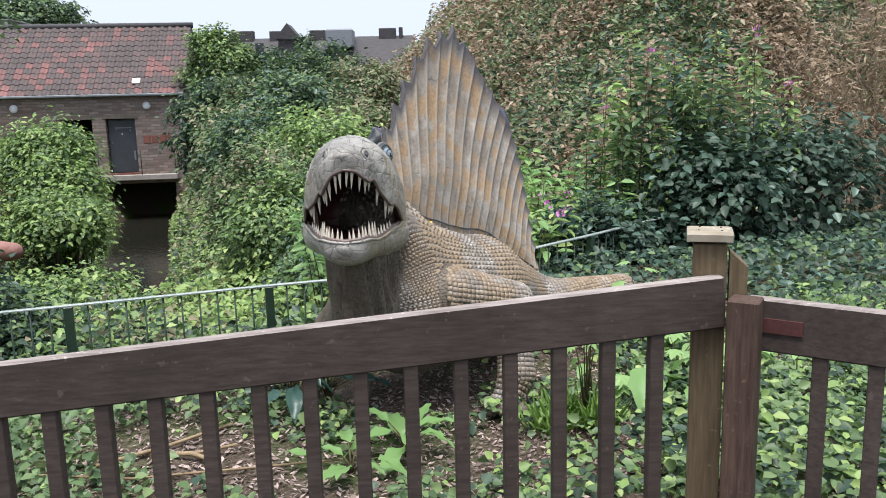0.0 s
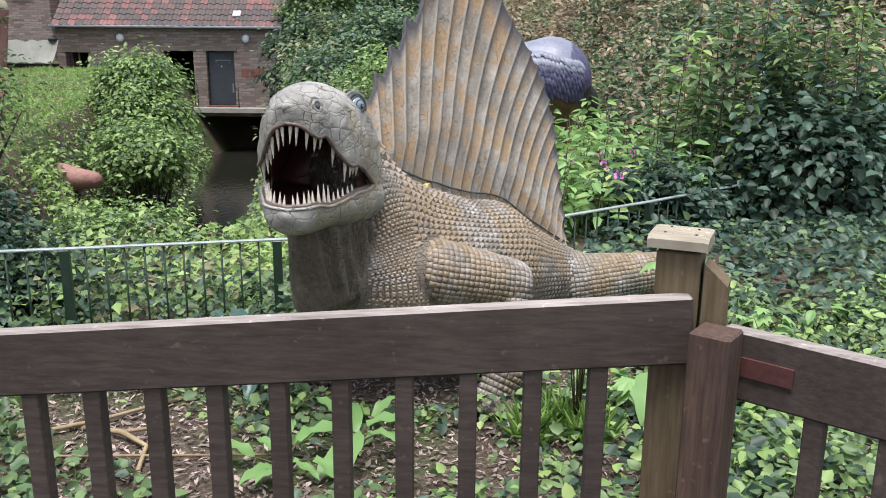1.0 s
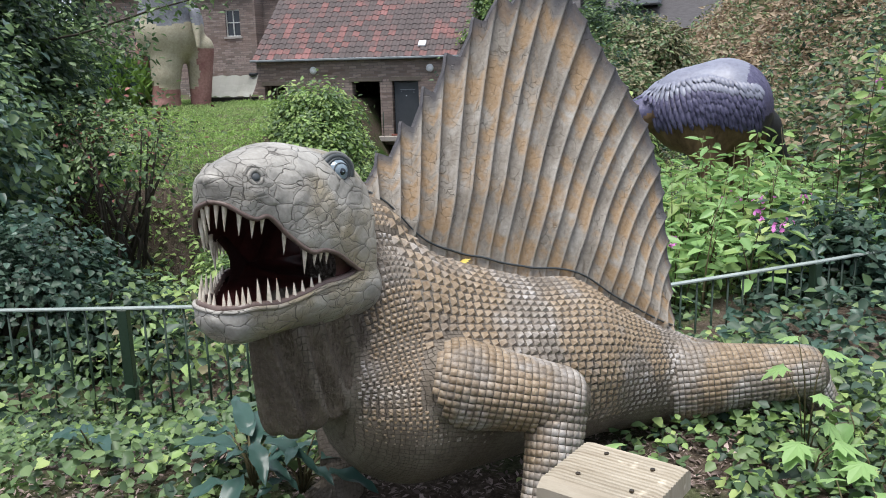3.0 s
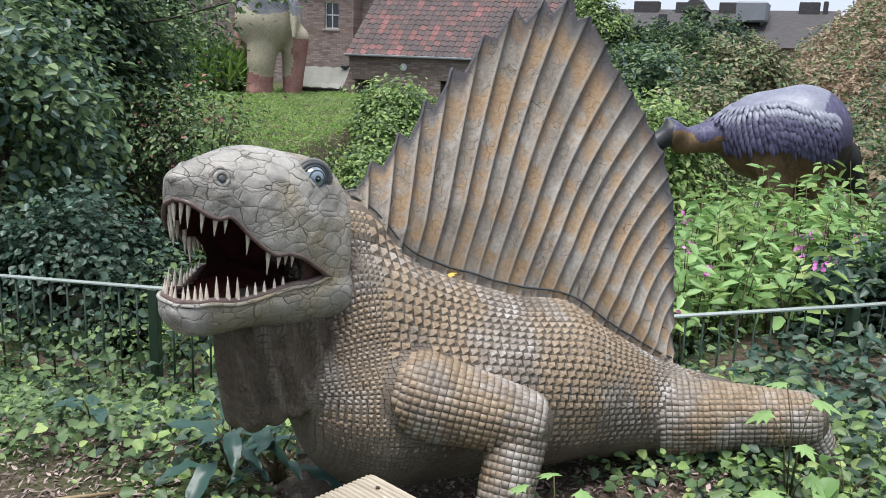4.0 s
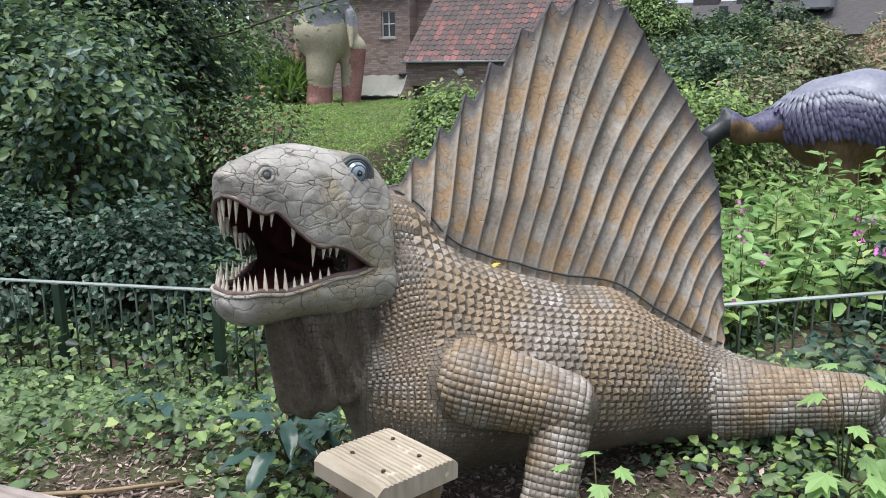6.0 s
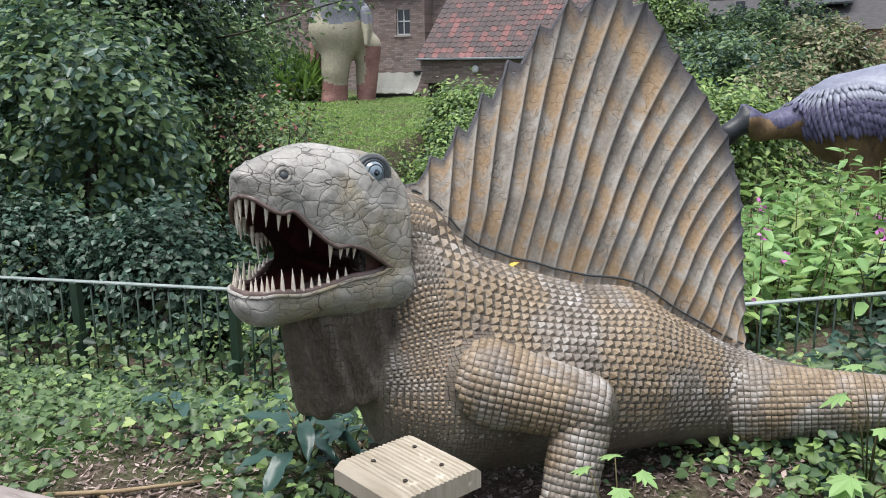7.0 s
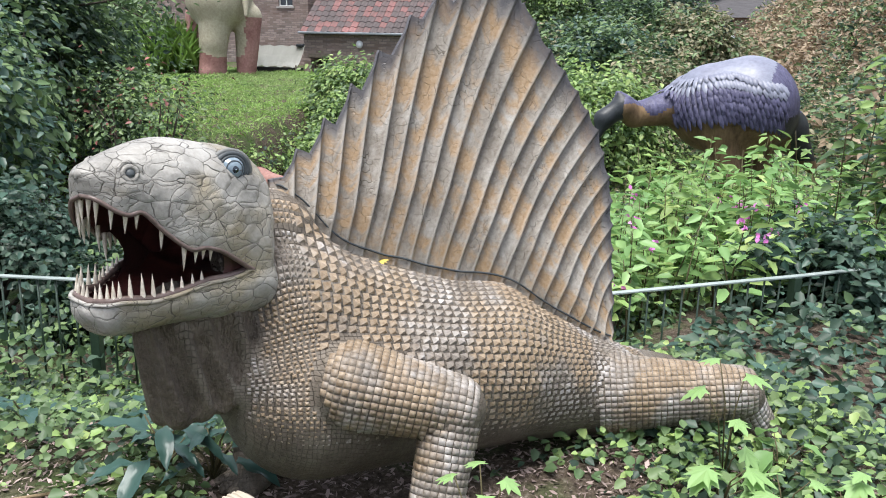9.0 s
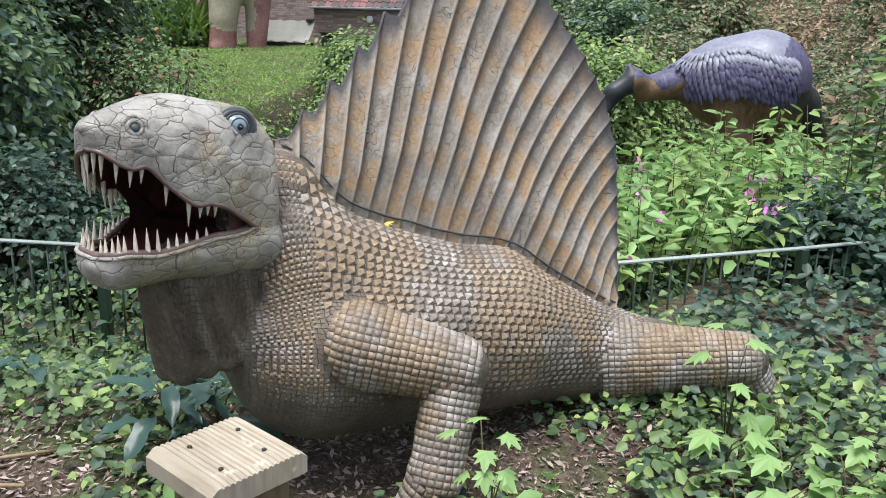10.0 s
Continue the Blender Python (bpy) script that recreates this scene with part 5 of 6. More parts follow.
for u0, k in ((4.55, 0), (4.85, 1), (5.15, 0), (5.45, 1)):
    part("brick", box(bmesh.new(), (u0, -0.012, 0.06 + 0.02 * k), (u0 + 0.27, 0.03, 0.36), None, 0.008), M_BRICK, house, "red brick patch")
part("gutter", box(bmesh.new(), (-2.6, -0.28, 1.86), (6.2, -0.16, 1.95), None, 0.02), M_PIPE, house)
bm = bmesh.new()
tube(bm, [(6.0, -0.06, 1.9), (6.0, -0.06, -1.2)], [0.045, 0.045], 8)
part("downpipe", bm, M_PIPE, house)
for u0 in (0.0, 4.77):
    bm = bmesh.new()
    bmesh.ops.create_uvsphere(bm, u_segments=16, v_segments=10, radius=0.15)
    bmesh.ops.scale(bm, vec=(1, 0.5, 1), verts=bm.verts)
    o = part("bulkhead_lamp", bm, M_LAMP, house, "round white bulkhead lamp", True)
    o.location = (u0, -0.06, 1.49)
slope = math.atan2(2.75, 3.35)
bm = bmesh.new()
box(bm, (-2.55, 0, -0.09), (6.2, 4.33, -0.02), Matrix.Translation((0, -0.2, 1.93)) @ Matrix.Rotation(slope, 4, "X"))
box(bm, (-2.55, 0, -0.09), (6.2, 4.33, -0.02), Matrix.Translation((0, 6.5, 1.93)) @ Matrix.Rotation(math.pi, 4, "Z") @ Matrix.Translation((-3.65, 0, 0)) @ Matrix.Rotation(slope, 4, "X"))
roof = part("roof", bm, M_SLATE, house, "clay pantile roof, dark with red patches")
bm = bmesh.new()
tube(bm, [(-2.6, 3.15, 4.69), (6.25, 3.15, 4.69)], [0.12, 0.12], 8)
part("ridge", bm, M_SLATE, roof)
bm = bmesh.new()
box(bm, (4.25, 0.55, 0.02), (4.55, 0.85, 0.09), Matrix.Translation((0, -0.2, 1.93)) @ Matrix.Rotation(slope, 4, "X"), 0.01)
part("roof_vent", bm, M_LAMP, roof, "small white roof vent")
tagged(house, "rubble stone cottage with pantile roof beside the stream", "house")

# ---- canvas stall beside the cottage ----
stall = empty("canvas_stall", (-19.9, 29.9, 0.3), 6.0)
bm = bmesh.new()
rows = []
for k in range(15):
    x0 = -1.35 + k * 0.2
    rows.append([bm.verts.new((x0, 0.62 * t, 0.28 + 0.8 * t + 0.03 * math.cos(k * 2.2) - 0.1 * math.sin(math.pi * t))) for t in (0, 0.33, 0.66, 1.0)])
for a, b in zip(rows, rows[1:]):
    for k in range(3):
        bm.faces.new((a[k], b[k], b[k + 1], a[k + 1]))
bmesh.ops.solidify(bm, geom=bm.faces[:], thickness=0.02)
part("canvas_roof", bm, M_TENT, stall, "cream sloping canvas")
for x0 in (-1.3, 1.35):
    part("pole", box(bmesh.new(), (x0, 0, -0.1), (x0 + 0.05, 0.05, 0.35)), M_TIMBER, stall)
# added near-black box, gives the shade under the canvas
part("shade_fill", box(bmesh.new(), (-1.3, 0.02, -0.1), (1.4, 0.6, 0.24), None, 0.01), M_SHADE, stall)
for x0 in (-1.0, 1.1):
    part("lantern", box(bmesh.new(), (x0, 0.5, 1.05), (x0 + 0.3, 0.7, 1.16), None, 0.02), M_BEAK, stall)
tagged(stall, "cream canvas-covered stall by the stone wall", "stall")


# ---- stone building with slate roof ----
hall = empty("stone_building", (-27.0, 38.0, 0), 8.0)
W2 = [(1.45, 2.25, 3.2, 4.5), (3.75, 4.15, 3.15, 4.55), (-3.2, -2.4, 3.2, 4.5)]
bm = bmesh.new()
wall_panels(bm, -7, 2.7, -0.5, 5.3, [w for w in W2 if w[0] < 2.5], 0, 0.4)
part("wall", bm, M_STONE, hall)
bm = bmesh.new()
wall_panels(bm, 2.7, 6.2, -0.5, 5.2, [w for w in W2 if w[0] > 2.5], 0.9, 1.3)
box(bm, (2.7, 0.0, -0.5), (3.1, 0.9, 5.3))
part("wall", bm, M_STONE, hall)
for a, b, z0, z1 in W2:
    y0 = 0.9 if a > 2.5 else 0.0
    w = part("window", box(bmesh.new(), (a, y0 + 0.15, z0), (b, y0 + 0.18, z1)), M_GLASS, hall)
    bm = bmesh.new()
    for xx in (a, (a + b) / 2 - 0.025, b - 0.05):
        box(bm, (xx, y0 + 0.1, z0), (xx + 0.05, y0 + 0.147, z1))
    for zz in (z0, (z0 + z1) / 2, z1 - 0.05):
        box(bm, (a, y0 + 0.09, zz), (b, y0 + 0.145, zz + 0.05))
    part("window_frame", bm, M_FLASH, w)
    part("window_sill", box(bmesh.new(), (a - 0.1, y0 - 0.06, z0 - 0.1), (b + 0.1, y0 + 0.1, z0)), M_SILL, w)
bm = bmesh.new()
v = [bm.verts.new(p) for p in ((-7.3, -0.3, 5.3), (3.0, -0.3, 5.3), (2.4, 3.0, 7.6), (-6.5, 3.0, 7.6), (-7.3, 6, 5.3), (3.0, 6, 5.3))]
for f in ((0, 1, 2, 3), (1, 5, 2), (4, 0, 3), (5, 4, 3, 2), (0, 4, 5, 1)):
    bm.faces.new([v[i] for i in f])
part("roof", bm, M_SLATE, hall)
part("upper_roof", box(bmesh.new(), (2.6, 0.6, 5.2), (6.5, 6, 5.5), None, 0.05), M_SLATE, hall)
tagged(hall, "stone building with white-framed windows and slate roof", "building")

# ---- long building in the distance ----
far = empty("long_building", (-11.0, 62.0, 0), 4.0)
part("wall", box(bmesh.new(), (-16, 0, -3), (7.5, 0.5, 3.6)), M_PINK, far)
bm = bmesh.new()
v = [bm.verts.new(p) for p in ((-16.3, -0.4, 3.5), (7.8, -0.4, 3.5), (7.3, 3.6, 6.1), (-16, 3.6, 6.1), (-16.3, 8, 3.5), (7.8, 8, 3.5))]
for f in ((0, 1, 2, 3), (1, 5, 2), (4, 0, 3), (5, 4, 3, 2), (0, 4, 5, 1)):
    bm.faces.new([v[i] for i in f])
part("roof", bm, M_SLATE, far)
for x0, w, h in ((-11.0, 1.1, 0.7), (-6.5, 1.8, 0.55), (-3.5, 1.6, 0.5), (-0.5, 1.2, 0.5), (4.7, 1.3, 0.55), (6.2, 0.3, 0.6)):
    part("chimney", box(bmesh.new(), (x0, 3.2, 5.4), (x0 + w, 4.0, 6.1 + h), None, 0.04), M_SLATE, far)
d = part("dormer", box(bmesh.new(), (-2.6, 1.5, 4.4), (-1.2, 4, 6.0)), M_SLATE, far)
bm = bmesh.new()
v = [bm.verts.new(p) for p in ((-2.8, 1.3, 5.9), (-1.0, 1.3, 5.9), (-1.9, 1.3, 7.0), (-2.8, 4, 5.9), (-1.0, 4, 5.9), (-1.9, 4, 7.0))]
for f in ((0, 1, 2), (5, 4, 3), (0, 2, 5, 3), (2, 1, 4, 5), (0, 3, 4, 1)):
    bm.faces.new([v[i] for i in f])
part("dormer_roof", bm, M_SLATE, d)
part("skylight", box(bmesh.new(), (0.9, 1.0, 5.2), (2.9, 3.2, 6.5), None, 0.1), M_BLUEGREY, far)
part("window", box(bmesh.new(), (-4.2, 1.0, 4.4), (-3.6, 1.1, 5.6)), M_GLASS, far)
part("shutter", box(bmesh.new(), (1.5, -0.06, 0.5), (3.6, 0.02, 3.2)), M_BLUEGREY, far)
for x0 in (1.2, 3.8):
    part("downpipe", box(bmesh.new(), (x0, -0.1, -2), (x0 + 0.12, 0.0, 3.5)), M_BEAK, far)
tagged(far, "long low pink-rendered building with dark slate roof", "building")
shed = empty("shed", (-6.2, 46.0, 0), 30)
part("roof", box(bmesh.new(), (-2.2, 0, 0), (2.2, 0.06, 1.6), Matrix.Translation((0, 0, 1.6)) @ Matrix.Rotation(radians(-60), 4, "X")), M_BLUEGREY, shed)
part("wall", box(bmesh.new(), (-2, 0.2, -1), (2, 1.6, 1.9)), M_PINK, shed)
tagged(shed, "small shed with a grey sheet roof", "shed")


# ---- other dinosaur statues ----
def blended_statue(name, lo, hi, h, cones, paint, mats, label, feathers=None):
    f = Field(lo, hi, h)
    for a, b, ra, rb in cones:
        f.add(a, b, ra, rb, 0.14 if max(ra, rb) > 0.2 else 0.06)
    v, q = f.mesh()
    idx = paint(v[q].mean(1))
    if feathers is not None:
        fv, fq, fi = feathers(v, q)
        q = np.concatenate([q, fq + len(v)])
        v = np.concatenate([v, fv])
        idx = np.concatenate([idx, fi])
    ob = arrays(name, v, quads=q, mats=mats, smooth=True)
    if len(ob.data.polygons) == len(q):
        ob.data.polygons.foreach_set("material_index", idx.astype(np.int32))
    return tagged(ob, label, "statue")


def purple_paint(c):
    w = 0.05 * np.sin(c[:, 0] * 7 + c[:, 1] * 4) + 0.03 * np.sin(c[:, 0] * 17 - c[:, 2] * 9)
    m = np.where(c[:, 2] > 0.92 - 0.1 * np.clip(c[:, 0], -1, 0.4) + w, 0, 2)
    m = np.where((c[:, 2] > 1.25 + 1.5 * w) & (c[:, 0] < 0.62), 1, m)
    m = np.where((c[:, 0] < -0.5) & (c[:, 2] < 0.84 + 0.5 * w), 2, m)
    m = np.where((c[:, 0] > 0.8 + w) & (c[:, 2] > 0.3) & (c[:, 2] < 0.95), 3, m)
    return np.where((c[:, 0] < -1.02) & (c[:, 2] > 0.2) & (c[:, 1] < 13.2), 3, m)


def plumage(v, q):
    """Overlapping sculpted feathers on the flanks, longest along their lower edge."""
    t2 = BVHTree.FromPolygons([tuple(p) for p in v], [tuple(p) for p in q])
    gp = random.Random(31)
    fv, fq, fi = [], [], []
    for row in range(7):
        for k in range(34):
            an = -0.5 + 2.75 * (k + 0.5 * (row % 2)) / 34
            zz = 0.98 + 0.07 * row + 0.06 * math.sin(an * 3)
            o = Vector((-math.sin(an - 0.55), -math.cos(an - 0.55), 0))
            c = Vector((0.1, 14.1, zz))
            hit, nor, _, _ = t2.ray_cast(c + o * 2.0, -o, 2.0)
            if not hit or hit.x < -0.66 or nor.dot(o) < 0.3:
                continue
            down = Vector((0.35, 0.1, -1.0))
            down = (down - nor * down.dot(nor)).normalized()
            side = nor.cross(down)
            ln, wd = gp.uniform(0.15, 0.22) * (1.2 - 0.05 * row), gp.uniform(0.026, 0.036)
            b = len(fv)
            for t, w, h in ((0, 0.7, 0.0), (0.4, 1.0, 0.03), (0.8, 0.8, 0.035), (1.0, 0.2, 0.02)):
                for e, up in ((-1, 0.0), (0, 0.02), (1, 0.0)):
                    fv.append(tuple(hit + down * ln * t + side * wd * w * e + nor * (h + up * (1 - t * 0.5))))
            for r in range(3):
                for e in range(2):
                    fq.append((b + r * 3 + e, b + r * 3 + e + 1, b + r * 3 + e + 4, b + r * 3 + e + 3))
                    fi.append(1 if row > 4 else 0)
    return np.array(fv), np.array(fq), np.array(fi)


GP = float(height(0.2, 14.2))
blended_statue("beaked_dinosaur_statue", (-1.9, 12.4, -1.6), (2.1, 15.2, 2.1), 0.03, [
    ((-0.08, 14.0, 1.0), (0.3, 14.12, 1.04), 0.56, 0.62), ((0.35, 14.15, 1.05), (0.75, 14.7, 0.72), 0.5, 0.25), ((0.75, 14.7, 0.72), (1.1, 15.0, 0.2), 0.25, 0.08),
    ((-0.5, 13.85, 1.0), (-0.95, 13.4, 0.9), 0.24, 0.15), ((-0.95, 13.4, 0.9), (-1.05, 13.25, 1.0), 0.15, 0.14),
    ((-1.0, 13.3, 1.0), (-1.12, 13.24, 1.16), 0.11, 0.05), ((-1.08, 13.25, 1.0), (-1.25, 13.1, 0.85), 0.13, 0.12), ((-1.25, 13.1, 0.85), (-1.3, 13.0, 0.62), 0.11, 0.04),
    ((0.1, 13.8, 0.65), (0.25, 13.75, 0.1), 0.24, 0.14), ((0.25, 13.75, 0.1), (0.2, 13.7, GP), 0.12, 0.09), ((0.45, 14.4, 0.6), (0.55, 14.45, GP), 0.22, 0.1),
    ((0.2, 13.7, GP), (0.05, 13.45, GP), 0.1, 0.06)],
    purple_paint, [M_PURPLE, M_LILAC, M_TAN, M_BEAK], "purple-backed beaked dinosaur statue with tan belly", plumage)

def big_paint(c):
    w = 0.15 * np.sin(c[:, 0] * 5) + 0.1 * np.sin(c[:, 2] * 9)
    m = np.where((c[:, 2] < 1.05 + w) | (c[:, 0] < -20.45 + 0.5 * w), 1, 0)
    m = np.where((c[:, 0] > -18.75 + 0.3 * w) & (c[:, 2] < 2.4), 1, m)
    return np.where(c[:, 2] > 3.35 + w + 0.4 * (c[:, 0] + 19.6) * -0.3, 2, m)


GB = float(height(-19.7, 27.0))
blended_statue("long_necked_dinosaur_statue", (-22.8, 25.0, GB - 0.3), (-16.6, 30.2, 7.4), 0.07, [
    ((-19.75, 27.2, 3.0), (-20.4, 28.2, 3.3), 1.2, 1.1), ((-19.6, 27.0, 3.7), (-19.4, 26.8, 5.2), 0.95, 0.8), ((-19.4, 26.8, 5.2), (-19.2, 26.3, 7.0), 0.8, 0.5),
    ((-19.6, 26.9, 2.9), (-19.65, 26.7, 1.5), 0.72, 0.5), ((-19.65, 26.7, 1.5), (-19.75, 26.7, GB + 0.1), 0.46, 0.5), ((-19.75, 26.7, GB + 0.1), (-19.7, 26.4, GB + 0.05), 0.45, 0.25),
    ((-20.85, 27.4, 2.4), (-20.95, 27.2, 1.3), 0.55, 0.4), ((-20.95, 27.2, 1.3), (-21.0, 27.1, GB), 0.38, 0.4),
    ((-18.95, 27.8, 2.4), (-18.95, 27.6, GB), 0.5, 0.34), ((-18.4, 27.0, 3.6), (-18.2, 26.8, 2.4), 0.2, 0.07)],
    big_paint, [M_BIGPALE, M_BIGPINK, M_BIGGREY], "tall cream and grey dinosaur statue on the lawn")
GL = float(height(-8.6, 15.6)) - 0.25
blended_statue("small_dinosaur_statue", (-11.6, 14.6, GL - 0.4), (-7.2, 16.8, GL + 1.2), 0.04, [
    ((-9.6, 15.7, GL + 0.22), (-8.7, 15.5, GL + 0.3), 0.2, 0.26), ((-8.7, 15.5, GL + 0.3), (-8.0, 15.4, GL + 0.32), 0.26, 0.16), ((-9.6, 15.7, GL + 0.22), (-10.8, 15.9, GL + 0.1), 0.18, 0.06),
    ((-8.6, 15.3, GL + 0.2), (-8.6, 15.2, GL), 0.1, 0.08), ((-9.4, 15.5, GL + 0.2), (-9.4, 15.4, GL), 0.1, 0.08)],
    lambda c: np.where(c[:, 0] < -9.7, 0, 1), [M_PURPLE, M_BIGPINK], "low pink-brown dinosaur statue lying in the plants")
G3 = float(height(-19.6, 20.0))
blended_statue("crested_dinosaur_statue", (-21.0, 18.8, G3 - 0.2), (-18.6, 21.2, 5.0), 0.05, [
    ((-19.9, 20.0, 3.9), (-19.5, 19.6, 3.8), 0.3, 0.17), ((-19.9, 20.0, 3.9), (-20.0, 20.2, 2.4), 0.2, 0.35), ((-20.0, 20.2, 2.4), (-20.0, 20.2, G3), 0.35, 0.25)],
    lambda c: np.where(c[:, 2] > 3.6, 2, np.where(c[:, 2] > 2.0, 1, 0)), [M_BIGPALE, M_BIGPINK, M_BIGGREY], "tall pale dinosaur statue half hidden in trees")

# ---- trees and shrubs ----
bush("dark_tree", 11, (-9.1, 10.3, 1.0), (1.7, 1.9, 2.5), 21000, 260, 0.2, 0.115, L_MID, "large dark green broadleaf tree behind the railing", "tree", float(height(-8.6, 10.3)), second=(L_DARK, 0.5), trunk=0.06)
bush("dark_tree", 12, (-11.2, 12.0, 2.2), (2.5, 2.4, 2.7), 22000, 230, 0.25, 0.11, L_DARK, "large dark green broadleaf tree further behind", "tree", float(height(-10.6, 12.0)), second=(L_MID, 0.5), trunk=0.07)
bush("dark_tree", 13, (-6.3, 7.5, 0.75), (1.5, 1.1, 1.5), 11000, 170, 0.16, 0.105, L_MID, "dense dark green young tree by the railing", "tree", float(height(-6.3, 7.5)), second=(L_BLUE, 0.4), trunk=0.04)
for i, (x, y, z, rx, ry, rz, n, mt, se) in enumerate((
        (-5.3, 6.4, -0.15, 1.0, 0.7, 0.75, 5200, L_DARK, L_BLUE), (-4.2, 6.9, -0.1, 0.8, 0.6, 0.7, 5000, L_DARK, L_BLUE), (-3.5, 7.2, -0.35, 0.5, 0.5, 0.45, 2600, L_DARK, L_MID),
        (-1.0, 7.9, -0.75, 0.9, 0.6, 0.45, 3000, L_MID, L_BLUE), (0.2, 8.3, -0.5, 0.8, 0.6, 0.5, 3000, L_MID, L_DARK), (-6.6, 5.6, 0.0, 1.2, 0.8, 1.0, 4500, L_DARK, L_BLUE))):
    bush("hedge_shrub", 30 + i, (x, y, z), (rx, ry, rz), n, 90, 0.1, 0.062, mt, "low dense dark green shrub behind the railing", "shrub", float(height(x, y)), second=(se, 0.4), ratio=0.8)
for i, (x, y, z, rx, ry, rz, n) in enumerate(((-9.6, 20.2, 0.35, 0.95, 0.8, 0.75, 5200), (-9.0, 19.4, -0.35, 0.85, 0.8, 0.7, 4200), (-10.3, 20.6, -0.2, 0.8, 0.7, 0.6, 3200), (-8.6, 18.6, -1.1, 0.8, 0.8, 0.7, 4200), (-7.9, 17.0, -1.0, 0.8, 0.8, 0.75, 4200))):
    bush("leafy_bush", 42 + 7 * i, (x, y, z), (rx, ry, rz), n, 46, 0.19, 0.12, L_MID, "loose light green bush on the stream bank", "bush", min(float(height(x, y)), z - 0.4), second=(L_LIGHT, 0.55))
bush("leafy_bush", 44, (-5.0, 11.2, -1.15), (0.9, 0.8, 0.6), 7000, 130, 0.12, 0.08, L_MID, "low light green bush beside the stream", "bush", -1.8, second=(L_LIGHT, 0.5))
bush("red_tipped_bush", 43, (-7.0, 11.0, 0.5), (1.1, 0.9, 0.7), 1700, 80, 0.22, 0.075, L_MID, "bush with red-brown leaves", "bush", -0.9, second=(L_RED, 0.12))
SHRUBS = (
    (-3.1, 14.4, -0.4, 0.9, 1.2, 1.25, 7500, 0.09, L_MID, L_OLIVE), (-2.2, 12.4, -0.5, 1.0, 1.1, 1.1, 9000, 0.085, L_MID, L_LIGHT), (-1.1, 10.8, -0.6, 1.0, 1.0, 0.85, 6500, 0.075, L_MID, L_BLUE),
    (-4.2, 18.8, -0.1, 1.2, 1.6, 1.4, 9000, 0.12, L_MID, L_BLUE), (-2.6, 17.2, 0.1, 1.3, 1.5, 1.25, 7500, 0.11, L_LIGHT, L_MID), (-6.0, 23.8, 0.0, 1.2, 2.2, 1.9, 8000, 0.15, L_MID, L_OLIVE),
    (-4.6, 24.5, 0.6, 2.0, 2.2, 1.6, 8000, 0.15, L_MID, L_BLUE), (-8.1, 29.0, 0.3, 1.5, 1.8, 2.0, 8000, 0.17, L_DARK, L_MID), (-6.0, 31.0, 1.1, 2.4, 2.2, 1.9, 9000, 0.18, L_MID, L_DARK),
    (-3.6, 30.0, 1.2, 1.9, 2.0, 1.5, 6500, 0.17, L_OLIVE, L_MID), (-9.3, 33.2, 2.0, 1.5, 1.0, 2.3, 8000, 0.15, L_MID, L_LIGHT), (-7.0, 38.0, 2.0, 3.0, 2.2, 2.0, 8000, 0.2, L_DARK, L_MID),
    (-2.4, 20.5, 0.3, 1.2, 1.6, 1.1, 5500, 0.12, L_OLIVE, L_MID), 
    (-25.0, 27.0, 1.6, 1.8, 1.4, 1.9, 6000, 0.18, L_MID, L_LIGHT), (-14.8, 16.5, 1.2, 1.5, 1.4, 1.7, 7000, 0.11, L_MID, L_LIGHT))
for i, (x, y, z, rx, ry, rz, n, s, mt, se) in enumerate(SHRUBS):
    bush("bank_shrub", 60 + i, (x, y, z), (rx, ry, rz), n, 110, 0.11 + 0.35 * s, s, mt, "wild green shrub on the bank", "shrub", min(float(height(x, y)), z - 0.5 * rz), second=(se, 0.35))
for i, (x, y, z, r) in enumerate(((-26, 52, 5.5, 3.2), (-32, 46, 5, 4.5))):
    bush("far_tree", 90 + i, (x, y, z), (r, r, r * 0.8), 7000, 120, 0.35, 0.3, L_MID, "distant green tree above the roofs", "tree", 0.0, second=(L_DARK, 0.4), fine=False, trunk=0.15)
# dark shrubs; their dark leaf colour also carries the shade under taller plants
bush("dark_shrub", 101, (2.9, 9.9, 0.1), (0.9, 0.6, 0.9), 2600, 70, 0.18, 0.11, L_DARK, "tall dark blue-green shrub behind the railing", "shrub", -0.5, second=(L_BLUE, 0.25), ratio=0.75)
bush("dark_shrub", 102, (4.2, 10.9, 0.3), (1.0, 0.8, 1.0), 3200, 80, 0.18, 0.11, L_DARK, "dark green shrub behind the railing", "shrub", -0.5, second=(L_BLUE, 0.2), ratio=0.75)
bush("dark_shrub", 103, (1.6, 9.3, -0.05), (0.6, 0.6, 0.55), 2600, 60, 0.1, 0.09, L_DARK, "dark low shrub in the shade", "shrub", -0.4, second=(L_BLUE, 0.4))


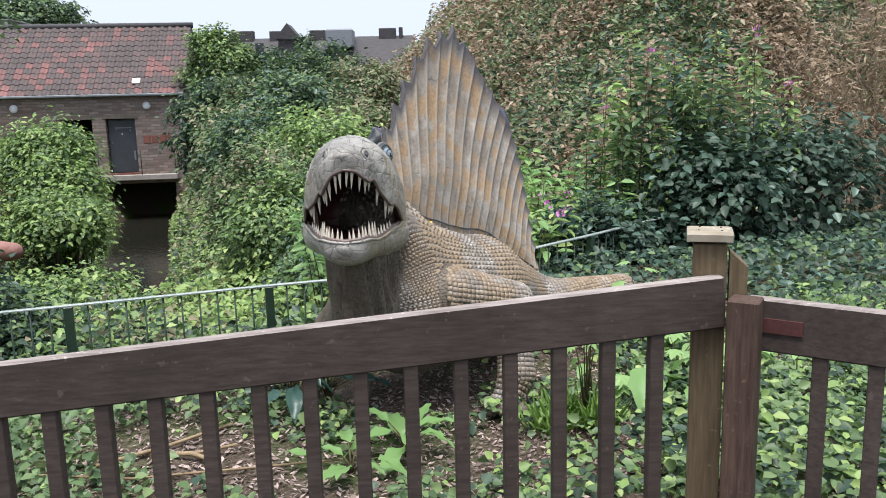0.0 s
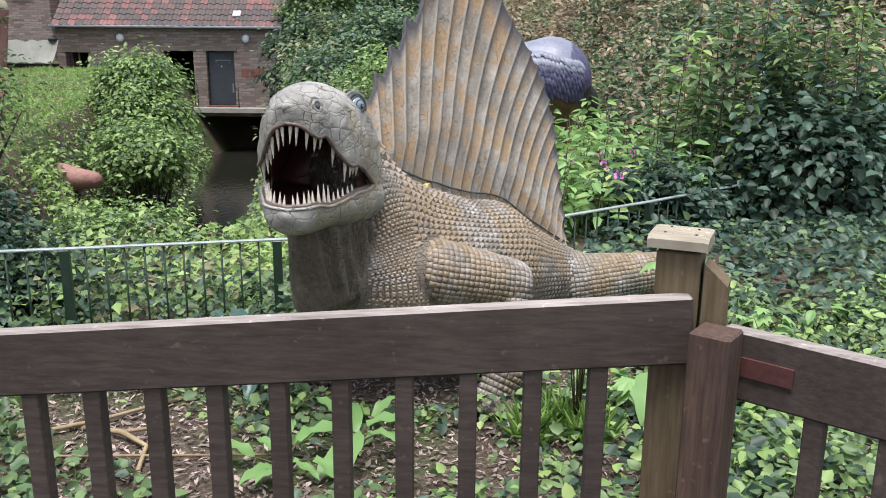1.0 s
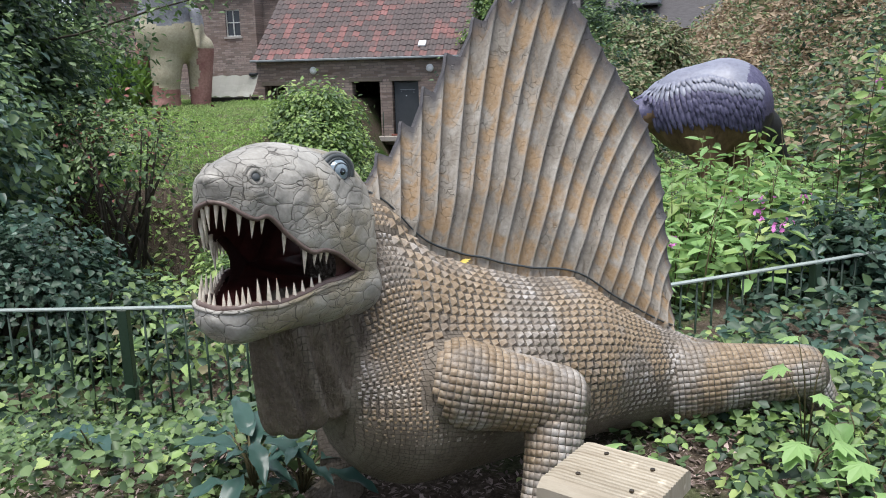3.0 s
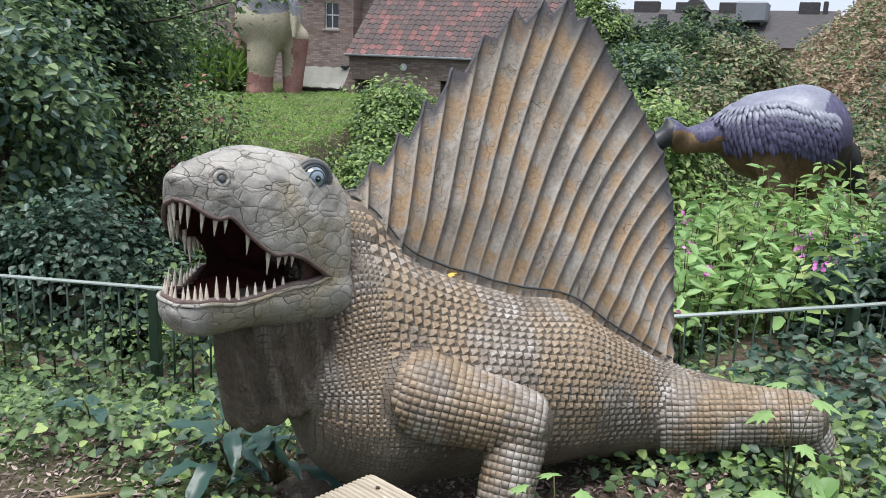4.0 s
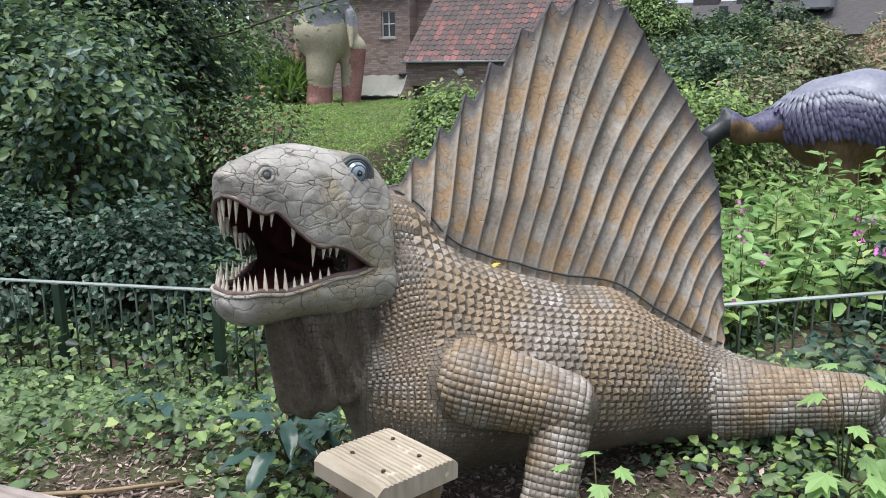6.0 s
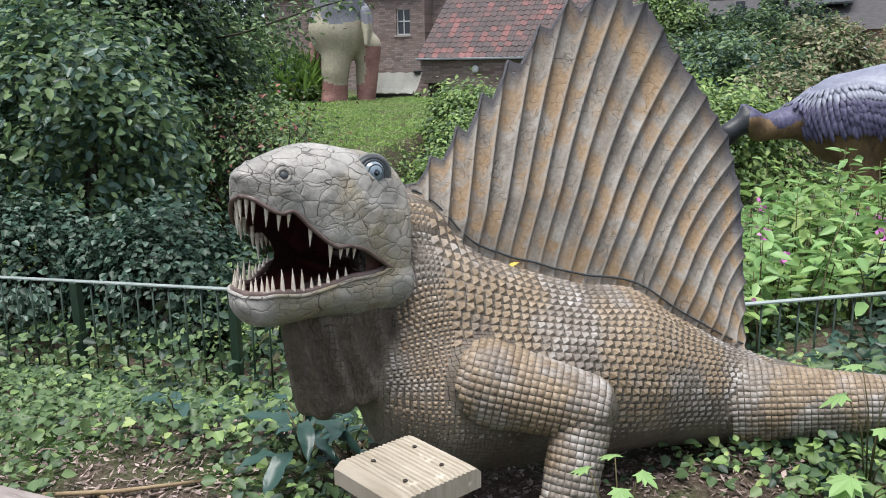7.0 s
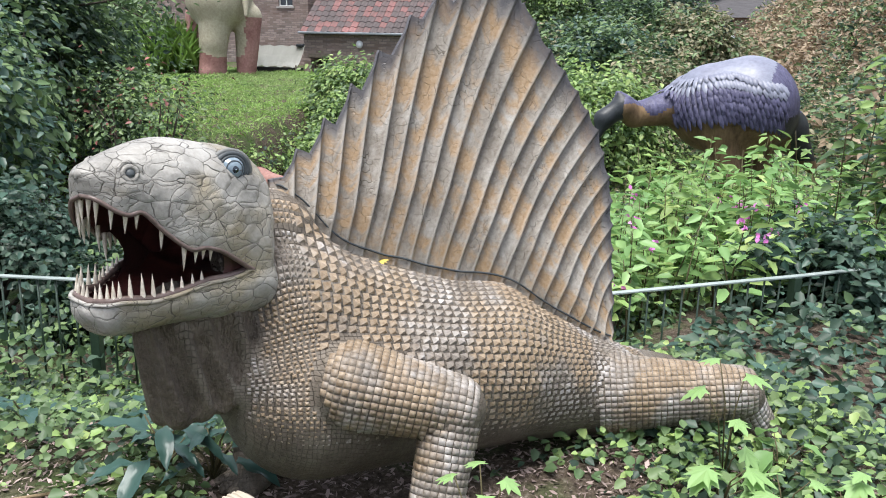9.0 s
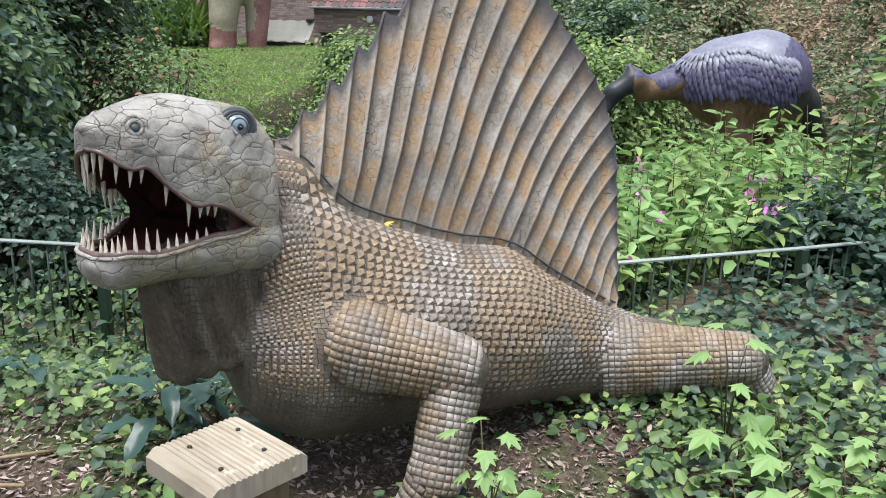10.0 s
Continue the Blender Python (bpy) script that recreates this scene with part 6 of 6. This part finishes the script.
# ---- upright leafy stems with pink flowers ----
def stem_patch(name, seed, spots, size, mats, label, flower=0.0, parts_each=True, pairs=0.11, sway=0.12):
    """Upright plants: stems with whorls of leaves, one object each."""
    g = np.random.default_rng(seed)
    made = []
    for (x, y, h) in spots:
        z0 = float(height(x, y))
        top = empty(name, (x, y, z0))
        lean = g.normal(size=2) * sway
        bm = bmesh.new()
        k = 5
        pts = [Vector((lean[0] * (t / k) ** 1.5, lean[1] * (t / k) ** 1.5, h * t / k)) for t in range(k + 1)]
        tube(bm, pts, [0.009 * (1 - 0.7 * t / k) for t in range(k + 1)], 5)
        part("stem", bm, M_STEM, top)
        P, D, L = [], [], []
        z = h * 0.42
        a = g.uniform(0, 6.28)
        while z < h * 1.01:
            t = z / h
            c = np.array([lean[0] * t ** 1.5, lean[1] * t ** 1.5, z])
            for j in range(4 if t > 0.6 else 3):
                an = a + j * 1.57 + g.normal() * 0.25
                ln = size * g.uniform(0.7, 1.25) * (1.15 - 0.45 * t)
                reach = 0.3 + 0.7 * (1 - t)
                d = np.array([math.cos(an), math.sin(an), g.normal() * 0.2 + 0.15])
                P.append(c + d * 0.12 * reach)
                D.append(d)
                L.append(ln)
            a += 0.8
            z += pairs * g.uniform(0.7, 1.2)
        P, D, L = np.array(P), np.array(D), np.array(L)
        N = np.array([0, 0, 1.0]) + g.normal(size=(len(P), 3)) * 0.35
        tagged(leaves("foliage", P, N, D, L, L * 0.5, mats[int(g.integers(0, len(mats)))], top), kind="stuff")
        if g.random() < flower:
            n = 8
            tagged(leaves("flower", np.array([pts[-1]]) + g.normal(size=(n, 3)) * 0.03 + np.array([0, 0, -0.04]), g.normal(size=(n, 3)), g.normal(size=(n, 3)), np.full(n, 0.04), np.full(n, 0.035), L_PINK, top, "pink blossom"), kind="stuff")
        tagged(top, label, "plant", group=name + "s")
        made.append(top)
    return made


g = np.random.default_rng(7)
spots = []
for i in range(150):
    t = g.random()
    d = g.uniform(0.25, 2.6)
    x, y = 0.25 + 2.6 * t - 0.7 * d, 7.35 + 2.8 * t + 0.72 * d
    z0 = float(height(x, y))
    spots.append((x, y, 0.22 + 0.1 * d + g.uniform(-0.2, 0.25) + 0.3 * t - z0))
stem_patch("balsam_plant", 3, spots, 0.18, (L_BIG, L_LIGHT, L_BIG), "bright green upright balsam plant with pink blossom", 0.12)
spots = []
for i in range(46):
    x, y = g.uniform(1.9, 4.6), g.uniform(9.1, 10.9)
    if -0.70 * (x - 1.41) + 0.71 * (y - 8.54) < 0.15:
        x, y = x - 0.7, y + 0.7
    z0 = float(height(x, y))
    spots.append((x, y, g.uniform(1.2, 2.35) - z0))
stem_patch("knotweed_plant", 4, spots, 0.17, (L_MID, L_BLUE, L_MID, L_LIGHT), "tall green knotweed stem with broad leaves", 0.1, pairs=0.085)


# ---- wild growth on the hillside, lawn and ground ----
def scatter(name, seed, n, xr, yr, keep, lift, size, ratio, mats, label, spread=0.25, fine=False, upward=0.9):
    """Uncountable leaves over the terrain in clumps."""
    g = np.random.default_rng(seed)
    x, y = g.uniform(*xr, n * 3), g.uniform(*yr, n * 3)
    ok = keep(x, y, g)
    x, y = x[ok][:n], y[ok][:n]
    n = len(x)
    clump = 0.5 + 0.5 * np.sin(x * 1.9 + 2 * np.sin(y * 0.9)) * np.cos(y * 1.6 + np.sin(x * 1.3))
    z = height(x, y) + g.random(n) ** 0.8 * lift * (0.35 + 0.9 * clump)
    P = np.stack([x, y, z], 1)
    N = g.normal(size=(n, 3)) * 0.5 + np.array([0, -0.25, upward])
    D = g.normal(size=(n, 3)) * np.array([1, 1, 0.5])
    L = size * g.uniform(0.55, 1.35, n)
    pick = g.integers(0, len(mats), n)
    patch = np.sin(x * 0.6 + 3 * np.sin(y * 0.23)) + np.sin(y * 0.8 + x * 0.4)
    pick = np.where(patch + g.normal(size=n) * 0.5 > 0.6, len(mats) - 1, pick)
    for i, m in enumerate(mats):
        k = pick == i
        if k.any():
            ob = leaves(name, P[k], N[k], D[k], L[k], L[k] * ratio, m, fine=fine)
            tagged(ob, label, "plants", kind="stuff")


def on_hill(x, y, g):
    d1 = x - (25 - y) * 0.25
    d2 = -0.70 * (x - 1.41) + 0.71 * (y - 8.54) - 2.6
    return (np.minimum(d1, d2) > -0.6) & (d1 < 13) & (np.hypot(x, y - 14.1) > 1.3)


scatter("hillside_scrub", 21, 90000, (-8, 18), (10, 34), on_hill, 1.5, 0.17, 0.5, (L_OLIVE, L_MID, L_DARK, L_MID, M_STRAW), "tangled olive, green and straw scrub on a steep bank", fine=False)
scatter("hillside_scrub", 22, 34000, (-14, 12), (32, 62), on_hill, 1.8, 0.3, 0.45, (L_OLIVE, L_MID, M_STRAW), "tangled olive and straw scrub on a steep bank", fine=False)


def valley(x, y, g):
    d2 = -0.70 * (x - 1.41) + 0.71 * (y - 8.54)
    return (0.93 * (y - 6.25) - 0.36 * (x + 2.5) > 0.25) & (d2 > 1.3) & (stream_distance(x, y) > 1.0) & (x < 5) & (side_of_stream(x, y) < 0.5)


scatter("valley_plants", 23, 42000, (-9, 5), (6, 24), valley, 0.55, 0.1, 0.6, (L_MID, L_DARK, L_OLIVE, L_LIGHT), "mixed wild green plants covering the ground", fine=False)
scatter("valley_plants", 28, 16000, (-20, 4), (20, 60), lambda x, y, g: (stream_distance(x, y) > 1.2) & ((y > 36) | (x > -10)), 0.9, 0.2, 0.6, (L_MID, L_DARK, L_OLIVE), "mixed wild green plants covering the ground", fine=False)


scatter("bank_plants", 29, 26000, (-16, -2), (9, 31), lambda x, y, g: (stream_distance(x, y) > 0.95) & (stream_distance(x, y) < 2.3), 0.35, 0.11, 0.6, (L_MID, L_DARK, L_LIGHT, L_LIGHT), "mixed green plants down the stream's banks", fine=False)


def railing_foot(x, y, g):
    behind = 0.93 * (y - 6.25) - 0.36 * (x + 2.5)
    behind_r = -0.70 * (x - 1.41) + 0.71 * (y - 8.54)
    return np.where(x < 0.2, (behind > -0.5) & (behind < 1.3), (behind_r > 0.9) & (behind_r < 1.6) & (x < 6))


scatter("railing_foot_plants", 31, 11500, (-7, 6), (4, 13), railing_foot, 0.42, 0.07, 0.75, (L_DARK, L_MID, L_DARK, L_MID), "dense green leaves along the foot of the railing", fine=True)


def lawn_area(x, y, g):
    return (side_of_stream(x, y) > 0.1) & (stream_distance(x, y) > 1.5) & (y < 31)


scatter("lawn_grass", 24, 130000, (-26, -7), (10, 31), lawn_area, 0.05, 0.1, 0.2, (L_GRASS, L_GRASS, L_LIGHT), "bright green short lawn grass", fine=False, upward=0.25)
scatter("lawn_weeds", 25, 9000, (-14, -6.5), (9, 18), lambda x, y, g: (side_of_stream(x, y) > -0.8) & (stream_distance(x, y) > 1.0) & (y < 14 + 2 * np.sin(x)), 0.35, 0.09, 0.55, (L_MID, L_LIGHT, L_GRASS), "wild plants along the lawn's edge", fine=False)


def near_ground(x, y, g):
    inside = (0.93 * (y - 6.25) - 0.36 * (x + 2.5) < 0.2) & (y > 3.75)
    body = (np.hypot(x + 0.05, (y - 5.25)) < 0.42) | (np.abs((x + 0.2) * 0.841 - (y - 5.25) * 0.541) < 0.3) & (y > 5.0) & (y < 6.9)
    bare = np.exp(-(((x + 1.15) / 0.45) ** 2 + ((y - 4.45) / 0.28) ** 2)) + np.exp(-(((x - 0.75) / 0.45) ** 2 + ((y - 5.55) / 0.4) ** 2)) + 0.9 * np.exp(-(((x + 0.3) / 0.5) ** 2 + ((y - 4.2) / 0.35) ** 2)) + 0.8 * np.exp(-(((x - 0.4) / 0.45) ** 2 + ((y - 4.5) / 0.3) ** 2))
    blot = 0.5 + 0.5 * np.sin(x * 5.1 + 2 * np.sin(y * 3.3)) * np.cos(y * 4.7 + x)
    return inside & ~body & (x < 1.45 + 0.3 * np.sin(y * 3)) & (g.random(len(x)) > 1.25 * bare + 0.3 * (1 - blot))


scatter("ground_ivy", 26, 15000, (-5, 2), (3.75, 7.5), near_ground, 0.13, 0.05, 0.85, (L_LIGHT, L_DARK, L_MID, L_MID), "low ivy and nettle leaves over the soil", fine=True, upward=1.3)


def right_bank(x, y, g):
    d2 = -0.70 * (x - 1.41) + 0.71 * (y - 8.54)
    return (x > 1.15 + 0.2 * np.sin(y * 4)) & (d2 < -0.2) & (y > 3.6) & (y < 6.9 + 0.3 * np.sin(x * 5)) & ~((np.hypot(x - 1.4, y - 6.5) < 0.22))


scatter("nettle_cover", 27, 19000, (1.1, 6), (3.7, 12), right_bank, 0.2, 0.06, 0.72, (L_MID, L_DARK, L_MID, L_LIGHT), "bright green low nettles and ground leaves", fine=True, upward=1.3)


def shaded_bank(x, y, g):
    d2 = -0.70 * (x - 1.41) + 0.71 * (y - 8.54)
    return (x > 0.9) & (d2 < 0.1) & (y > 6.8)


scatter("shade_plants", 33, 10000, (0.9, 7), (6.8, 13), shaded_bank, 0.2, 0.08, 0.7, (L_DARK, L_BLUE, L_MID, L_DARK), "dark green low plants along the railing", fine=True, upward=1.1)
# bark chips and twigs
g = np.random.default_rng(17)
n = 20000
x, y = g.uniform(-2.6, 2.2, n), g.uniform(3.5, 6.6, n)
P = np.stack([x, y, height(x, y) + 0.012], 1)
L = g.uniform(0.014, 0.05, n)
chips = leaves("bark_chips", P, np.array([0, 0, 1.0]) + g.normal(size=(n, 3)) * 0.3, g.normal(size=(n, 3)), L, L * g.uniform(0.15, 0.5, n), M_CHIPLEAF, fine=False, fold=0.05, droop=0.05)
tagged(chips, "scattered grey-brown bark chips and dead leaves", "mulch", kind="stuff")
for pts, r in (([(-1.42, 4.28, 0.03), (-1.15, 4.45, 0.05), (-0.92, 4.74, 0.04)], 0.011), ([(-1.25, 4.42, 0.02), (-1.0, 4.36, 0.05), (-0.86, 4.30, 0.03), (-0.8, 4.12, 0.02)], 0.014), ([(-1.0, 4.36, 0.05), (-0.82, 4.46, 0.05)], 0.009), ([(-1.75, 4.2, 0.03), (-1.2, 4.15, 0.03), (-0.3, 4.33, 0.03)], 0.007)):
    bm = bmesh.new()
    tube(bm, pts, [r, r * 0.9] + [r * 0.7] * (len(pts) - 2), 6)
    tagged(link("stick", bm, M_STICK), "dry fallen stick lying on the mulch", "stick")


# ---- broad-leaved plants close by ----
def blade(length, width, n=7, curl=0.35, wave=0.05, lobes=0):
    """One broad leaf along +x, with a midrib fold and wavy margins."""
    bm = bmesh.new()
    rows = []
    for i in range(n + 1):
        t = i / n
        w = width * math.sin(math.pi * min(1, t * 0.93 + 0.07)) ** 0.75 * (1 - 0.25 * t)
        if lobes:
            w *= 0.72 + 0.28 * abs(math.sin(t * math.pi * lobes))
        z = -curl * length * t * t
        rows.append([bm.verts.new((length * t, s * w / 2, z + abs(s) * w * 0.16 + wave * length * math.sin(t * 14 + s * 2) * abs(s))) for s in (-1, -0.5, 0, 0.5, 1)])
    for a, b in zip(rows, rows[1:]):
        for k in range(4):
            f = bm.faces.new((a[k], b[k], b[k + 1], a[k + 1]))
            f.smooth = True
    return bm


def maple(size):
    """A five-lobed leaf, stalk at the origin."""
    bm = bmesh.new()
    c = bm.verts.new((0.12 * size, 0, 0.02 * size))
    pts = []
    for an, r in ((-2.7, 0.18), (-2.0, 0.62), (-1.75, 0.42), (-1.25, 0.78), (-0.95, 0.52), (-0.75, 0.92), (-0.45, 0.62), (-0.2, 0.9), (0, 1.12), (0.2, 0.9), (0.45, 0.62), (0.75, 0.92), (0.95, 0.52), (1.25, 0.78), (1.75, 0.42), (2.0, 0.62), (2.7, 0.18)):
        pts.append(bm.verts.new((size * (0.12 + 0.62 * r * math.cos(an)), size * 0.62 * r * math.sin(an), -0.16 * size * r * r)))
    for a, b in zip(pts, pts[1:]):
        bm.faces.new((c, a, b))
    bm.faces.new((c, pts[-1], pts[0]))
    return bm


def leafy_plant(name, at, stalks, maker, mat, label, stem_r=0.005):
    """A plant whose leaves are parts: (reach x, y, z, turn, tilt, scale) for each."""
    top = empty(name, at)
    data = {}
    for sx, sy, sz, rz, ry, s in stalks:
        bm = bmesh.new()
        tube(bm, [(0, 0, 0), (sx * 0.4, sy * 0.4, sz * 0.7), (sx, sy, sz)], [stem_r, stem_r * 0.8, stem_r * 0.5], 5)
        part("stalk", bm, M_STEM, top)
        key = round(s * 20)
        if key not in data:
            o = part("leaf", maker(s), mat, top)
            data[key] = o.data
        else:
            o = new("leaf", data[key])
            o.parent = top
        o.matrix_local = pose(sx, sy, sz, 0, ry, rz)
    return tagged(top, label, "plant")


rr = random.Random(9)
for x, y, cnt, s0, h in ((-0.66, 5.02, 15, 0.19, 0.24), (-0.5, 5.12, 10, 0.18, 0.2), (-1.55, 5.05, 6, 0.16, 0.16), (-0.95, 5.3, 5, 0.15, 0.16), (-0.02, 4.45, 9, 0.2, 0.13), (-0.25, 4.25, 8, 0.18, 0.1)):
    st = []
    for k in range(cnt):
        an = k * 2.4 + rr.uniform(-0.3, 0.3)
        rad = rr.uniform(0.04, 0.14)
        st.append((math.cos(an) * rad, math.sin(an) * rad, h * rr.uniform(0.5, 1.25), math.degrees(an), rr.uniform(-35, 15), s0 * rr.choice((0.75, 1.0, 1.2))))
    leafy_plant("dock_plant", (x, y, float(height(x, y))), st, lambda s: blade(s, s * 0.42), L_BLUEBIG if x < -0.4 else L_BIG, "broad-leaved dock plant with wavy blue-green leaves" if x < -0.4 else "broad bright green plant in the mulch", 0.006)
leafy_plant("maple_seedling", (0.86, 4.78, 0.0), [(-0.03, 0.0, 0.60, 150, 8, 0.085), (-0.11, 0.0, 0.54, 185, 12, 0.12), (0.05, -0.02, 0.585, -10, 12, 0.11), (0.0, -0.02, 0.52, -70, 25, 0.09), (0.01, -0.05, 0.47, -60, 35, 0.1), (0.06, -0.03, 0.48, -25, 28, 0.11), (0.02, 0.02, 0.41, 20, 25, 0.1), (-0.06, 0.0, 0.42, 200, 30, 0.09)], maple, L_BIG, "light green maple seedling in front of the statue's leg", 0.004)
leafy_plant("maple_seedling", (1.36, 6.05, 0.0), [(-0.06, 0.0, 0.575, 180, 5, 0.11), (0.04, 0.0, 0.53, 0, 5, 0.14), (-0.1, -0.02, 0.455, 200, 20, 0.13), (0.02, -0.05, 0.36, -40, 10, 0.12), (0.06, -0.02, 0.23, -20, 30, 0.14), (0.02, -0.02, 0.11, -60, 20, 0.12)], maple, L_BIG, "thin maple seedling beside the statue's hind leg", 0.004)
for i in range(20):
    x, y = rr.uniform(0.9, 2.2), rr.uniform(4.9, 6.4)
    if math.hypot(x - 1.4, y - 6.45) < 0.3 or (x < 1.15 and y > 5.5):
        continue
    st = [(math.cos(k * 2.1) * 0.08, math.sin(k * 2.1) * 0.08, rr.uniform(0.08, 0.22), math.degrees(k * 2.1), rr.uniform(0, 25), rr.choice((0.1, 0.13, 0.16))) for k in range(7)]
    leafy_plant("nettle_clump", (x, y, float(height(x, y))), st, maple if i % 2 else (lambda s: blade(s, s * 0.6, 6, 0.3, 0.03)), L_BIG, "bright green broad-leaved ground plant", 0.004)
leafy_plant("rhubarb_plant", (1.2, 5.0, 0.0), [(0.0, 0.0, 0.22, -100, 20, 0.3), (0.1, 0.1, 0.15, 30, 15, 0.2), (-0.1, 0.05, 0.12, 150, 20, 0.18)], lambda s: blade(s, s * 0.75, 8, 0.3, 0.03, 3), L_BIG, "large light green leaf beside the fence", 0.006)
# grass tufts
for x, y in ((0.78, 4.85), (0.68, 4.72), (0.92, 4.7)):
    n = 90
    gg = np.random.default_rng(int(x * 100 + 500))
    P = np.stack([x + gg.normal(size=n) * 0.04, y + gg.normal(size=n) * 0.04, np.full(n, float(height(x, y)))], 1)
    D = gg.normal(size=(n, 3)) * np.array([0.5, 0.5, 0.0]) + np.array([0, 0, 1.0])
    L = gg.uniform(0.1, 0.22, n)
    tuft = leaves("grass_tuft", P, np.cross(D, gg.normal(size=(n, 3))), D, L, np.full(n, 0.006), L_GRASS, fine=True, droop=0.4)
    tagged(tuft, "tuft of long green grass", "grass", kind="stuff")
# yellow leaf on the statue's back
bm = maple(0.05)
yl = link("fallen_leaf", bm, L_YELLOW)
yl.matrix_world = pose(0.05, 5.515, 0.925, 10, -25, 40)
tagged(yl, "small yellow leaf lying on the statue's back", "leaf")


# ---- overhanging branch ----
branch = empty("overhanging_branch", (-12.2, 11.35, 1.85))
B0 = Vector((-12.2, 11.35, 1.85))
for pts, r in (([(-4.6, 6.6, 1.8), (-3.9, 6.5, 1.85), (-3.3, 6.5, 1.87), (-2.5, 6.5, 1.95), (-1.95, 6.5, 2.06), (-1.45, 6.5, 2.14)], 0.018), ([(-3.3, 6.5, 1.87), (-2.8, 6.45, 1.5), (-2.4, 6.45, 1.43), (-2.1, 6.45, 1.45)], 0.009), ([(-2.5, 6.5, 1.95), (-2.2, 6.5, 1.85), (-2.0, 6.5, 1.8)], 0.007)):
    pts = [(1.7 + (x - 1.7) * 2.2, 2.65 + (y - 2.65) * 2.2, 1.76 + (z - 1.76) * 2.2) for x, y, z in pts]
    r = r * 1.6
    bm = bmesh.new()
    tube(bm, [Vector(p) - B0 for p in pts], [r * (1 - 0.75 * i / (len(pts) - 1)) for i in range(len(pts))], 6)
    part("limb_wood", bm, M_BARK, branch)
    gg = np.random.default_rng(int(r * 1000))
    n = int(r * 17000)
    arr = np.array(pts) - np.array(B0)
    t = gg.random(n) * (len(pts) - 1)
    i0 = np.minimum(t.astype(int), len(pts) - 2)
    P = arr[i0] + (arr[i0 + 1] - arr[i0]) * (t - i0)[:, None] + gg.normal(size=(n, 3)) * np.array([0.16, 0.16, 0.13])
    L = gg.uniform(0.06, 0.12, n)
    leaves("twig_leaves", P, np.array([0, 0, 1.0]) + gg.normal(size=(n, 3)) * 0.5, gg.normal(size=(n, 3)), L, L * 0.6, L_MID, branch)
tagged(branch, "thin leafy branch hanging over the railing", "branch")

# ---- reeds and willow at the back ----
for nm, seed, cx, cy, rx, ry, n, ln, m, lab in (("reed_bed", 5, -2.6, 26.5, 1.8, 2.0, 2600, 1.3, L_MID, "tall green reeds at the foot of the bank"), ("pampas_clump", 6, -22.0, 26.6, 1.2, 1.0, 2200, 1.6, L_GRASS, "arching green grass clump beside the statue"), ("willow_scrub", 8, 6.6, 12.6, 1.8, 1.2, 11000, 0.17, M_STRAW, "straw-coloured and green narrow-leaved scrub")):
    gg = np.random.default_rng(seed)
    x, y = cx + gg.normal(size=n) * rx * 0.5, cy + gg.normal(size=n) * ry * 0.5
    lift = gg.random(n) * (3.0 if nm == "willow_scrub" else 0.3)
    P = np.stack([x, y, height(x, y) + lift], 1)
    D = np.stack([gg.normal(size=n) * 0.4, gg.normal(size=n) * 0.4, np.full(n, 1.0 if nm != "willow_scrub" else -0.3)], 1)
    L = ln * gg.uniform(0.5, 1.2, n)
    tagged(leaves(nm, P, np.cross(D, gg.normal(size=(n, 3))), D, L, np.full(n, 0.018 if ln < 0.3 else 0.03), m, fine=True, droop=0.35), lab, "plants", kind="stuff")

# ---- roof tiles, the nearest as pieces ----
def tile_rows():
    rows = []
    for j in range(13):
        for i in range(29):
            rows.append((-2.52 + 0.3 * i, 0.33 * j))
    return rows


def tile_shape(bm, m):
    ring0, ring1 = [], []
    for k in range(6):
        a = k / 5
        z = 0.03 * math.sin(a * 2 * math.pi)
        ring0.append(bm.verts.new(m @ Vector((0.29 * a, 0.0, 0.035 + z))))
        ring1.append(bm.verts.new(m @ Vector((0.29 * a, 0.36, 0.012 + z))))
    skirt = [bm.verts.new(m @ Vector((0.29 * k / 5, 0.0, 0.01 + 0.03 * math.sin(k / 5 * 2 * math.pi)))) for k in range(6)]
    for k in range(5):
        bm.faces.new((ring0[k], ring0[k + 1], ring1[k + 1], ring1[k]))
        bm.faces.new((skirt[k], skirt[k + 1], ring0[k + 1], ring0[k]))


RM = Matrix.Translation((0, -0.2, 1.93)) @ Matrix.Rotation(slope, 4, "X")
bm = bmesh.new()
tile_shape(bm, Matrix.Identity(4))
tile_mesh = bpy.data.meshes.new("tile")
bm.to_mesh(tile_mesh)
bm.free()
tile_mesh.materials.append(M_TILE)
places = tile_rows()
for x, y in places[:300]:
    t = new("tile", tile_mesh)
    t.parent = roof
    t.matrix_local = RM @ Matrix.Translation((x, y, rr.uniform(0, 0.008)))
bm = bmesh.new()
for x, y in places[300:]:
    tile_shape(bm, RM @ Matrix.Translation((x, y, rr.uniform(0, 0.008))))
tagged(part("tiles", bm, M_TILE, roof), kind="stuff")
